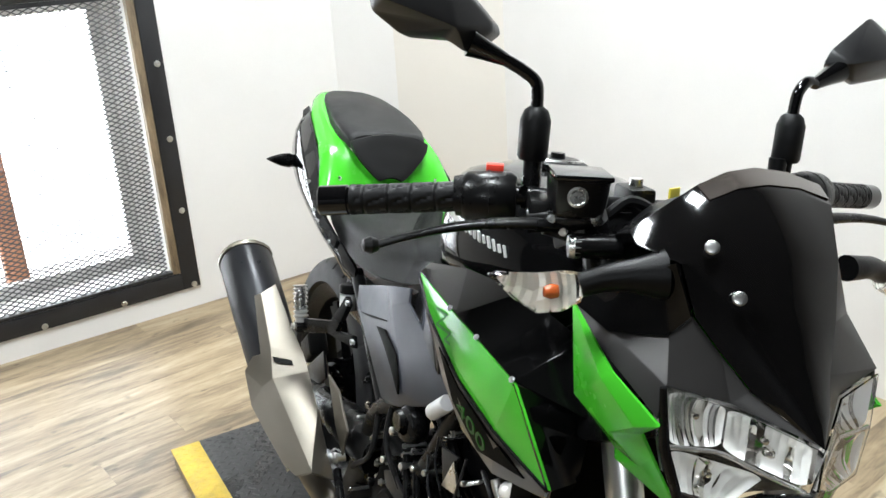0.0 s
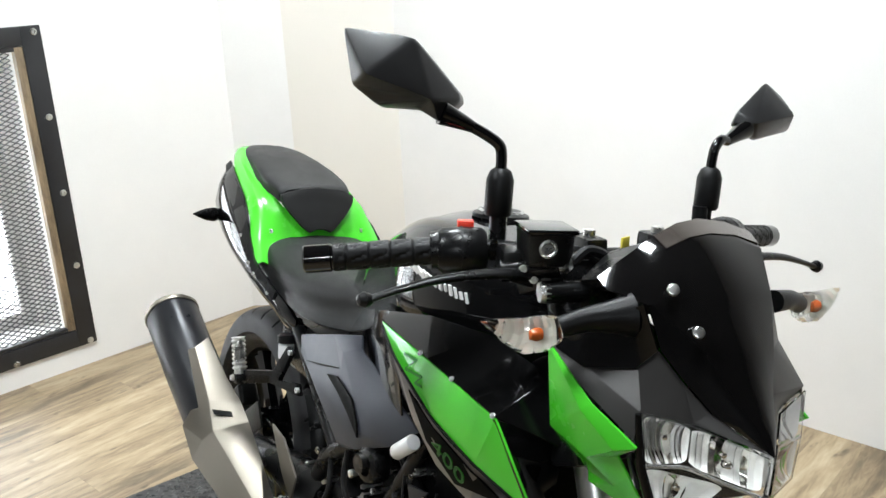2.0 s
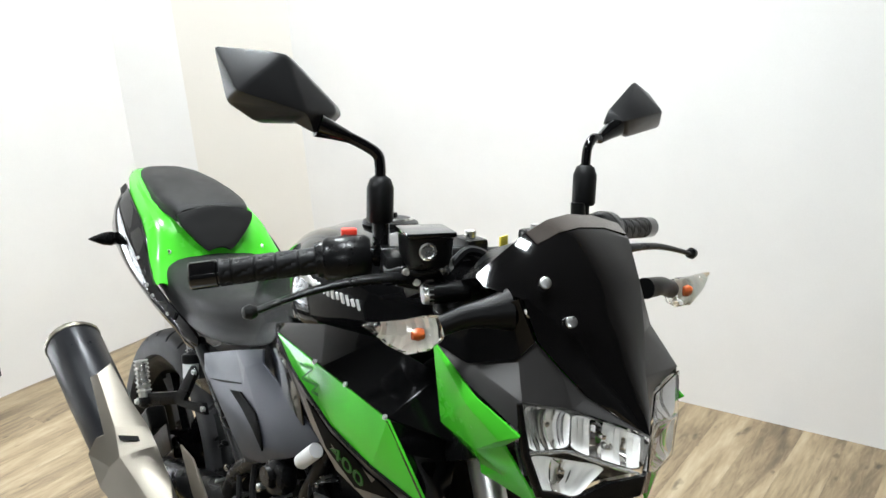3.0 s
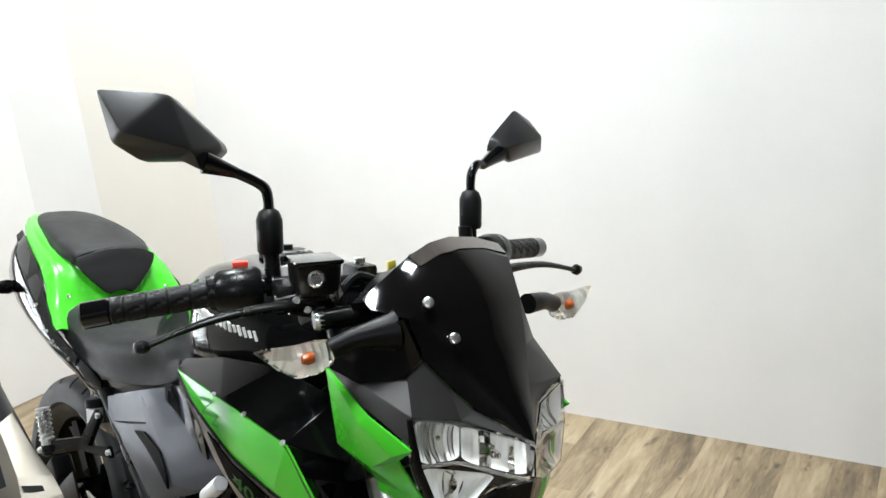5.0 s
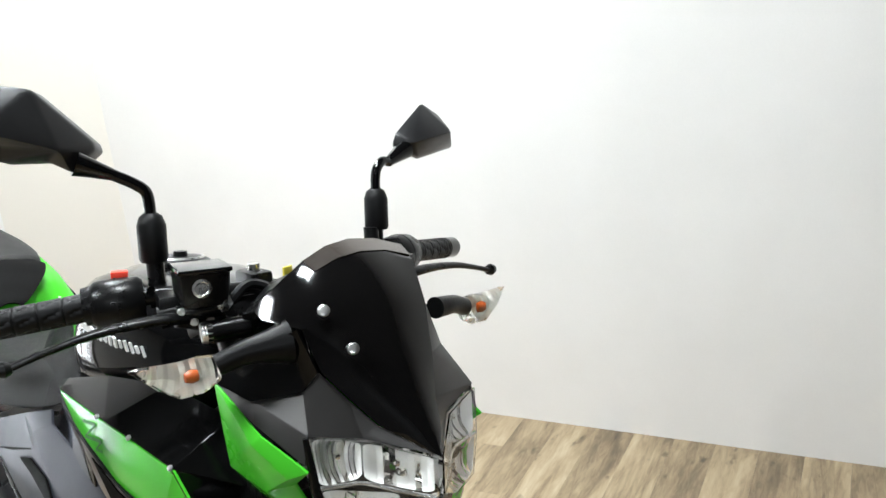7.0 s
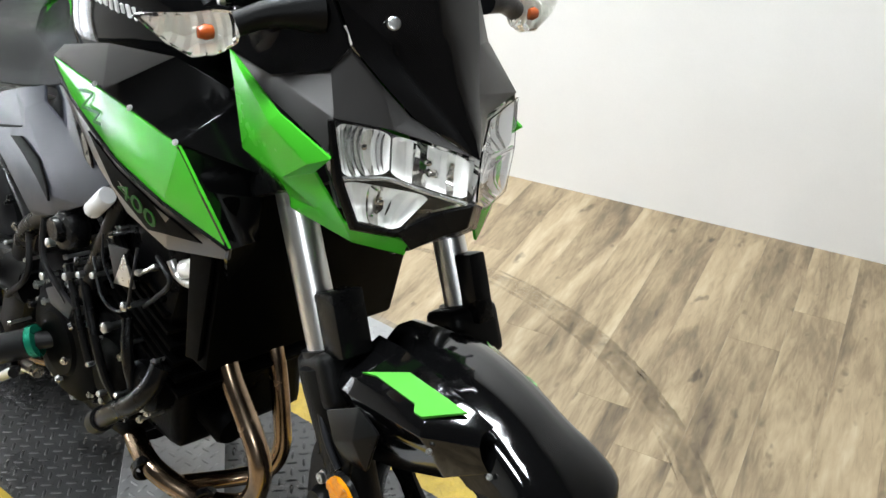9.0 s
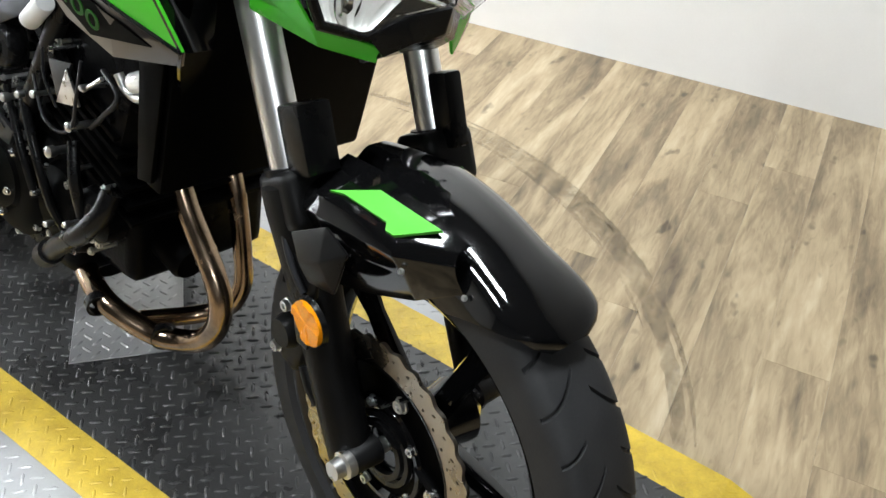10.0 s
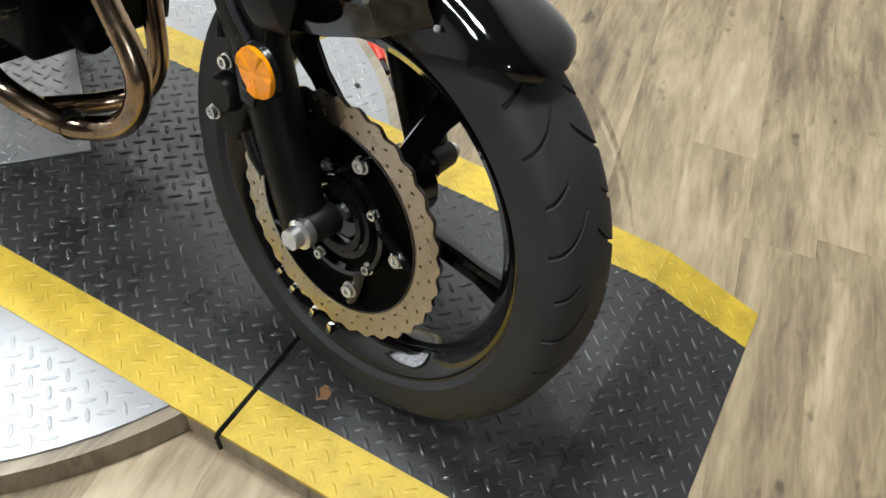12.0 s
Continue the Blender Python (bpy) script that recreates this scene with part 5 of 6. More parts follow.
both(bpart, "tail_cowl", tail_cowl, GREEN, None, "glossy lime green tail cowl", 35)
bpart("tail_bridge", finer(thick(skin([[(x, 1.226, 0.762) for x in (-0.088, -0.05, 0, 0.05, 0.088)], [(x, 1.246, 0.803) for x in (-0.060, -0.03, 0, 0.03, 0.060)], [(x, 1.268, 0.845) for x in (-0.078, -0.04, 0, 0.04, 0.078)]]), 0.003), 1, 0.2), GREEN)
for s in (-1, 1):
    for p in ((s * 0.127, 1.262, 0.79), (s * 0.107, 1.24, 0.80)):
        bpart("rivet", bolt(p, (s * 0.8, -0.6, 0.3), 0.0045, 0.004), ALLOY)


def tail_side():
    """Bulged black panel under the green tail."""
    top = [(-0.130, 1.03, 0.672), (-0.143, 1.10, 0.705), (-0.155, 1.19, 0.745), (-0.155, 1.22, 0.768), (-0.141, 1.28, 0.824), (-0.131, 1.34, 0.855), (-0.118, 1.44, 0.893), (-0.108, 1.49, 0.905)]
    mid = [(-0.132, 1.03, 0.655), (-0.148, 1.10, 0.685), (-0.160, 1.19, 0.722), (-0.163, 1.24, 0.745), (-0.164, 1.32, 0.785), (-0.159, 1.38, 0.815), (-0.146, 1.45, 0.848), (-0.128, 1.50, 0.870)]
    low = [(-0.118, 1.04, 0.630), (-0.130, 1.12, 0.655), (-0.134, 1.20, 0.675), (-0.136, 1.25, 0.690), (-0.140, 1.33, 0.715), (-0.138, 1.40, 0.735), (-0.130, 1.47, 0.760), (-0.118, 1.53, 0.800)]
    return finer(thick(skin([top, mid, low]), 0.005), 1, 0.4)


both(bpart, "tail_side", tail_side, GLOSS, None, "gloss black bulged tail side panel", 50)
both(bpart, "grab_edge", lambda: thick(skin([[(-0.104, 1.51, 0.912), (-0.123, 1.42, 0.884), (-0.134, 1.34, 0.856), (-0.149, 1.26, 0.806), (-0.160, 1.19, 0.748), (-0.148, 1.10, 0.708)], [(-0.120, 1.50, 0.902), (-0.142, 1.42, 0.862), (-0.157, 1.34, 0.826), (-0.165, 1.26, 0.778), (-0.166, 1.19, 0.731), (-0.153, 1.10, 0.692)]]), 0.006), SATIN, None, "satin black edge strip of the tail")
for p in ((-0.163, 1.265, 0.787), (-0.168, 1.17, 0.728), (-0.166, 1.205, 0.742), (-0.158, 1.115, 0.703)):
    bpart("rivet", bolt(p, (-0.8, -0.4, 0.4), 0.0032, 0.003), ALLOY)
bpart("tail_lamp", moved(box(-0.04, 0.04, -0.015, 0.02, -0.025, 0.02, 0.008), Matrix.Translation((0, 1.60, 0.86)) @ Matrix.Rotation(-0.5, 4, "X")), RED, None, "red tail lamp")
bpart("rear_mudguard", sheet([(-0.10, 1.10, 0.655), (0.10, 1.10, 0.655), (-0.09, 1.45, 0.74), (0.09, 1.45, 0.74), (-0.06, 1.60, 0.79), (0.06, 1.60, 0.79)], [(0, 1, 3, 2), (2, 3, 5, 4)], 0.006), ROUGH_BLACK, None, "black rear mudguard")
for s in (-1,):
    rows = []
    for t, r in ((0, 0.009), (0.25, 0.012), (0.4, 0.0165), (0.62, 0.014), (0.88, 0.006), (1.0, 0.001)):
        c = Vector((s * (0.118 + 0.098 * t), 1.47 - 0.05 * t, 0.790 + 0.012 * t))
        rows.append([c + Vector((0, 0.8 * r * math.cos(a), r * math.sin(a))) for a in (2 * math.pi * k / 12 for k in range(12))])
    bpart("rear_signal", skin(rows, True, True), SATIN, None, "black rear turn signal")


# -- frame, engine and exhaust --
COVER = [(-0.134, 0.996, 0.653), (-0.134, 0.861, 0.697), (-0.134, 0.761, 0.726), (-0.140, 0.748, 0.706), (-0.150, 0.624, 0.6785), (-0.158, 0.5275, 0.654), (-0.164, 0.595, 0.602), (-0.166, 0.687, 0.557), (-0.163, 0.7455, 0.536),
         (-0.148, 0.930, 0.624), (-0.148, 0.797, 0.684), (-0.153, 0.788, 0.6565), (-0.162, 0.717, 0.633), (-0.168, 0.677, 0.590), (-0.146, 0.965, 0.628), (-0.168, 0.757, 0.543)]
COVER_FACES = [(0, 1, 11, 9), (1, 10, 11), (1, 2, 3, 10), (3, 4, 12, 10), (10, 12, 11), (4, 5, 6, 12), (12, 6, 13), (6, 7, 13), (9, 11, 12, 13), (9, 13, 7, 15), (0, 9, 14), (14, 9, 15), (15, 7, 8)]
both(bpart, "side_cover", lambda: sheet(COVER, COVER_FACES, 0.005, 0.0028), SIDE_GREY, None, "blue-grey metallic side cover", 28)
# black sheet and bar on the surface draw the shade in slot and crease
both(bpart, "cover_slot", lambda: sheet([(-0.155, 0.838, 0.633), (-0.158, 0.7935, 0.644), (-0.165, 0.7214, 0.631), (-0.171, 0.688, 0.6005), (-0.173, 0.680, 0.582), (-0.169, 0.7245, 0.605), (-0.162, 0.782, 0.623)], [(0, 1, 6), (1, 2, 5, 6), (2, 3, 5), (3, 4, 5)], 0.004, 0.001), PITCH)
both(bpart, "cover_crease", lambda: tube([(-0.150, 0.930, 0.625), (-0.1555, 0.86, 0.642), (-0.1545, 0.795, 0.658)], [0.0008, 0.0022, 0.0010], 6), PITCH)
both(bpart, "boss", lambda: join(lathe([(0.0, 0.030), (-0.014, 0.029), (-0.020, 0.025), (-0.022, 0.016), (-0.014, 0.013), (-0.014, 0.0)], (-0.152, 0.645, 0.548), (1, 0.1, -0.1), 28)), SATIN, None, "black frame boss with a recessed plug")
both(bpart, "knee_panel", lambda: sheet([(-0.10, 0.875, 0.688), (-0.115, 0.80, 0.76), (-0.15, 0.66, 0.80), (-0.168, 0.60, 0.79), (-0.160, 0.575, 0.66), (-0.148, 0.66, 0.676)], [(0, 1, 2, 5), (2, 3, 4, 5)], 0.004, 0.001), GLOSS)
both(bpart, "frame_rail", lambda: tube(smooth_line([(-0.06, 0.36, 0.82), (-0.11, 0.46, 0.72), (-0.14, 0.62, 0.62), (-0.145, 0.80, 0.50), (-0.13, 0.88, 0.42)], 6), 0.016, 10), SATIN, None, "black tubular frame rail")
both(bpart, "frame_brace", lambda: join(tube([(-0.13, 0.50, 0.70), (-0.15, 0.60, 0.50), (-0.14, 0.66, 0.40)], 0.013, 10), tube([(-0.14, 0.62, 0.62), (-0.14, 0.50, 0.52)], 0.011, 8), tube([(-0.14, 0.80, 0.50), (-0.12, 1.05, 0.66)], 0.013, 10)), SATIN)
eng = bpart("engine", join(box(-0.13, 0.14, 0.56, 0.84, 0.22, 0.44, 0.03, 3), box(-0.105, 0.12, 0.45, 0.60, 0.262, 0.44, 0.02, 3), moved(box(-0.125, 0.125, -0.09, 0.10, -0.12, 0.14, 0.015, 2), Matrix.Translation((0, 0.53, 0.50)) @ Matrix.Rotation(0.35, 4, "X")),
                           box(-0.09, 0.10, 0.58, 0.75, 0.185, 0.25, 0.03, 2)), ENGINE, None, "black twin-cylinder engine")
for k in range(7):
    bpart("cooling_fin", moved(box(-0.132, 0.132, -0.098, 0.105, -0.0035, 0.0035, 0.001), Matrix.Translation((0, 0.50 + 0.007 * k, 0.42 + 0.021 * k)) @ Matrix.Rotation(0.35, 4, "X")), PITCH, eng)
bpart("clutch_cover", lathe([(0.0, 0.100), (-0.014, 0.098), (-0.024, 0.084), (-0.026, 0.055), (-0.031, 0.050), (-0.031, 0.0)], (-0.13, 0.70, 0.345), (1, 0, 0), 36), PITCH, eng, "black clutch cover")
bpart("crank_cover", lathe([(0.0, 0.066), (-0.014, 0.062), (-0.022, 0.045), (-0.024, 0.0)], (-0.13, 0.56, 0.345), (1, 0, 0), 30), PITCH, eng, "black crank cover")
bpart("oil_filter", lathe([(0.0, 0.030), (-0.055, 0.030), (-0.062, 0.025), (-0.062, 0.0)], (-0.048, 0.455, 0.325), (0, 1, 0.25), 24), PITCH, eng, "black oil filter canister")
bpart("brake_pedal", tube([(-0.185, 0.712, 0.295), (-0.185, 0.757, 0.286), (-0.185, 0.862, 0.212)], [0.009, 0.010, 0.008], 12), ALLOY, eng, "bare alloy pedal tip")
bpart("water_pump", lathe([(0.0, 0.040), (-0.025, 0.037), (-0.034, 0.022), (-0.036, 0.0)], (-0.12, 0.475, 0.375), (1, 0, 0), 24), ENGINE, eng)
for k in range(9):
    a = radians(20 + 40 * k)
    bpart("cover_bolt", bolt((-0.142, 0.70 + 0.093 * math.cos(a), 0.345 + 0.093 * math.sin(a)), (-1, 0, 0), 0.006, 0.007), ALLOY, eng)
for k in range(6):
    a = radians(60 * k)
    bpart("cover_bolt", bolt((-0.143, 0.56 + 0.058 * math.cos(a), 0.345 + 0.058 * math.sin(a)), (-1, 0, 0), 0.0055, 0.007), ALLOY, eng)
# radiator and its sides: the shroud's shade is in their pitch-black colour
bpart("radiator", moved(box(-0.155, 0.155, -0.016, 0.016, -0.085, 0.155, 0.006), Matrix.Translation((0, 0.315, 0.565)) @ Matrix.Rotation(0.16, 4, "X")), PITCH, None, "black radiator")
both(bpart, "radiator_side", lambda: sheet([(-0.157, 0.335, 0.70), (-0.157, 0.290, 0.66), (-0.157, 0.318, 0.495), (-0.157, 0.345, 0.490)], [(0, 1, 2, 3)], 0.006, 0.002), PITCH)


def pipe(pts, r=0.0175):
    return tube(smooth_line(pts, 7), r, 16)


exh = bpart("exhaust_header", pipe([(-0.055, 0.462, 0.475), (-0.050, 0.430, 0.426), (-0.050, 0.404, 0.386), (-0.050, 0.374, 0.350), (-0.050, 0.346, 0.316), (-0.050, 0.331, 0.280), (-0.051, 0.336, 0.240), (-0.055, 0.358, 0.208), (-0.064, 0.392, 0.189), (-0.085, 0.432, 0.187), (-0.116, 0.49, 0.214), (-0.112, 0.55, 0.228), (-0.085, 0.63, 0.235), (-0.07, 0.75, 0.225), (-0.11, 0.86, 0.228), (-0.17, 0.92, 0.24)], 0.0165), PIPE, None, "heat-tinted steel exhaust header pipe")
bpart("second_header", pipe([(0.035, 0.458, 0.46), (0.035, 0.425, 0.412), (0.035, 0.408, 0.36), (0.034, 0.394, 0.30), (0.031, 0.387, 0.25), (0.018, 0.398, 0.212), (-0.012, 0.425, 0.195), (-0.05, 0.445, 0.193), (-0.09, 0.458, 0.198)], 0.0138), PIPE, exh)
for p, d in (((-0.078, 0.418, 0.1875), (0.45, 0.9, 0.05)), ((-0.125, 0.505, 0.2145), (0.25, 0.95, 0.2))):
    bpart("pipe_clamp", lathe([(-0.007, 0.016), (-0.007, 0.0195), (0.007, 0.0195), (0.007, 0.016)], p, d, 18, closed=True), SATIN, exh)
bpart("header_flange", join(lathe([(0, 0.03), (0.012, 0.03), (0.012, 0.0)], (-0.055, 0.452, 0.468), (0, -0.7, -0.7), 16), lathe([(0, 0.03), (0.012, 0.03), (0.012, 0.0)], (0.035, 0.452, 0.458), (0, -0.7, -0.7), 16)), ENGINE, exh)


def oval(c, axis, w, h, n=18):
    """A rounded muffler section, a little squared off."""
    ax = Vector(axis).normalized()
    u = Vector((1, 0, 0)) - ax * ax.x
    u.normalize()
    v = ax.cross(u)
    out = []
    for k in range(n):
        a = 2 * math.pi * (k + 0.35) / n
        q = 1.0 + 0.035 * math.cos(3 * a)
        out.append(Vector(c) + u * w * math.cos(a) * q + v * h * math.sin(a) * q)
    return out


M0, M1 = Vector((-0.205, 1.03, 0.288)), Vector((-0.246, 1.445, 0.571))
MAX = (M1 - M0).normalized()
muf = bpart("muffler", skin([oval(M0.lerp(M1, t), MAX, w, h) for t, w, h in ((0.0, 0.030, 0.026), (0.1, 0.044, 0.044), (0.3, 0.054, 0.056), (0.7, 0.059, 0.060), (0.97, 0.059, 0.060), (1.0, 0.056, 0.057))], True, True), MUFFLER, None, "dark grey muffler with a bare steel end cap", 60)
bpart("end_cap", skin([oval(M0.lerp(M1, t), MAX, w, h) for t, w, h in ((0.985, 0.0605, 0.0615), (1.0, 0.0608, 0.0620), (1.012, 0.056, 0.057), (1.012, 0.038, 0.04), (0.99, 0.036, 0.038))], True, True), SHIELD, muf, "bare steel end cap")
HS = [(-0.258, 1.27, 0.54), (-0.248, 1.258, 0.548), (-0.215, 1.279, 0.561), (-0.2, 1.198, 0.5), (-0.186, 1.14, 0.462), (-0.184, 1.1, 0.438), (-0.182, 1.034, 0.385), (-0.178, 0.92, 0.298), (-0.262, 1.171, 0.451), (-0.246, 1.159, 0.468),
      (-0.248, 1.12, 0.417), (-0.276, 1.177, 0.445), (-0.288, 1.188, 0.408), (-0.264, 1.131, 0.397), (-0.287, 1.118, 0.364), (-0.276, 1.045, 0.345), (-0.262, 0.946, 0.325), (-0.236, 0.869, 0.348), (-0.252, 0.901, 0.327)]
bpart("heat_shield", sheet(HS, [(0, 1, 9, 8), (1, 2, 3, 4, 9), (9, 4, 5, 10), (8, 9, 10, 13), (11, 8, 13, 12), (12, 13, 14), (14, 13, 18, 16, 15), (13, 10, 17, 18), (10, 5, 6, 17), (6, 7, 17)], 0.004, 0.0022), SHIELD, muf, "brushed champagne steel heat shield", 20)
# black sheet on the shield draws the slot's dark hollow
bpart("shield_slot_shade", sheet([(-0.2478, 1.1389, 0.4582), (-0.2126, 1.1234, 0.4548), (-0.2110, 1.1165, 0.4464), (-0.2451, 1.1317, 0.4498)], [(0, 1, 2, 3)], 0.002), ROUGH_BLACK, muf)
bpart("link_pipe", pipe([(-0.17, 0.92, 0.24), (-0.19, 0.98, 0.265), (-0.215, 1.04, 0.31)], 0.024), SHIELD, exh)

# footrests, brackets and levers on the right
def ribbed_peg(a, b, r):
    a, b = Vector(a), Vector(b)
    n = 33
    return tube([a.lerp(b, k / n) for k in range(n + 1)], [r + (0.0032 if k % 4 in (1, 2) and k > 2 else 0.0) for k in range(n + 1)], 14)


rest = bpart("footrest_bracket", join(sheet([(-0.196, 1.138, 0.540), (-0.190, 1.126, 0.514), (-0.158, 1.052, 0.538), (-0.156, 1.046, 0.566), (-0.138, 1.022, 0.622), (-0.138, 1.002, 0.612), (-0.140, 0.962, 0.566), (-0.140, 0.950, 0.545), (-0.150, 1.025, 0.552)], [(0, 1, 2, 3), (3, 8, 5, 4), (3, 2, 8), (2, 7, 6, 8)], 0.012, 0.003),
                                      lathe([(-0.014, 0.0), (-0.014, 0.012), (-0.008, 0.0155), (0.010, 0.0155), (0.010, 0.0)], (-0.196, 1.126, 0.527), (1, 0, 0), 18)), SATIN, None, "black cast footrest hanger")
for p in ((-0.146, 1.006, 0.614), (-0.148, 0.958, 0.556), (-0.212, 1.126, 0.527)):
    bpart("hanger_bolt", bolt(p, (-1, 0, 0), 0.0055, 0.006), ALLOY, rest)
bpart("footrest", ribbed_peg((-0.200, 1.122, 0.536), (-0.202, 1.140, 0.606), 0.0115), ALLOY, rest, "folded ribbed alloy footrest")
bottle = bpart("rear_reservoir", lathe([(0.0, 0.0), (0.0, 0.016), (0.004, 0.018), (0.030, 0.018), (0.034, 0.014), (0.034, 0.0)], (-0.118, 1.085, 0.572), (0, 0.12, 1), 20), WHITE, None, "pale plastic rear brake reservoir")
bpart("cap", lathe([(0.0, 0.0), (0.0, 0.0195), (0.014, 0.0195), (0.017, 0.016), (0.017, 0.0)], (-0.118, 1.089, 0.605), (0, 0.12, 1), 20), RUBBER, bottle, "black screw cap")
bpart("rider_footrest", ribbed_peg((-0.145, 0.955, 0.330), (-0.25, 0.985, 0.305), 0.0125), ALLOY, rest, "ribbed alloy rider footrest")
bpart("heel_guard", sheet([(-0.168, 1.012, 0.47), (-0.160, 0.972, 0.455), (-0.156, 0.915, 0.40), (-0.158, 0.925, 0.345), (-0.163, 0.965, 0.39)], [(0, 1, 2, 3, 4)], 0.005, 0.002), SHIELD, rest, "bright alloy heel guard")
bpart("brake_pedal", tube(smooth_line([(-0.16, 0.95, 0.30), (-0.18, 0.85, 0.285), (-0.20, 0.76, 0.29), (-0.215, 0.73, 0.295)], 5), 0.008, 10), SATIN, rest)
sl0, sl1 = Vector((-0.165, 0.725, 0.342)), Vector((-0.255, 0.805, 0.300))
slider = bpart("frame_slider", tube([sl0.lerp(sl1, t) for t in (0.18, 0.2, 0.9, 0.97, 1.0)], [0.018, 0.0235, 0.0235, 0.02, 0.012], 20), RUBBER, None, "black frame slider with a green ring")
bpart("ring", tube([sl0.lerp(sl1, 0.10), sl0.lerp(sl1, 0.18)], 0.026, 24), GREEN_RING, slider, "green anodised ring")
bpart("arm", tube([sl0 - Vector((-0.04, 0.02, 0)), sl0.lerp(sl1, 0.12)], 0.014, 12), SATIN, slider)
both(bpart, "swingarm", lambda: tube([(-0.10, 0.88, 0.36), (-0.115, 1.0, 0.36), (-0.115, 1.35, 0.296)], [0.045, 0.042, 0.026], 10), SATIN, None, "black swingarm")
bpart("rear_axle", tube([(-0.13, 1.37, 0.306), (0.13, 1.37, 0.306)], 0.012, 12), ALLOY)
bpart("swingarm_beam", tube([(0.105, 0.95, 0.43), (0.112, 1.12, 0.47), (0.112, 1.30, 0.42), (0.112, 1.42, 0.31)], [0.04, 0.05, 0.05, 0.035], 10), SATIN, None, "black arched swingarm brace")
bpart("rear_hugger", skin([[REAR + Vector((0.062 * math.sin(v * 1.3), (0.31 - 0.03 * v * v) * math.cos(radians(q)), (0.31 - 0.03 * v * v) * math.sin(radians(q)))) for v in (-1, -0.6, 0, 0.6, 1)] for q in range(142, 205, 6)]), SATIN, None, "black inner mudguard ahead of the rear tyre")
bpart("rear_caliper", join(moved(box(-0.022, 0.022, -0.035, 0.035, -0.026, 0.026, 0.008, 3), Matrix.Translation((-0.098, 1.344, 0.386)) @ Matrix.Rotation(-0.7, 4, "X")),
                           sheet([(-0.112, 1.35, 0.33), (-0.112, 1.22, 0.43), (-0.112, 1.19, 0.38), (-0.112, 1.33, 0.27)], [(0, 1, 2, 3)], 0.006, 0.002)), ROUGH_BLACK, None, "black rear brake caliper on its bracket")
bpart("sprocket", lathe([(0.075, 0.03), (0.075, 0.105), (0.082, 0.105), (0.082, 0.03)], REAR, (1, 0, 0), 40, closed=True), STEEL_BLACK, rear_wheel, "dark chain sprocket")
# chain guard enlarged into a dark sheet that blacks out the wheel's gap
bpart("chain_guard", sheet([(0.098, 0.95, 0.53), (0.098, 1.28, 0.50), (0.098, 1.37, 0.38), (0.098, 0.95, 0.32)], [(0, 1, 2, 3)], 0.006, 0.002), SATIN, None, "black chain guard, enlarged to darken the gap behind the wheel")
bpart("shock_absorber", join(tube([(-0.02, 0.93, 0.36), (-0.01, 0.98, 0.60)], 0.018, 12), *[lathe([(-0.005, 0.028), (0, 0.034), (0.005, 0.028)], Vector((-0.02, 0.93, 0.36)).lerp(Vector((-0.01, 0.98, 0.60)), 0.25 + 0.08 * k), (0.01, 0.05, 0.24), 16) for k in range(8)]), SATIN)
bpart("under_tray", box(-0.11, 0.11, 0.60, 1.15, 0.55, 0.66, 0.02), SATIN)
bpart("inner_tank", box(-0.10, 0.10, 0.36, 0.75, 0.62, 0.80, 0.03), SATIN)
bpart("side_stand", join(tube([(0.10, 0.72, 0.26), (0.16, 0.76, 0.13), (0.225, 0.80, 0.068)], [0.013, 0.011, 0.011], 10), moved(box(-0.022, 0.022, -0.03, 0.03, -0.008, 0.004, 0.003), Matrix.Translation((0.232, 0.805, 0.069)) @ Matrix.Rotation(radians(-11.1), 4, "Y"))), SATIN, None, "black side stand resting on the mat")

# hoses, fittings and glint studs on the engine's right side
rng = random.Random(11)
for pts, r, mat_ in (([(-0.160, 0.575, 0.535), (-0.168, 0.550, 0.508), (-0.170, 0.533, 0.491), (-0.170, 0.501, 0.4875), (-0.169, 0.472, 0.506), (-0.166, 0.464, 0.545), (-0.160, 0.460, 0.590)], 0.0022, MUFFLER), ([(-0.160, 0.548, 0.578), (-0.167, 0.535, 0.545), (-0.166, 0.512, 0.515)], 0.0018, MUFFLER),
                     ([(-0.15, 0.74, 0.55), (-0.165, 0.72, 0.48), (-0.16, 0.66, 0.43)], 0.005, RUBBER), ([(-0.15, 0.80, 0.50), (-0.165, 0.78, 0.43), (-0.165, 0.86, 0.36)], 0.005, RUBBER),
                     ([(-0.150, 0.430, 0.587), (-0.158, 0.388, 0.571), (-0.155, 0.425, 0.534), (-0.145, 0.47, 0.50)], 0.0035, RUBBER), ([(-0.155, 0.62, 0.50), (-0.164, 0.578, 0.43), (-0.160, 0.556, 0.362), (-0.150, 0.541, 0.325)], 0.0065, SATIN),
                     ([(-0.155, 0.66, 0.49), (-0.162, 0.622, 0.42), (-0.158, 0.600, 0.35)], 0.0055, SATIN), ([(-0.150, 0.505, 0.47), (-0.158, 0.492, 0.42), (-0.152, 0.488, 0.37)], 0.008, SATIN)):
    bpart("hose", tube(smooth_line(pts, 6), r, 9), mat_, eng)
elbow = bpart("coolant_hose", tube(smooth_line([(-0.140, 0.436, 0.425), (-0.152, 0.440, 0.398), (-0.164, 0.465, 0.362), (-0.168, 0.515, 0.322), (-0.166, 0.556, 0.286)], 6), 0.0145, 14), SATIN, eng, "black bent coolant hose")
bpart("hose_clamp", tube([(-0.1665, 0.548, 0.293), (-0.166, 0.566, 0.277)], 0.0185, 16), RUBBER, elbow)
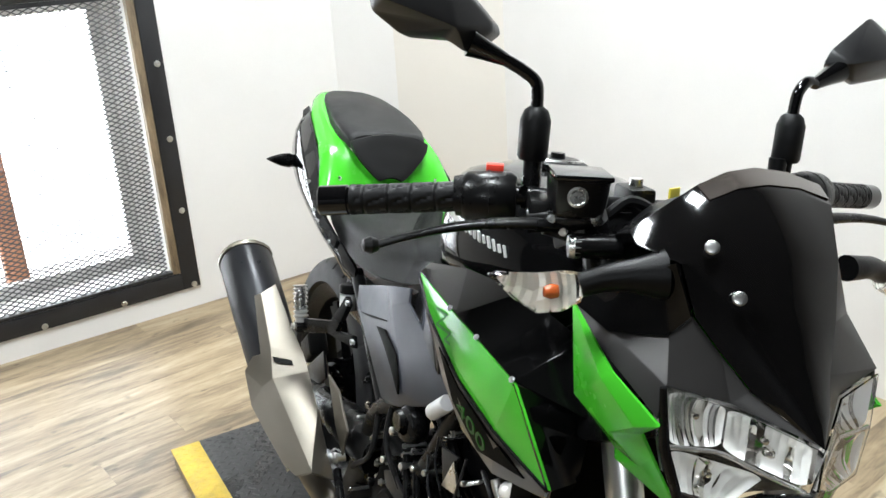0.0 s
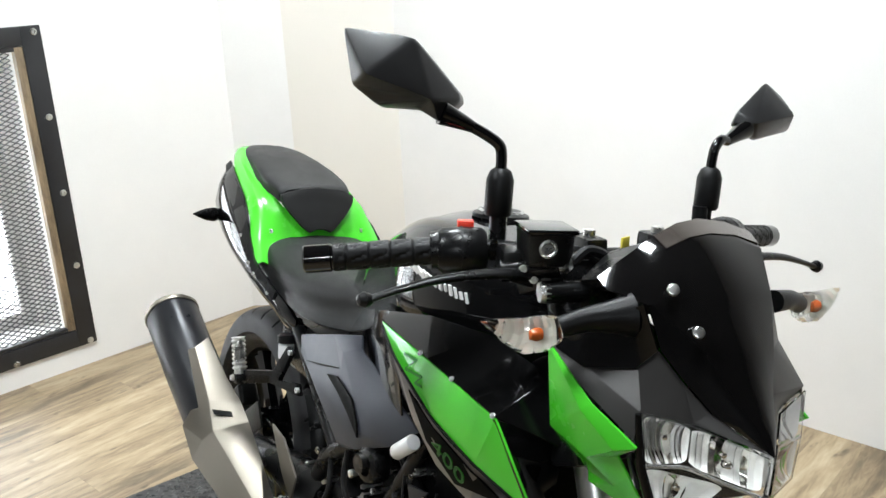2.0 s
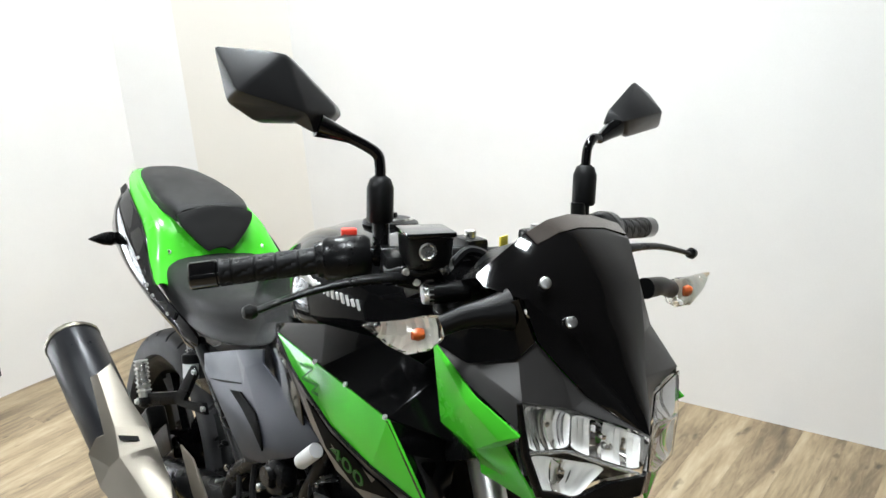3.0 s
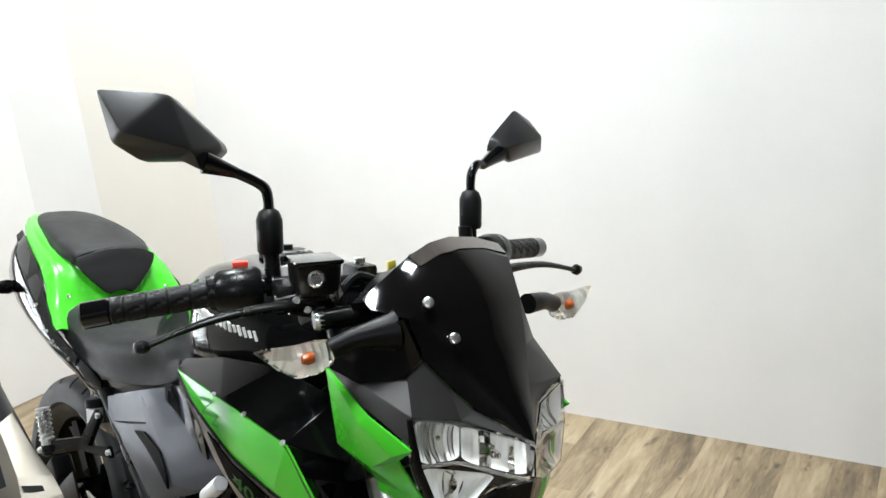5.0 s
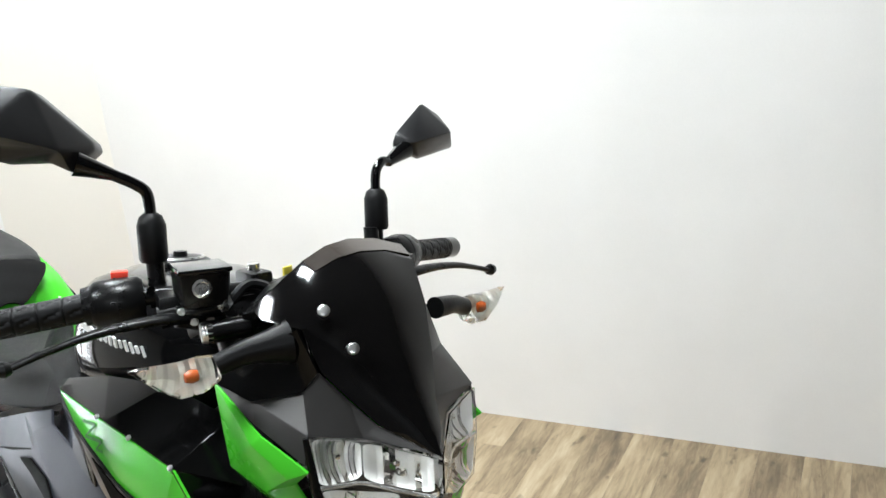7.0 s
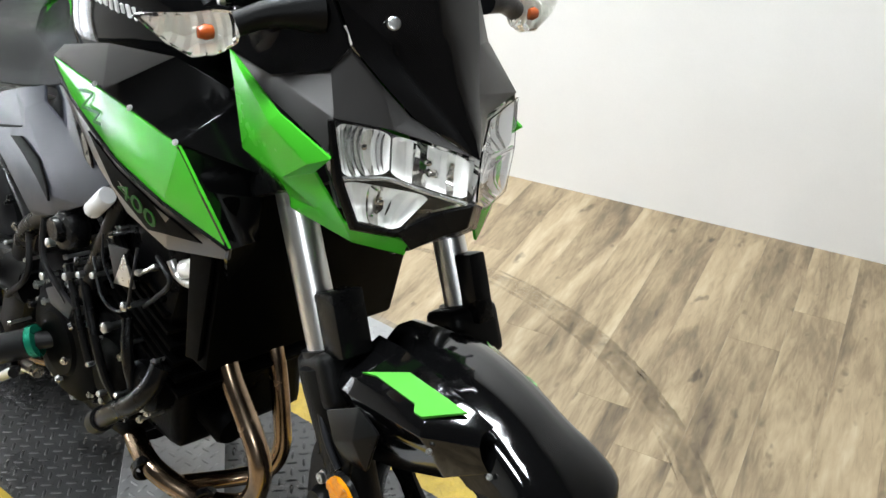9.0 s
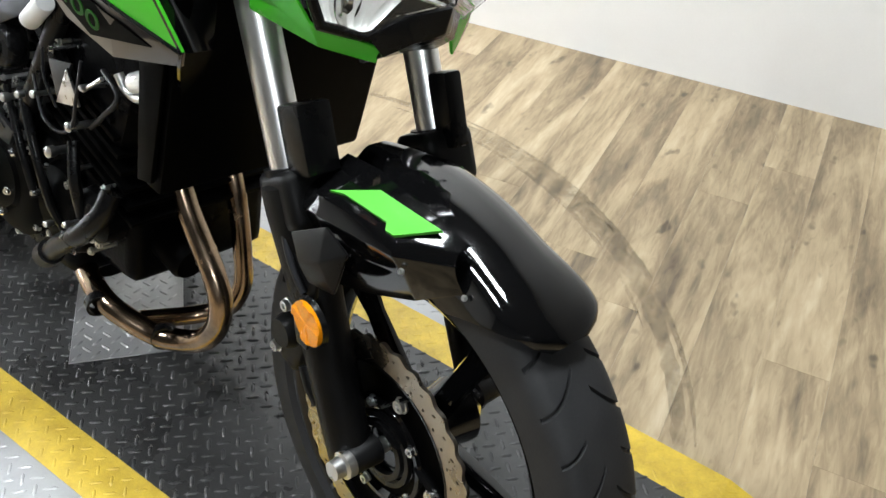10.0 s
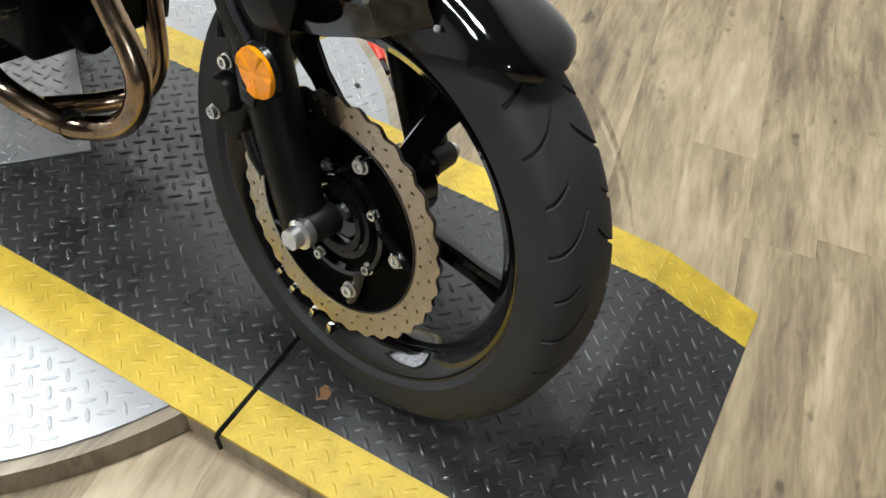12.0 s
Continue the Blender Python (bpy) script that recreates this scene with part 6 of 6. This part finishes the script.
for y, z, r in ((0.477, 0.503, 0.0065), (0.531, 0.448, 0.0075), (0.551, 0.334, 0.0045), (0.501, 0.357, 0.0045), (0.580, 0.368, 0.004), (0.641, 0.481, 0.006), (0.715, 0.4525, 0.006), (0.443, 0.565, 0.004), (0.600, 0.50, 0.005), (0.56, 0.515, 0.005), (0.69, 0.515, 0.007)):
    bpart("fitting", lathe([(0.04, r * 0.7), (0.004, r * 0.7), (0.003, r), (-0.006, r), (-0.0075, r * 0.7), (-0.0075, 0.0)], (-0.166, y, z), (1, 0.15, -0.1), 12), ALLOY, eng, "bare alloy union")
bpart("clip_rod", tube([(-0.165, 0.449, 0.559), (-0.165, 0.408, 0.587)], 0.0028, 8), ALLOY, eng, "short bright rod")
bpart("dark_plate", sheet([(-0.158, 0.487, 0.577), (-0.158, 0.540, 0.566), (-0.160, 0.520, 0.520)], [(0, 1, 2)], 0.004, 0.001), MUFFLER, eng, "dark grey sheet bracket")
bpart("shift_plate", sheet([(-0.163, 0.724, 0.428), (-0.165, 0.682, 0.449), (-0.163, 0.638, 0.432), (-0.162, 0.655, 0.405), (-0.163, 0.712, 0.408)], [(0, 1, 4), (1, 2, 3, 4)], 0.006, 0.0018), MUFFLER, eng, "dark grey cast bracket")
bpart("throttle_cap", tube([(-0.160, 0.576, 0.602), (-0.160, 0.574, 0.6035), (-0.162, 0.532, 0.6365), (-0.162, 0.530, 0.638)], [0.0110, 0.0125, 0.0125, 0.0110], 18), WHITE, eng, "pale protective cap")
bpart("bright_bracket", sheet([(-0.163, 0.490, 0.572), (-0.163, 0.518, 0.519), (-0.163, 0.466, 0.531)], [(0, 1, 2)], 0.004, 0.001), ALLOY, eng)
bpart("plug_cover", join(lathe([(0.0, 0.035), (-0.02, 0.033), (-0.028, 0.02), (-0.03, 0.0)], (-0.14, 0.655, 0.55), (1, 0, 0), 24), lathe([(0, 0.018), (-0.012, 0.016), (-0.012, 0.0)], (-0.168, 0.655, 0.55), (1, 0, 0), 18)), SATIN, eng)
holder = bpart("fog_bracket", tube(smooth_line([(-0.152, 0.396, 0.596), (-0.150, 0.384, 0.580), (-0.148, 0.358, 0.578), (-0.146, 0.325, 0.600)], 5), 0.0055, 10), ALLOY, None, "bright bracket under the shroud")
bpart("bulb_holder", lathe([(-0.026, 0.006), (-0.018, 0.012), (0.012, 0.013), (0.022, 0.008), (0.024, 0.0)], (-0.146, 0.355, 0.600), (0.1, -0.9, 0.4), 16), REFLECT, holder, "clear bulb holder")
bpart("red_plug", lathe([(0.0, 0.0), (0.0, 0.006), (0.010, 0.006), (0.010, 0.0)], (-0.146, 0.325, 0.612), (0.1, -0.9, 0.4), 10), RED, holder)
# studs scattered at random, added for the engine's many small glints
for k in range(44):
    y, z = 0.44 + 0.48 * rng.random(), 0.27 + 0.34 * rng.random()
    x = -0.138 - 0.012 * rng.random() - (0.02 if (y - 0.70) ** 2 + (z - 0.34) ** 2 < 0.008 else 0)
    bpart("glint_stud", join(tube([(x + 0.035, y, z), (x, y, z)], 0.0032, 8), bolt((x, y, z), (-1, rng.uniform(-0.4, 0.4), rng.uniform(-0.3, 0.3)), 0.0030 + 0.0030 * rng.random(), 0.005)), rng.choice((ALLOY, ALLOY, CHROME, SATIN)), eng)
# ---- turntable, rubber mat and floor ----
MA = radians(6.2)
MD = Vector((-math.sin(MA), math.cos(MA), 0))       # along the mat, to the bike's rear
MP = Vector((math.cos(MA), math.sin(MA), 0))        # across it
DISC_C, DISC_R = Vector((0.013, 0.707, 0)), 0.607
U0, U1, V0, V1 = -0.172, 0.432, -0.455, 1.735       # mat edges; the mat's nose ramps down from V_FOLD
V_SEAM, V_FOLD = 0.078, -0.298
YEL = 0.074


def mat_pt(u, v, z=0.0):
    return MP * u + MD * v + Vector((0, 0, z))


def mat_z(v):
    return 0.0 if v > V_FOLD else (V_FOLD - v) / (V_FOLD - V0) * (LOW + 0.003)


def tread_bars(spots, length, width, height, lay, zof):
    """Raised lozenge bars; lay maps a plan spot to the world."""
    verts, faces = [], []
    for u, v, ang in spots:
        ca, sa = math.cos(ang), math.sin(ang)
        n = len(verts)
        for lx, ly, h in ((-length / 2, 0, 0), (-length / 4, -width / 2, 0), (length / 4, -width / 2, 0), (length / 2, 0, 0), (length / 4, width / 2, 0), (-length / 4, width / 2, 0), (-length / 3.4, 0, 1), (length / 3.4, 0, 1)):
            a, b = u + lx * ca - ly * sa, v + lx * sa + ly * ca
            verts.append(tuple(lay(a, b, zof(b) + (height if h else -0.0006))))
        faces += [tuple(n + i for i in f) for f in ((0, 1, 6), (1, 2, 7, 6), (2, 3, 7), (3, 4, 7), (4, 5, 6, 7), (5, 0, 6))]
    me = bpy.data.meshes.new("tread")
    me.from_pydata(verts, [], faces)
    for p in me.polygons:
        p.use_smooth = True
    return me


def tread_spots(u0, u1, v0, v1, pitch, keep=None):
    """Rows of bars, each centred between four that lie the other way."""
    out = []
    for half, ang in ((0.25, radians(45)), (0.75, radians(-45))):
        for i in range(int((u1 - u0) / pitch) + 1):
            for j in range(int((v1 - v0) / pitch) + 1):
                u, v = u0 + (i + half) * pitch, v0 + (j + half) * pitch
                if u < u1 - pitch * 0.2 and v < v1 - pitch * 0.2 and (keep is None or keep(u, v)):
                    out.append((u, v, ang))
    return out


def strip(u0, u1, vs, depth, name, material, parent, label, bevel=0.0):
    """A band of the mat that follows its fold."""
    bm = bmesh.new()
    rows = [[bm.verts.new(mat_pt(u, v, mat_z(v) - d)) for u, d in ((u0, 0), (u1, 0), (u1, depth), (u0, depth))] for v in vs]
    for a, b in zip(rows, rows[1:]):
        for k in range(4):
            bm.faces.new((a[k], a[(k + 1) % 4], b[(k + 1) % 4], b[k]))
    bm.faces.new(rows[0][::-1])
    bm.faces.new(rows[-1])
    return part(name, bm, material, parent, label, 0)


def tread_part(name, spots, length, width, height, lay, zof, material, parent):
    ob = new(name, tread_bars(spots, length, width, height, lay, zof))
    ob.data.materials.append(material)
    ob.parent = parent
    return tagged(ob, kind="stuff")


mat = empty("rubber_mat", "black diamond-tread rubber mat with yellow safety borders", "mat", kind="")
for tag, va, vb in (("nose", V0, V_SEAM - 0.0035), ("bed", V_SEAM + 0.0035, V1)):
    cuts = [va, V_FOLD, vb] if tag == "nose" else [va, vb]
    strip(U0 + YEL, U1 - YEL, cuts, 0.006, "black_field", MAT_BLACK, mat, "black diamond-tread rubber")
    strip(U0, U0 + YEL, cuts, 0.006, "yellow_border", MAT_YELLOW, mat, "worn yellow safety border")
    strip(U1 - YEL, U1, cuts, 0.006, "yellow_border", MAT_YELLOW, mat, "worn yellow safety border")
    sp = tread_spots(U0 + YEL, U1 - YEL, va, vb, 0.0305)
    tread_part("black_tread", sp, 0.0245, 0.0068, 0.0030, mat_pt, mat_z, MAT_BLACK, mat)
    for a, b in ((U0, U0 + YEL), (U1 - YEL, U1)):
        tread_part("yellow_tread", tread_spots(a + 0.004, b - 0.002, va, vb, 0.0305), 0.0225, 0.0062, 0.0017, mat_pt, mat_z, MAT_YELLOW, mat)
strip(U0, U1, [V_SEAM - 0.004, V_SEAM + 0.004], 0.004, "seam", SATIN, mat, "black joint between the two mats").location.z = -0.003
part("seam_hook", tube(smooth_line([mat_pt(U0 + 0.03, V_SEAM, -0.002), mat_pt(U0 - 0.002, V_SEAM, -0.001), mat_pt(U0 - 0.005, V_SEAM - 0.002, -0.008), mat_pt(U0 - 0.006, V_SEAM - 0.006, -0.022)], 4), 0.0032, 8), SATIN, mat, "end of the joint strip, bent over the edge")
part("stain", slab([mat_pt(-0.058 + 0.012 * math.cos(a) * (1 + 0.3 * math.sin(3 * a)), 0.002 + 0.009 * math.sin(a), 0.0004) for a in (2 * math.pi * k / 9 for k in range(9))], 0.0004), surface("rust_spot", (0.30, 0.15, 0.07), 0.7, vary=0.2, scale=60), mat, "small rust-brown spot")

table = empty("turntable", "low round display turntable with diamond plate decks and wood-look rim", "turntable")
ringp = lathe([(LOW, DISC_R + 0.018), (-0.004, DISC_R + 0.018), (-0.0065, DISC_R - 0.004), (-0.03, DISC_R - 0.004), (-0.03, 0.0), (LOW, 0.0)], DISC_C, (0, 0, 1), 96)
part("base", ringp, RIM_WOOD, table, "wood-look rim band")


def deck(side):
    """A silver deck on one side of the mat, bounded by the round rim."""
    c_u, c_v = DISC_C.dot(MP), DISC_C.dot(MD)
    edge = U0 if side < 0 else U1
    h = edge - c_u
    half = math.sqrt(max(0.0, DISC_R ** 2 - h * h))
    a0 = math.atan2(half, h)
    pts = []
    for k in range(33):
        a = a0 - 2 * a0 * k / 32 if side > 0 else a0 + (2 * math.pi - 2 * a0) * k / 32
        pts.append(mat_pt(c_u + DISC_R * math.cos(a), c_v + DISC_R * math.sin(a), -0.0055))
    bm = bmesh.new()
    f = bm.faces.new([bm.verts.new(p) for p in pts])
    bm.normal_update()
    bmesh.ops.solidify(bm, geom=[f], thickness=-0.006 if f.normal.z < 0 else 0.006)
    top = max(v.co.z for v in bm.verts)
    bmesh.ops.translate(bm, verts=bm.verts, vec=(0, 0, -0.002 - top))
    part("deck_plate", bm, TREAD, table, "silver aluminium diamond plate", 0)
    u0, u1 = (c_u - DISC_R, U0) if side < 0 else (U1, c_u + DISC_R)
    sp = tread_spots(u0, u1, c_v - DISC_R, c_v + DISC_R, 0.0305, lambda u, v: math.hypot(u - c_u, v - c_v) < DISC_R - 0.014 and (u < U0 - 0.012 if side < 0 else u > U1 + 0.012))
    tread_part("deck_tread", sp, 0.0250, 0.0066, 0.0026, mat_pt, lambda v: -0.002, TREAD, table)
    for u, v in ((c_u + side * 0.40, c_v - 0.40), (c_u + side * 0.52, c_v + 0.2)):
        if math.hypot(u - c_u, v - c_v) < DISC_R:
            part("screw", bolt(mat_pt(u, v, -0.001), (0, 0, 1), 0.0045, 0.003), STEEL_BLACK, table)


deck(-1)
deck(1)
# support under the mat's nose and its rear ramp
bm = bmesh.new()
prof = [(V0, LOW), (V0, LOW + 0.0005), (V_FOLD, -0.0065), (V_SEAM + 0.3, -0.0065), (V_SEAM + 0.3, LOW)]
a = [bm.verts.new(mat_pt(U0 + 0.004, v, z)) for v, z in prof]
b = [bm.verts.new(mat_pt(U1 - 0.004, v, z)) for v, z in prof]
bm.faces.new(a[::-1])
bm.faces.new(b)
for k in range(5):
    bm.faces.new((a[k], a[(k + 1) % 5], b[(k + 1) % 5], b[k]))
thing("ramp_board", bm, RIM_WOOD, "wood-look board that carries the mat's nose", "ramp", smooth=0)
thing("rear_board", moved(box(U0 + 0.004, U1 - 0.004, 1.05, V1 - 0.004, LOW, -0.0065), Matrix.Rotation(MA, 4, "Z")), RIM_WOOD, "wood-look board under the rear of the mat", "ramp", smooth=0)

plate = empty("steel_plate", "loose silver diamond plate lying on the mat", "plate")
PA = math.atan2(0.553 - 0.657, 0.050 + 0.099)
PM = Matrix.Translation((-0.099, 0.657, 0.0)) @ Matrix.Rotation(PA, 4, "Z")
part("sheet", moved(box(0, 0.183, 0, 0.30, 0.0016, 0.0046, 0.0008, 1), PM), TREAD, plate)
tread_part("plate_tread", tread_spots(0.004, 0.179, 0.004, 0.296, 0.0305), 0.0240, 0.0062, 0.0026, lambda u, v, z: PM @ Vector((u, v, z)), lambda v: 0.0046, TREAD, plate)
handle = empty("turntable_lever", "red-handled steel locking lever beside the turntable", "lever")
part("rod", tube([(0.555, 0.362, LOW + 0.012), (0.575, 0.392, LOW + 0.014)], 0.006, 10), STEEL_BLACK, handle)
part("foot", box(0.505, 0.575, 0.330, 0.352, LOW, LOW + 0.012, 0.002), STEEL_BLACK, handle)
part("grip", tube([(0.572, 0.388, LOW + 0.014), (0.580, 0.400, LOW + 0.014), (0.612, 0.440, LOW + 0.015), (0.622, 0.452, LOW + 0.014)], [0.009, 0.0125, 0.0135, 0.008], 14), RED, handle, "red plastic grip")

# ---- window ----
win = empty("window_1", "window behind a black steel and expanded-mesh security guard", "window", kind="structure")


def wall_box(s0, s1, z0, z1, o0, o1, bevel=0.0):
    bm = box(s0, s1, -o1, -o0, z0, z1, bevel)
    return moved(bm, Matrix.Translation(W0) @ Matrix.Rotation(AL - math.pi / 2, 4, "Z"))


FR = [(0.447, 0.512, 0.034, 1.160), (-0.872, -0.807, 0.034, 1.160), (-0.807, 0.447, 0.034, 0.098), (-0.807, 0.447, 1.098, 1.160)]
for s0, s1, z0, z1 in FR:
    part("window_frame", wall_box(s0, s1, z0, z1, 0.001, 0.012, 0.003), STEEL_BLACK, win, "black steel guard frame")
for s0, s1, z0, z1 in ((0.418, 0.446, 0.10, 1.096), (-0.806, -0.780, 0.10, 1.096)):
    part("window_trim", wall_box(s0, s1, z0, z1, -0.02, 0.010, 0.003), WOOD_OLD, win, "worn brown wooden liner")
for s0, s1, z0, z1 in ((-0.806, 0.446, 0.099, 0.112), (-0.806, 0.446, 1.082, 1.097)):
    part("window_trim", wall_box(s0, s1, z0, z1, -0.02, 0.008, 0.003), STEEL_BLACK, win)
for z in (0.046, 0.334, 0.599, 0.861, 1.14):
    for s in (0.488, -0.848):
        part("bolt", bolt(wall_pt(s, z, 0.012), -NL, 0.009, 0.007), BOLT, win)
for s in (-0.58, -0.313, -0.045, 0.226):
    for z in (0.046, 1.14):
        part("bolt", bolt(wall_pt(s, z, 0.012), -NL, 0.009, 0.007), BOLT, win)


def mesh_screen(s0, s1, z0, z1, out, dw, dh, thickness):
    """Expanded metal: crossing zigzag strands."""
    bm = bmesh.new()
    cols, rws = int((s1 - s0) / dw), int((z1 - z0) / dh)
    hw = thickness / 2
    for i in range(cols):
        for j in range(rws):
            for a, b in (((0, 0.5), (0.5, 1)), ((0.5, 1), (1, 0.5)), ((0, 0.5), (0.5, 0)), ((0.5, 0), (1, 0.5))):
                p = [wall_pt(s0 + (i + q[0]) * dw, z0 + (j + q[1]) * dh, out) for q in (a, b)]
                up = Vector((0, 0, hw))
                d = NL * 0.0016
                vs = [bm.verts.new(v) for v in (p[0] - up, p[1] - up, p[1] + up + d, p[0] + up + d)]
                bm.faces.new(vs)
    return bm


ms = new("mesh_screen", mesh_of("mesh_screen", mesh_screen(-0.77, 0.41, 0.108, 1.088, 0.004, 0.0335, 0.0165, 0.0042), MESH_STEEL, 0))
ms.parent = win
tagged(ms, "dark expanded-metal screen", kind="stuff")
part("window_sill", wall_box(-0.80, 0.435, 0.095, 0.102, -0.235, -0.002), WALL, win, "white window sill")
part("jamb", wall_box(0.385, 0.434, 0.102, 1.098, -0.236, -0.17, 0.002), WALL, win, "white window jamb")
part("sash", join(wall_box(-0.80, 0.385, 0.102, 0.15, -0.22, -0.18, 0.003), wall_box(-0.80, 0.385, 1.05, 1.098, -0.22, -0.18, 0.003), wall_box(0.34, 0.385, 0.15, 1.05, -0.22, -0.18, 0.003)), SASH, win, "grey window sash")
pane = part("pane", wall_box(-0.80, 0.34, 0.15, 1.05, -0.203, -0.198), CLEAR, win, "clear window glass")
pane.visible_shadow = False
# outside: bright daylight over pale paving, and a brown post
OUT = glow("overcast_daylight", (0.93, 0.97, 1.0), 6.5)
thing("backdrop", wall_box(-3.2, 3.0, LOW, 3.2, -1.52, -1.5), OUT, "plain bright daylight outside the window", "backdrop", "structure", smooth=0)
thing("ground_outside", wall_box(-3.2, 3.0, LOW - 0.05, LOW, -1.5, -0.25), WALL, "pale paving outside the window", "ground", "structure", smooth=0)
thing("post_outside", wall_box(-0.085, -0.010, LOW, 0.95, -0.33, -0.26, 0.006), surface("brick_red_post", (0.34, 0.15, 0.08), 0.7, vary=0.2), "brick-red post outside the window", "post", smooth=0)

# ---- wooden floor, piece by piece ----
bm = bmesh.new()
foot = [FAR_W - DL * 0.1, wall_pt(S_C) + NL * 0.2, Vector((*CORNER_A, 0)) + Vector((0.15, 0.2, 0)), Vector((*CORNER_B, 0)) + Vector((0.2, 0.1, 0)), END_R + NR * 0.1, BACK_W - DL * 0.1]
bm.faces.new([bm.verts.new((p.x, p.y, LOW - 0.006)) for p in foot])
r = bmesh.ops.extrude_face_region(bm, geom=bm.faces[:])
bmesh.ops.translate(bm, verts=[v for v in r["geom"] if isinstance(v, bmesh.types.BMVert)], vec=(0, 0, -0.1))
floor = thing("floor", bm, surface("subfloor", (0.05, 0.04, 0.03), 0.8, vary=0.2), "wood-look vinyl plank floor", "floor", "structure", smooth=0)
PW, PL = 0.118, 1.22
PLANKS = []
for k in range(3):
    bm = box(0, PL - 0.0002, 0, PW - 0.0002, -0.006, 0.0, 0.00025, 1)
    me = mesh_of("plank", bm, WOOD_FLOOR, 0)
    PLANKS.append(me)
FA = radians(15.7)
FM = Matrix.Translation(W0 + DL * 0.3 + Vector((0, 0, LOW))) @ Matrix.Rotation(FA, 4, "Z")
rest_v, rest_f = [], []
rng = random.Random(4)
AXIS = Vector((math.cos(FA), math.sin(FA), 0))
for r in range(-94, 4):
    shift = rng.random() * PL
    t = r * PW
    line = FM @ Vector((0, t + PW / 2, 0))
    s_west = (FAR_L - 0.05 - (line - W0).dot(DL)) / AXIS.dot(DL)
    s_east = (1.7172 + 0.05 - line.dot(NR)) / AXIS.dot(NR)
    for c in range(-9, 6):
        s0, s1 = max(c * PL + shift, s_west), min((c + 1) * PL + shift, s_east)
        if s1 - s0 < 0.02:
            continue
        mid = FM @ Vector(((s0 + s1) / 2, t + PW / 2, 0))
        if -1.8 < mid.x < 2.6 and -0.9 < mid.y < 3.2:
            ob = new("plank", PLANKS[0] if s1 - s0 > PL - 0.001 else mesh_of("plank", box(0, s1 - s0 - 0.0002, 0, PW - 0.0002, -0.006, 0.0, 0.00025, 1), WOOD_FLOOR, 0))
            ob.parent = floor
            ob.matrix_world = FM @ Matrix.Translation((s0, t, 0))
        else:
            n = len(rest_v)
            rest_v += [tuple(FM @ Vector(q)) for q in ((s0, t, 0), (s1 - 0.0015, t, 0), (s1 - 0.0015, t + PW - 0.0015, 0), (s0, t + PW - 0.0015, 0))]
            rest_f.append((n, n + 1, n + 2, n + 3))
me = bpy.data.meshes.new("far_planks")
me.from_pydata(rest_v, [], rest_f)
me.materials.append(WOOD_FLOOR)
fp = new("far_planks", me)
fp.parent = floor
tagged(fp, kind="stuff")
# dark arc worn into the floor round the turntable, faint and uneven
def scuff_mat(name):
    m, n, l, b = node_mat(name)
    b.inputs["Base Color"].default_value = (0.055, 0.042, 0.028, 1)
    b.inputs["Roughness"].default_value = 0.5
    t = noise_tex(n, l, 14.0, 6.0, 0.7)
    r = n.new("ShaderNodeMapRange")
    r.inputs["From Min"].default_value, r.inputs["From Max"].default_value = 0.36, 0.66
    r.inputs["To Max"].default_value = 0.40
    l.new(t.outputs[0], r.inputs[0])
    l.new(r.outputs[0], b.inputs["Alpha"])
    return m


SCUFF = scuff_mat("worn_scuff")
rng = random.Random(8)
for a0, a1, r0, wide in ((-66, 20, 0.985, 0.040), (-60, 6, 1.012, 0.014), (-44, 14, 0.955, 0.012)):
    rows = []
    for k in range(70):
        a = radians(a0 + (a1 - a0) * k / 69)
        taper = math.sin(math.pi * (k + 0.4) / 70) ** 0.4
        w = wide * taper * (0.75 + 0.5 * rng.random())
        rows.append([DISC_C + Vector(((r0 + d) * math.cos(a), (r0 + d) * math.sin(a), LOW + 0.0006)) for d in (-w / 2, 0.0, w / 2)])
    thing("floor_scuff", skin(rows), SCUFF, "dark curved scuff worn into the plank floor", "scuff mark", "structure", smooth=0)
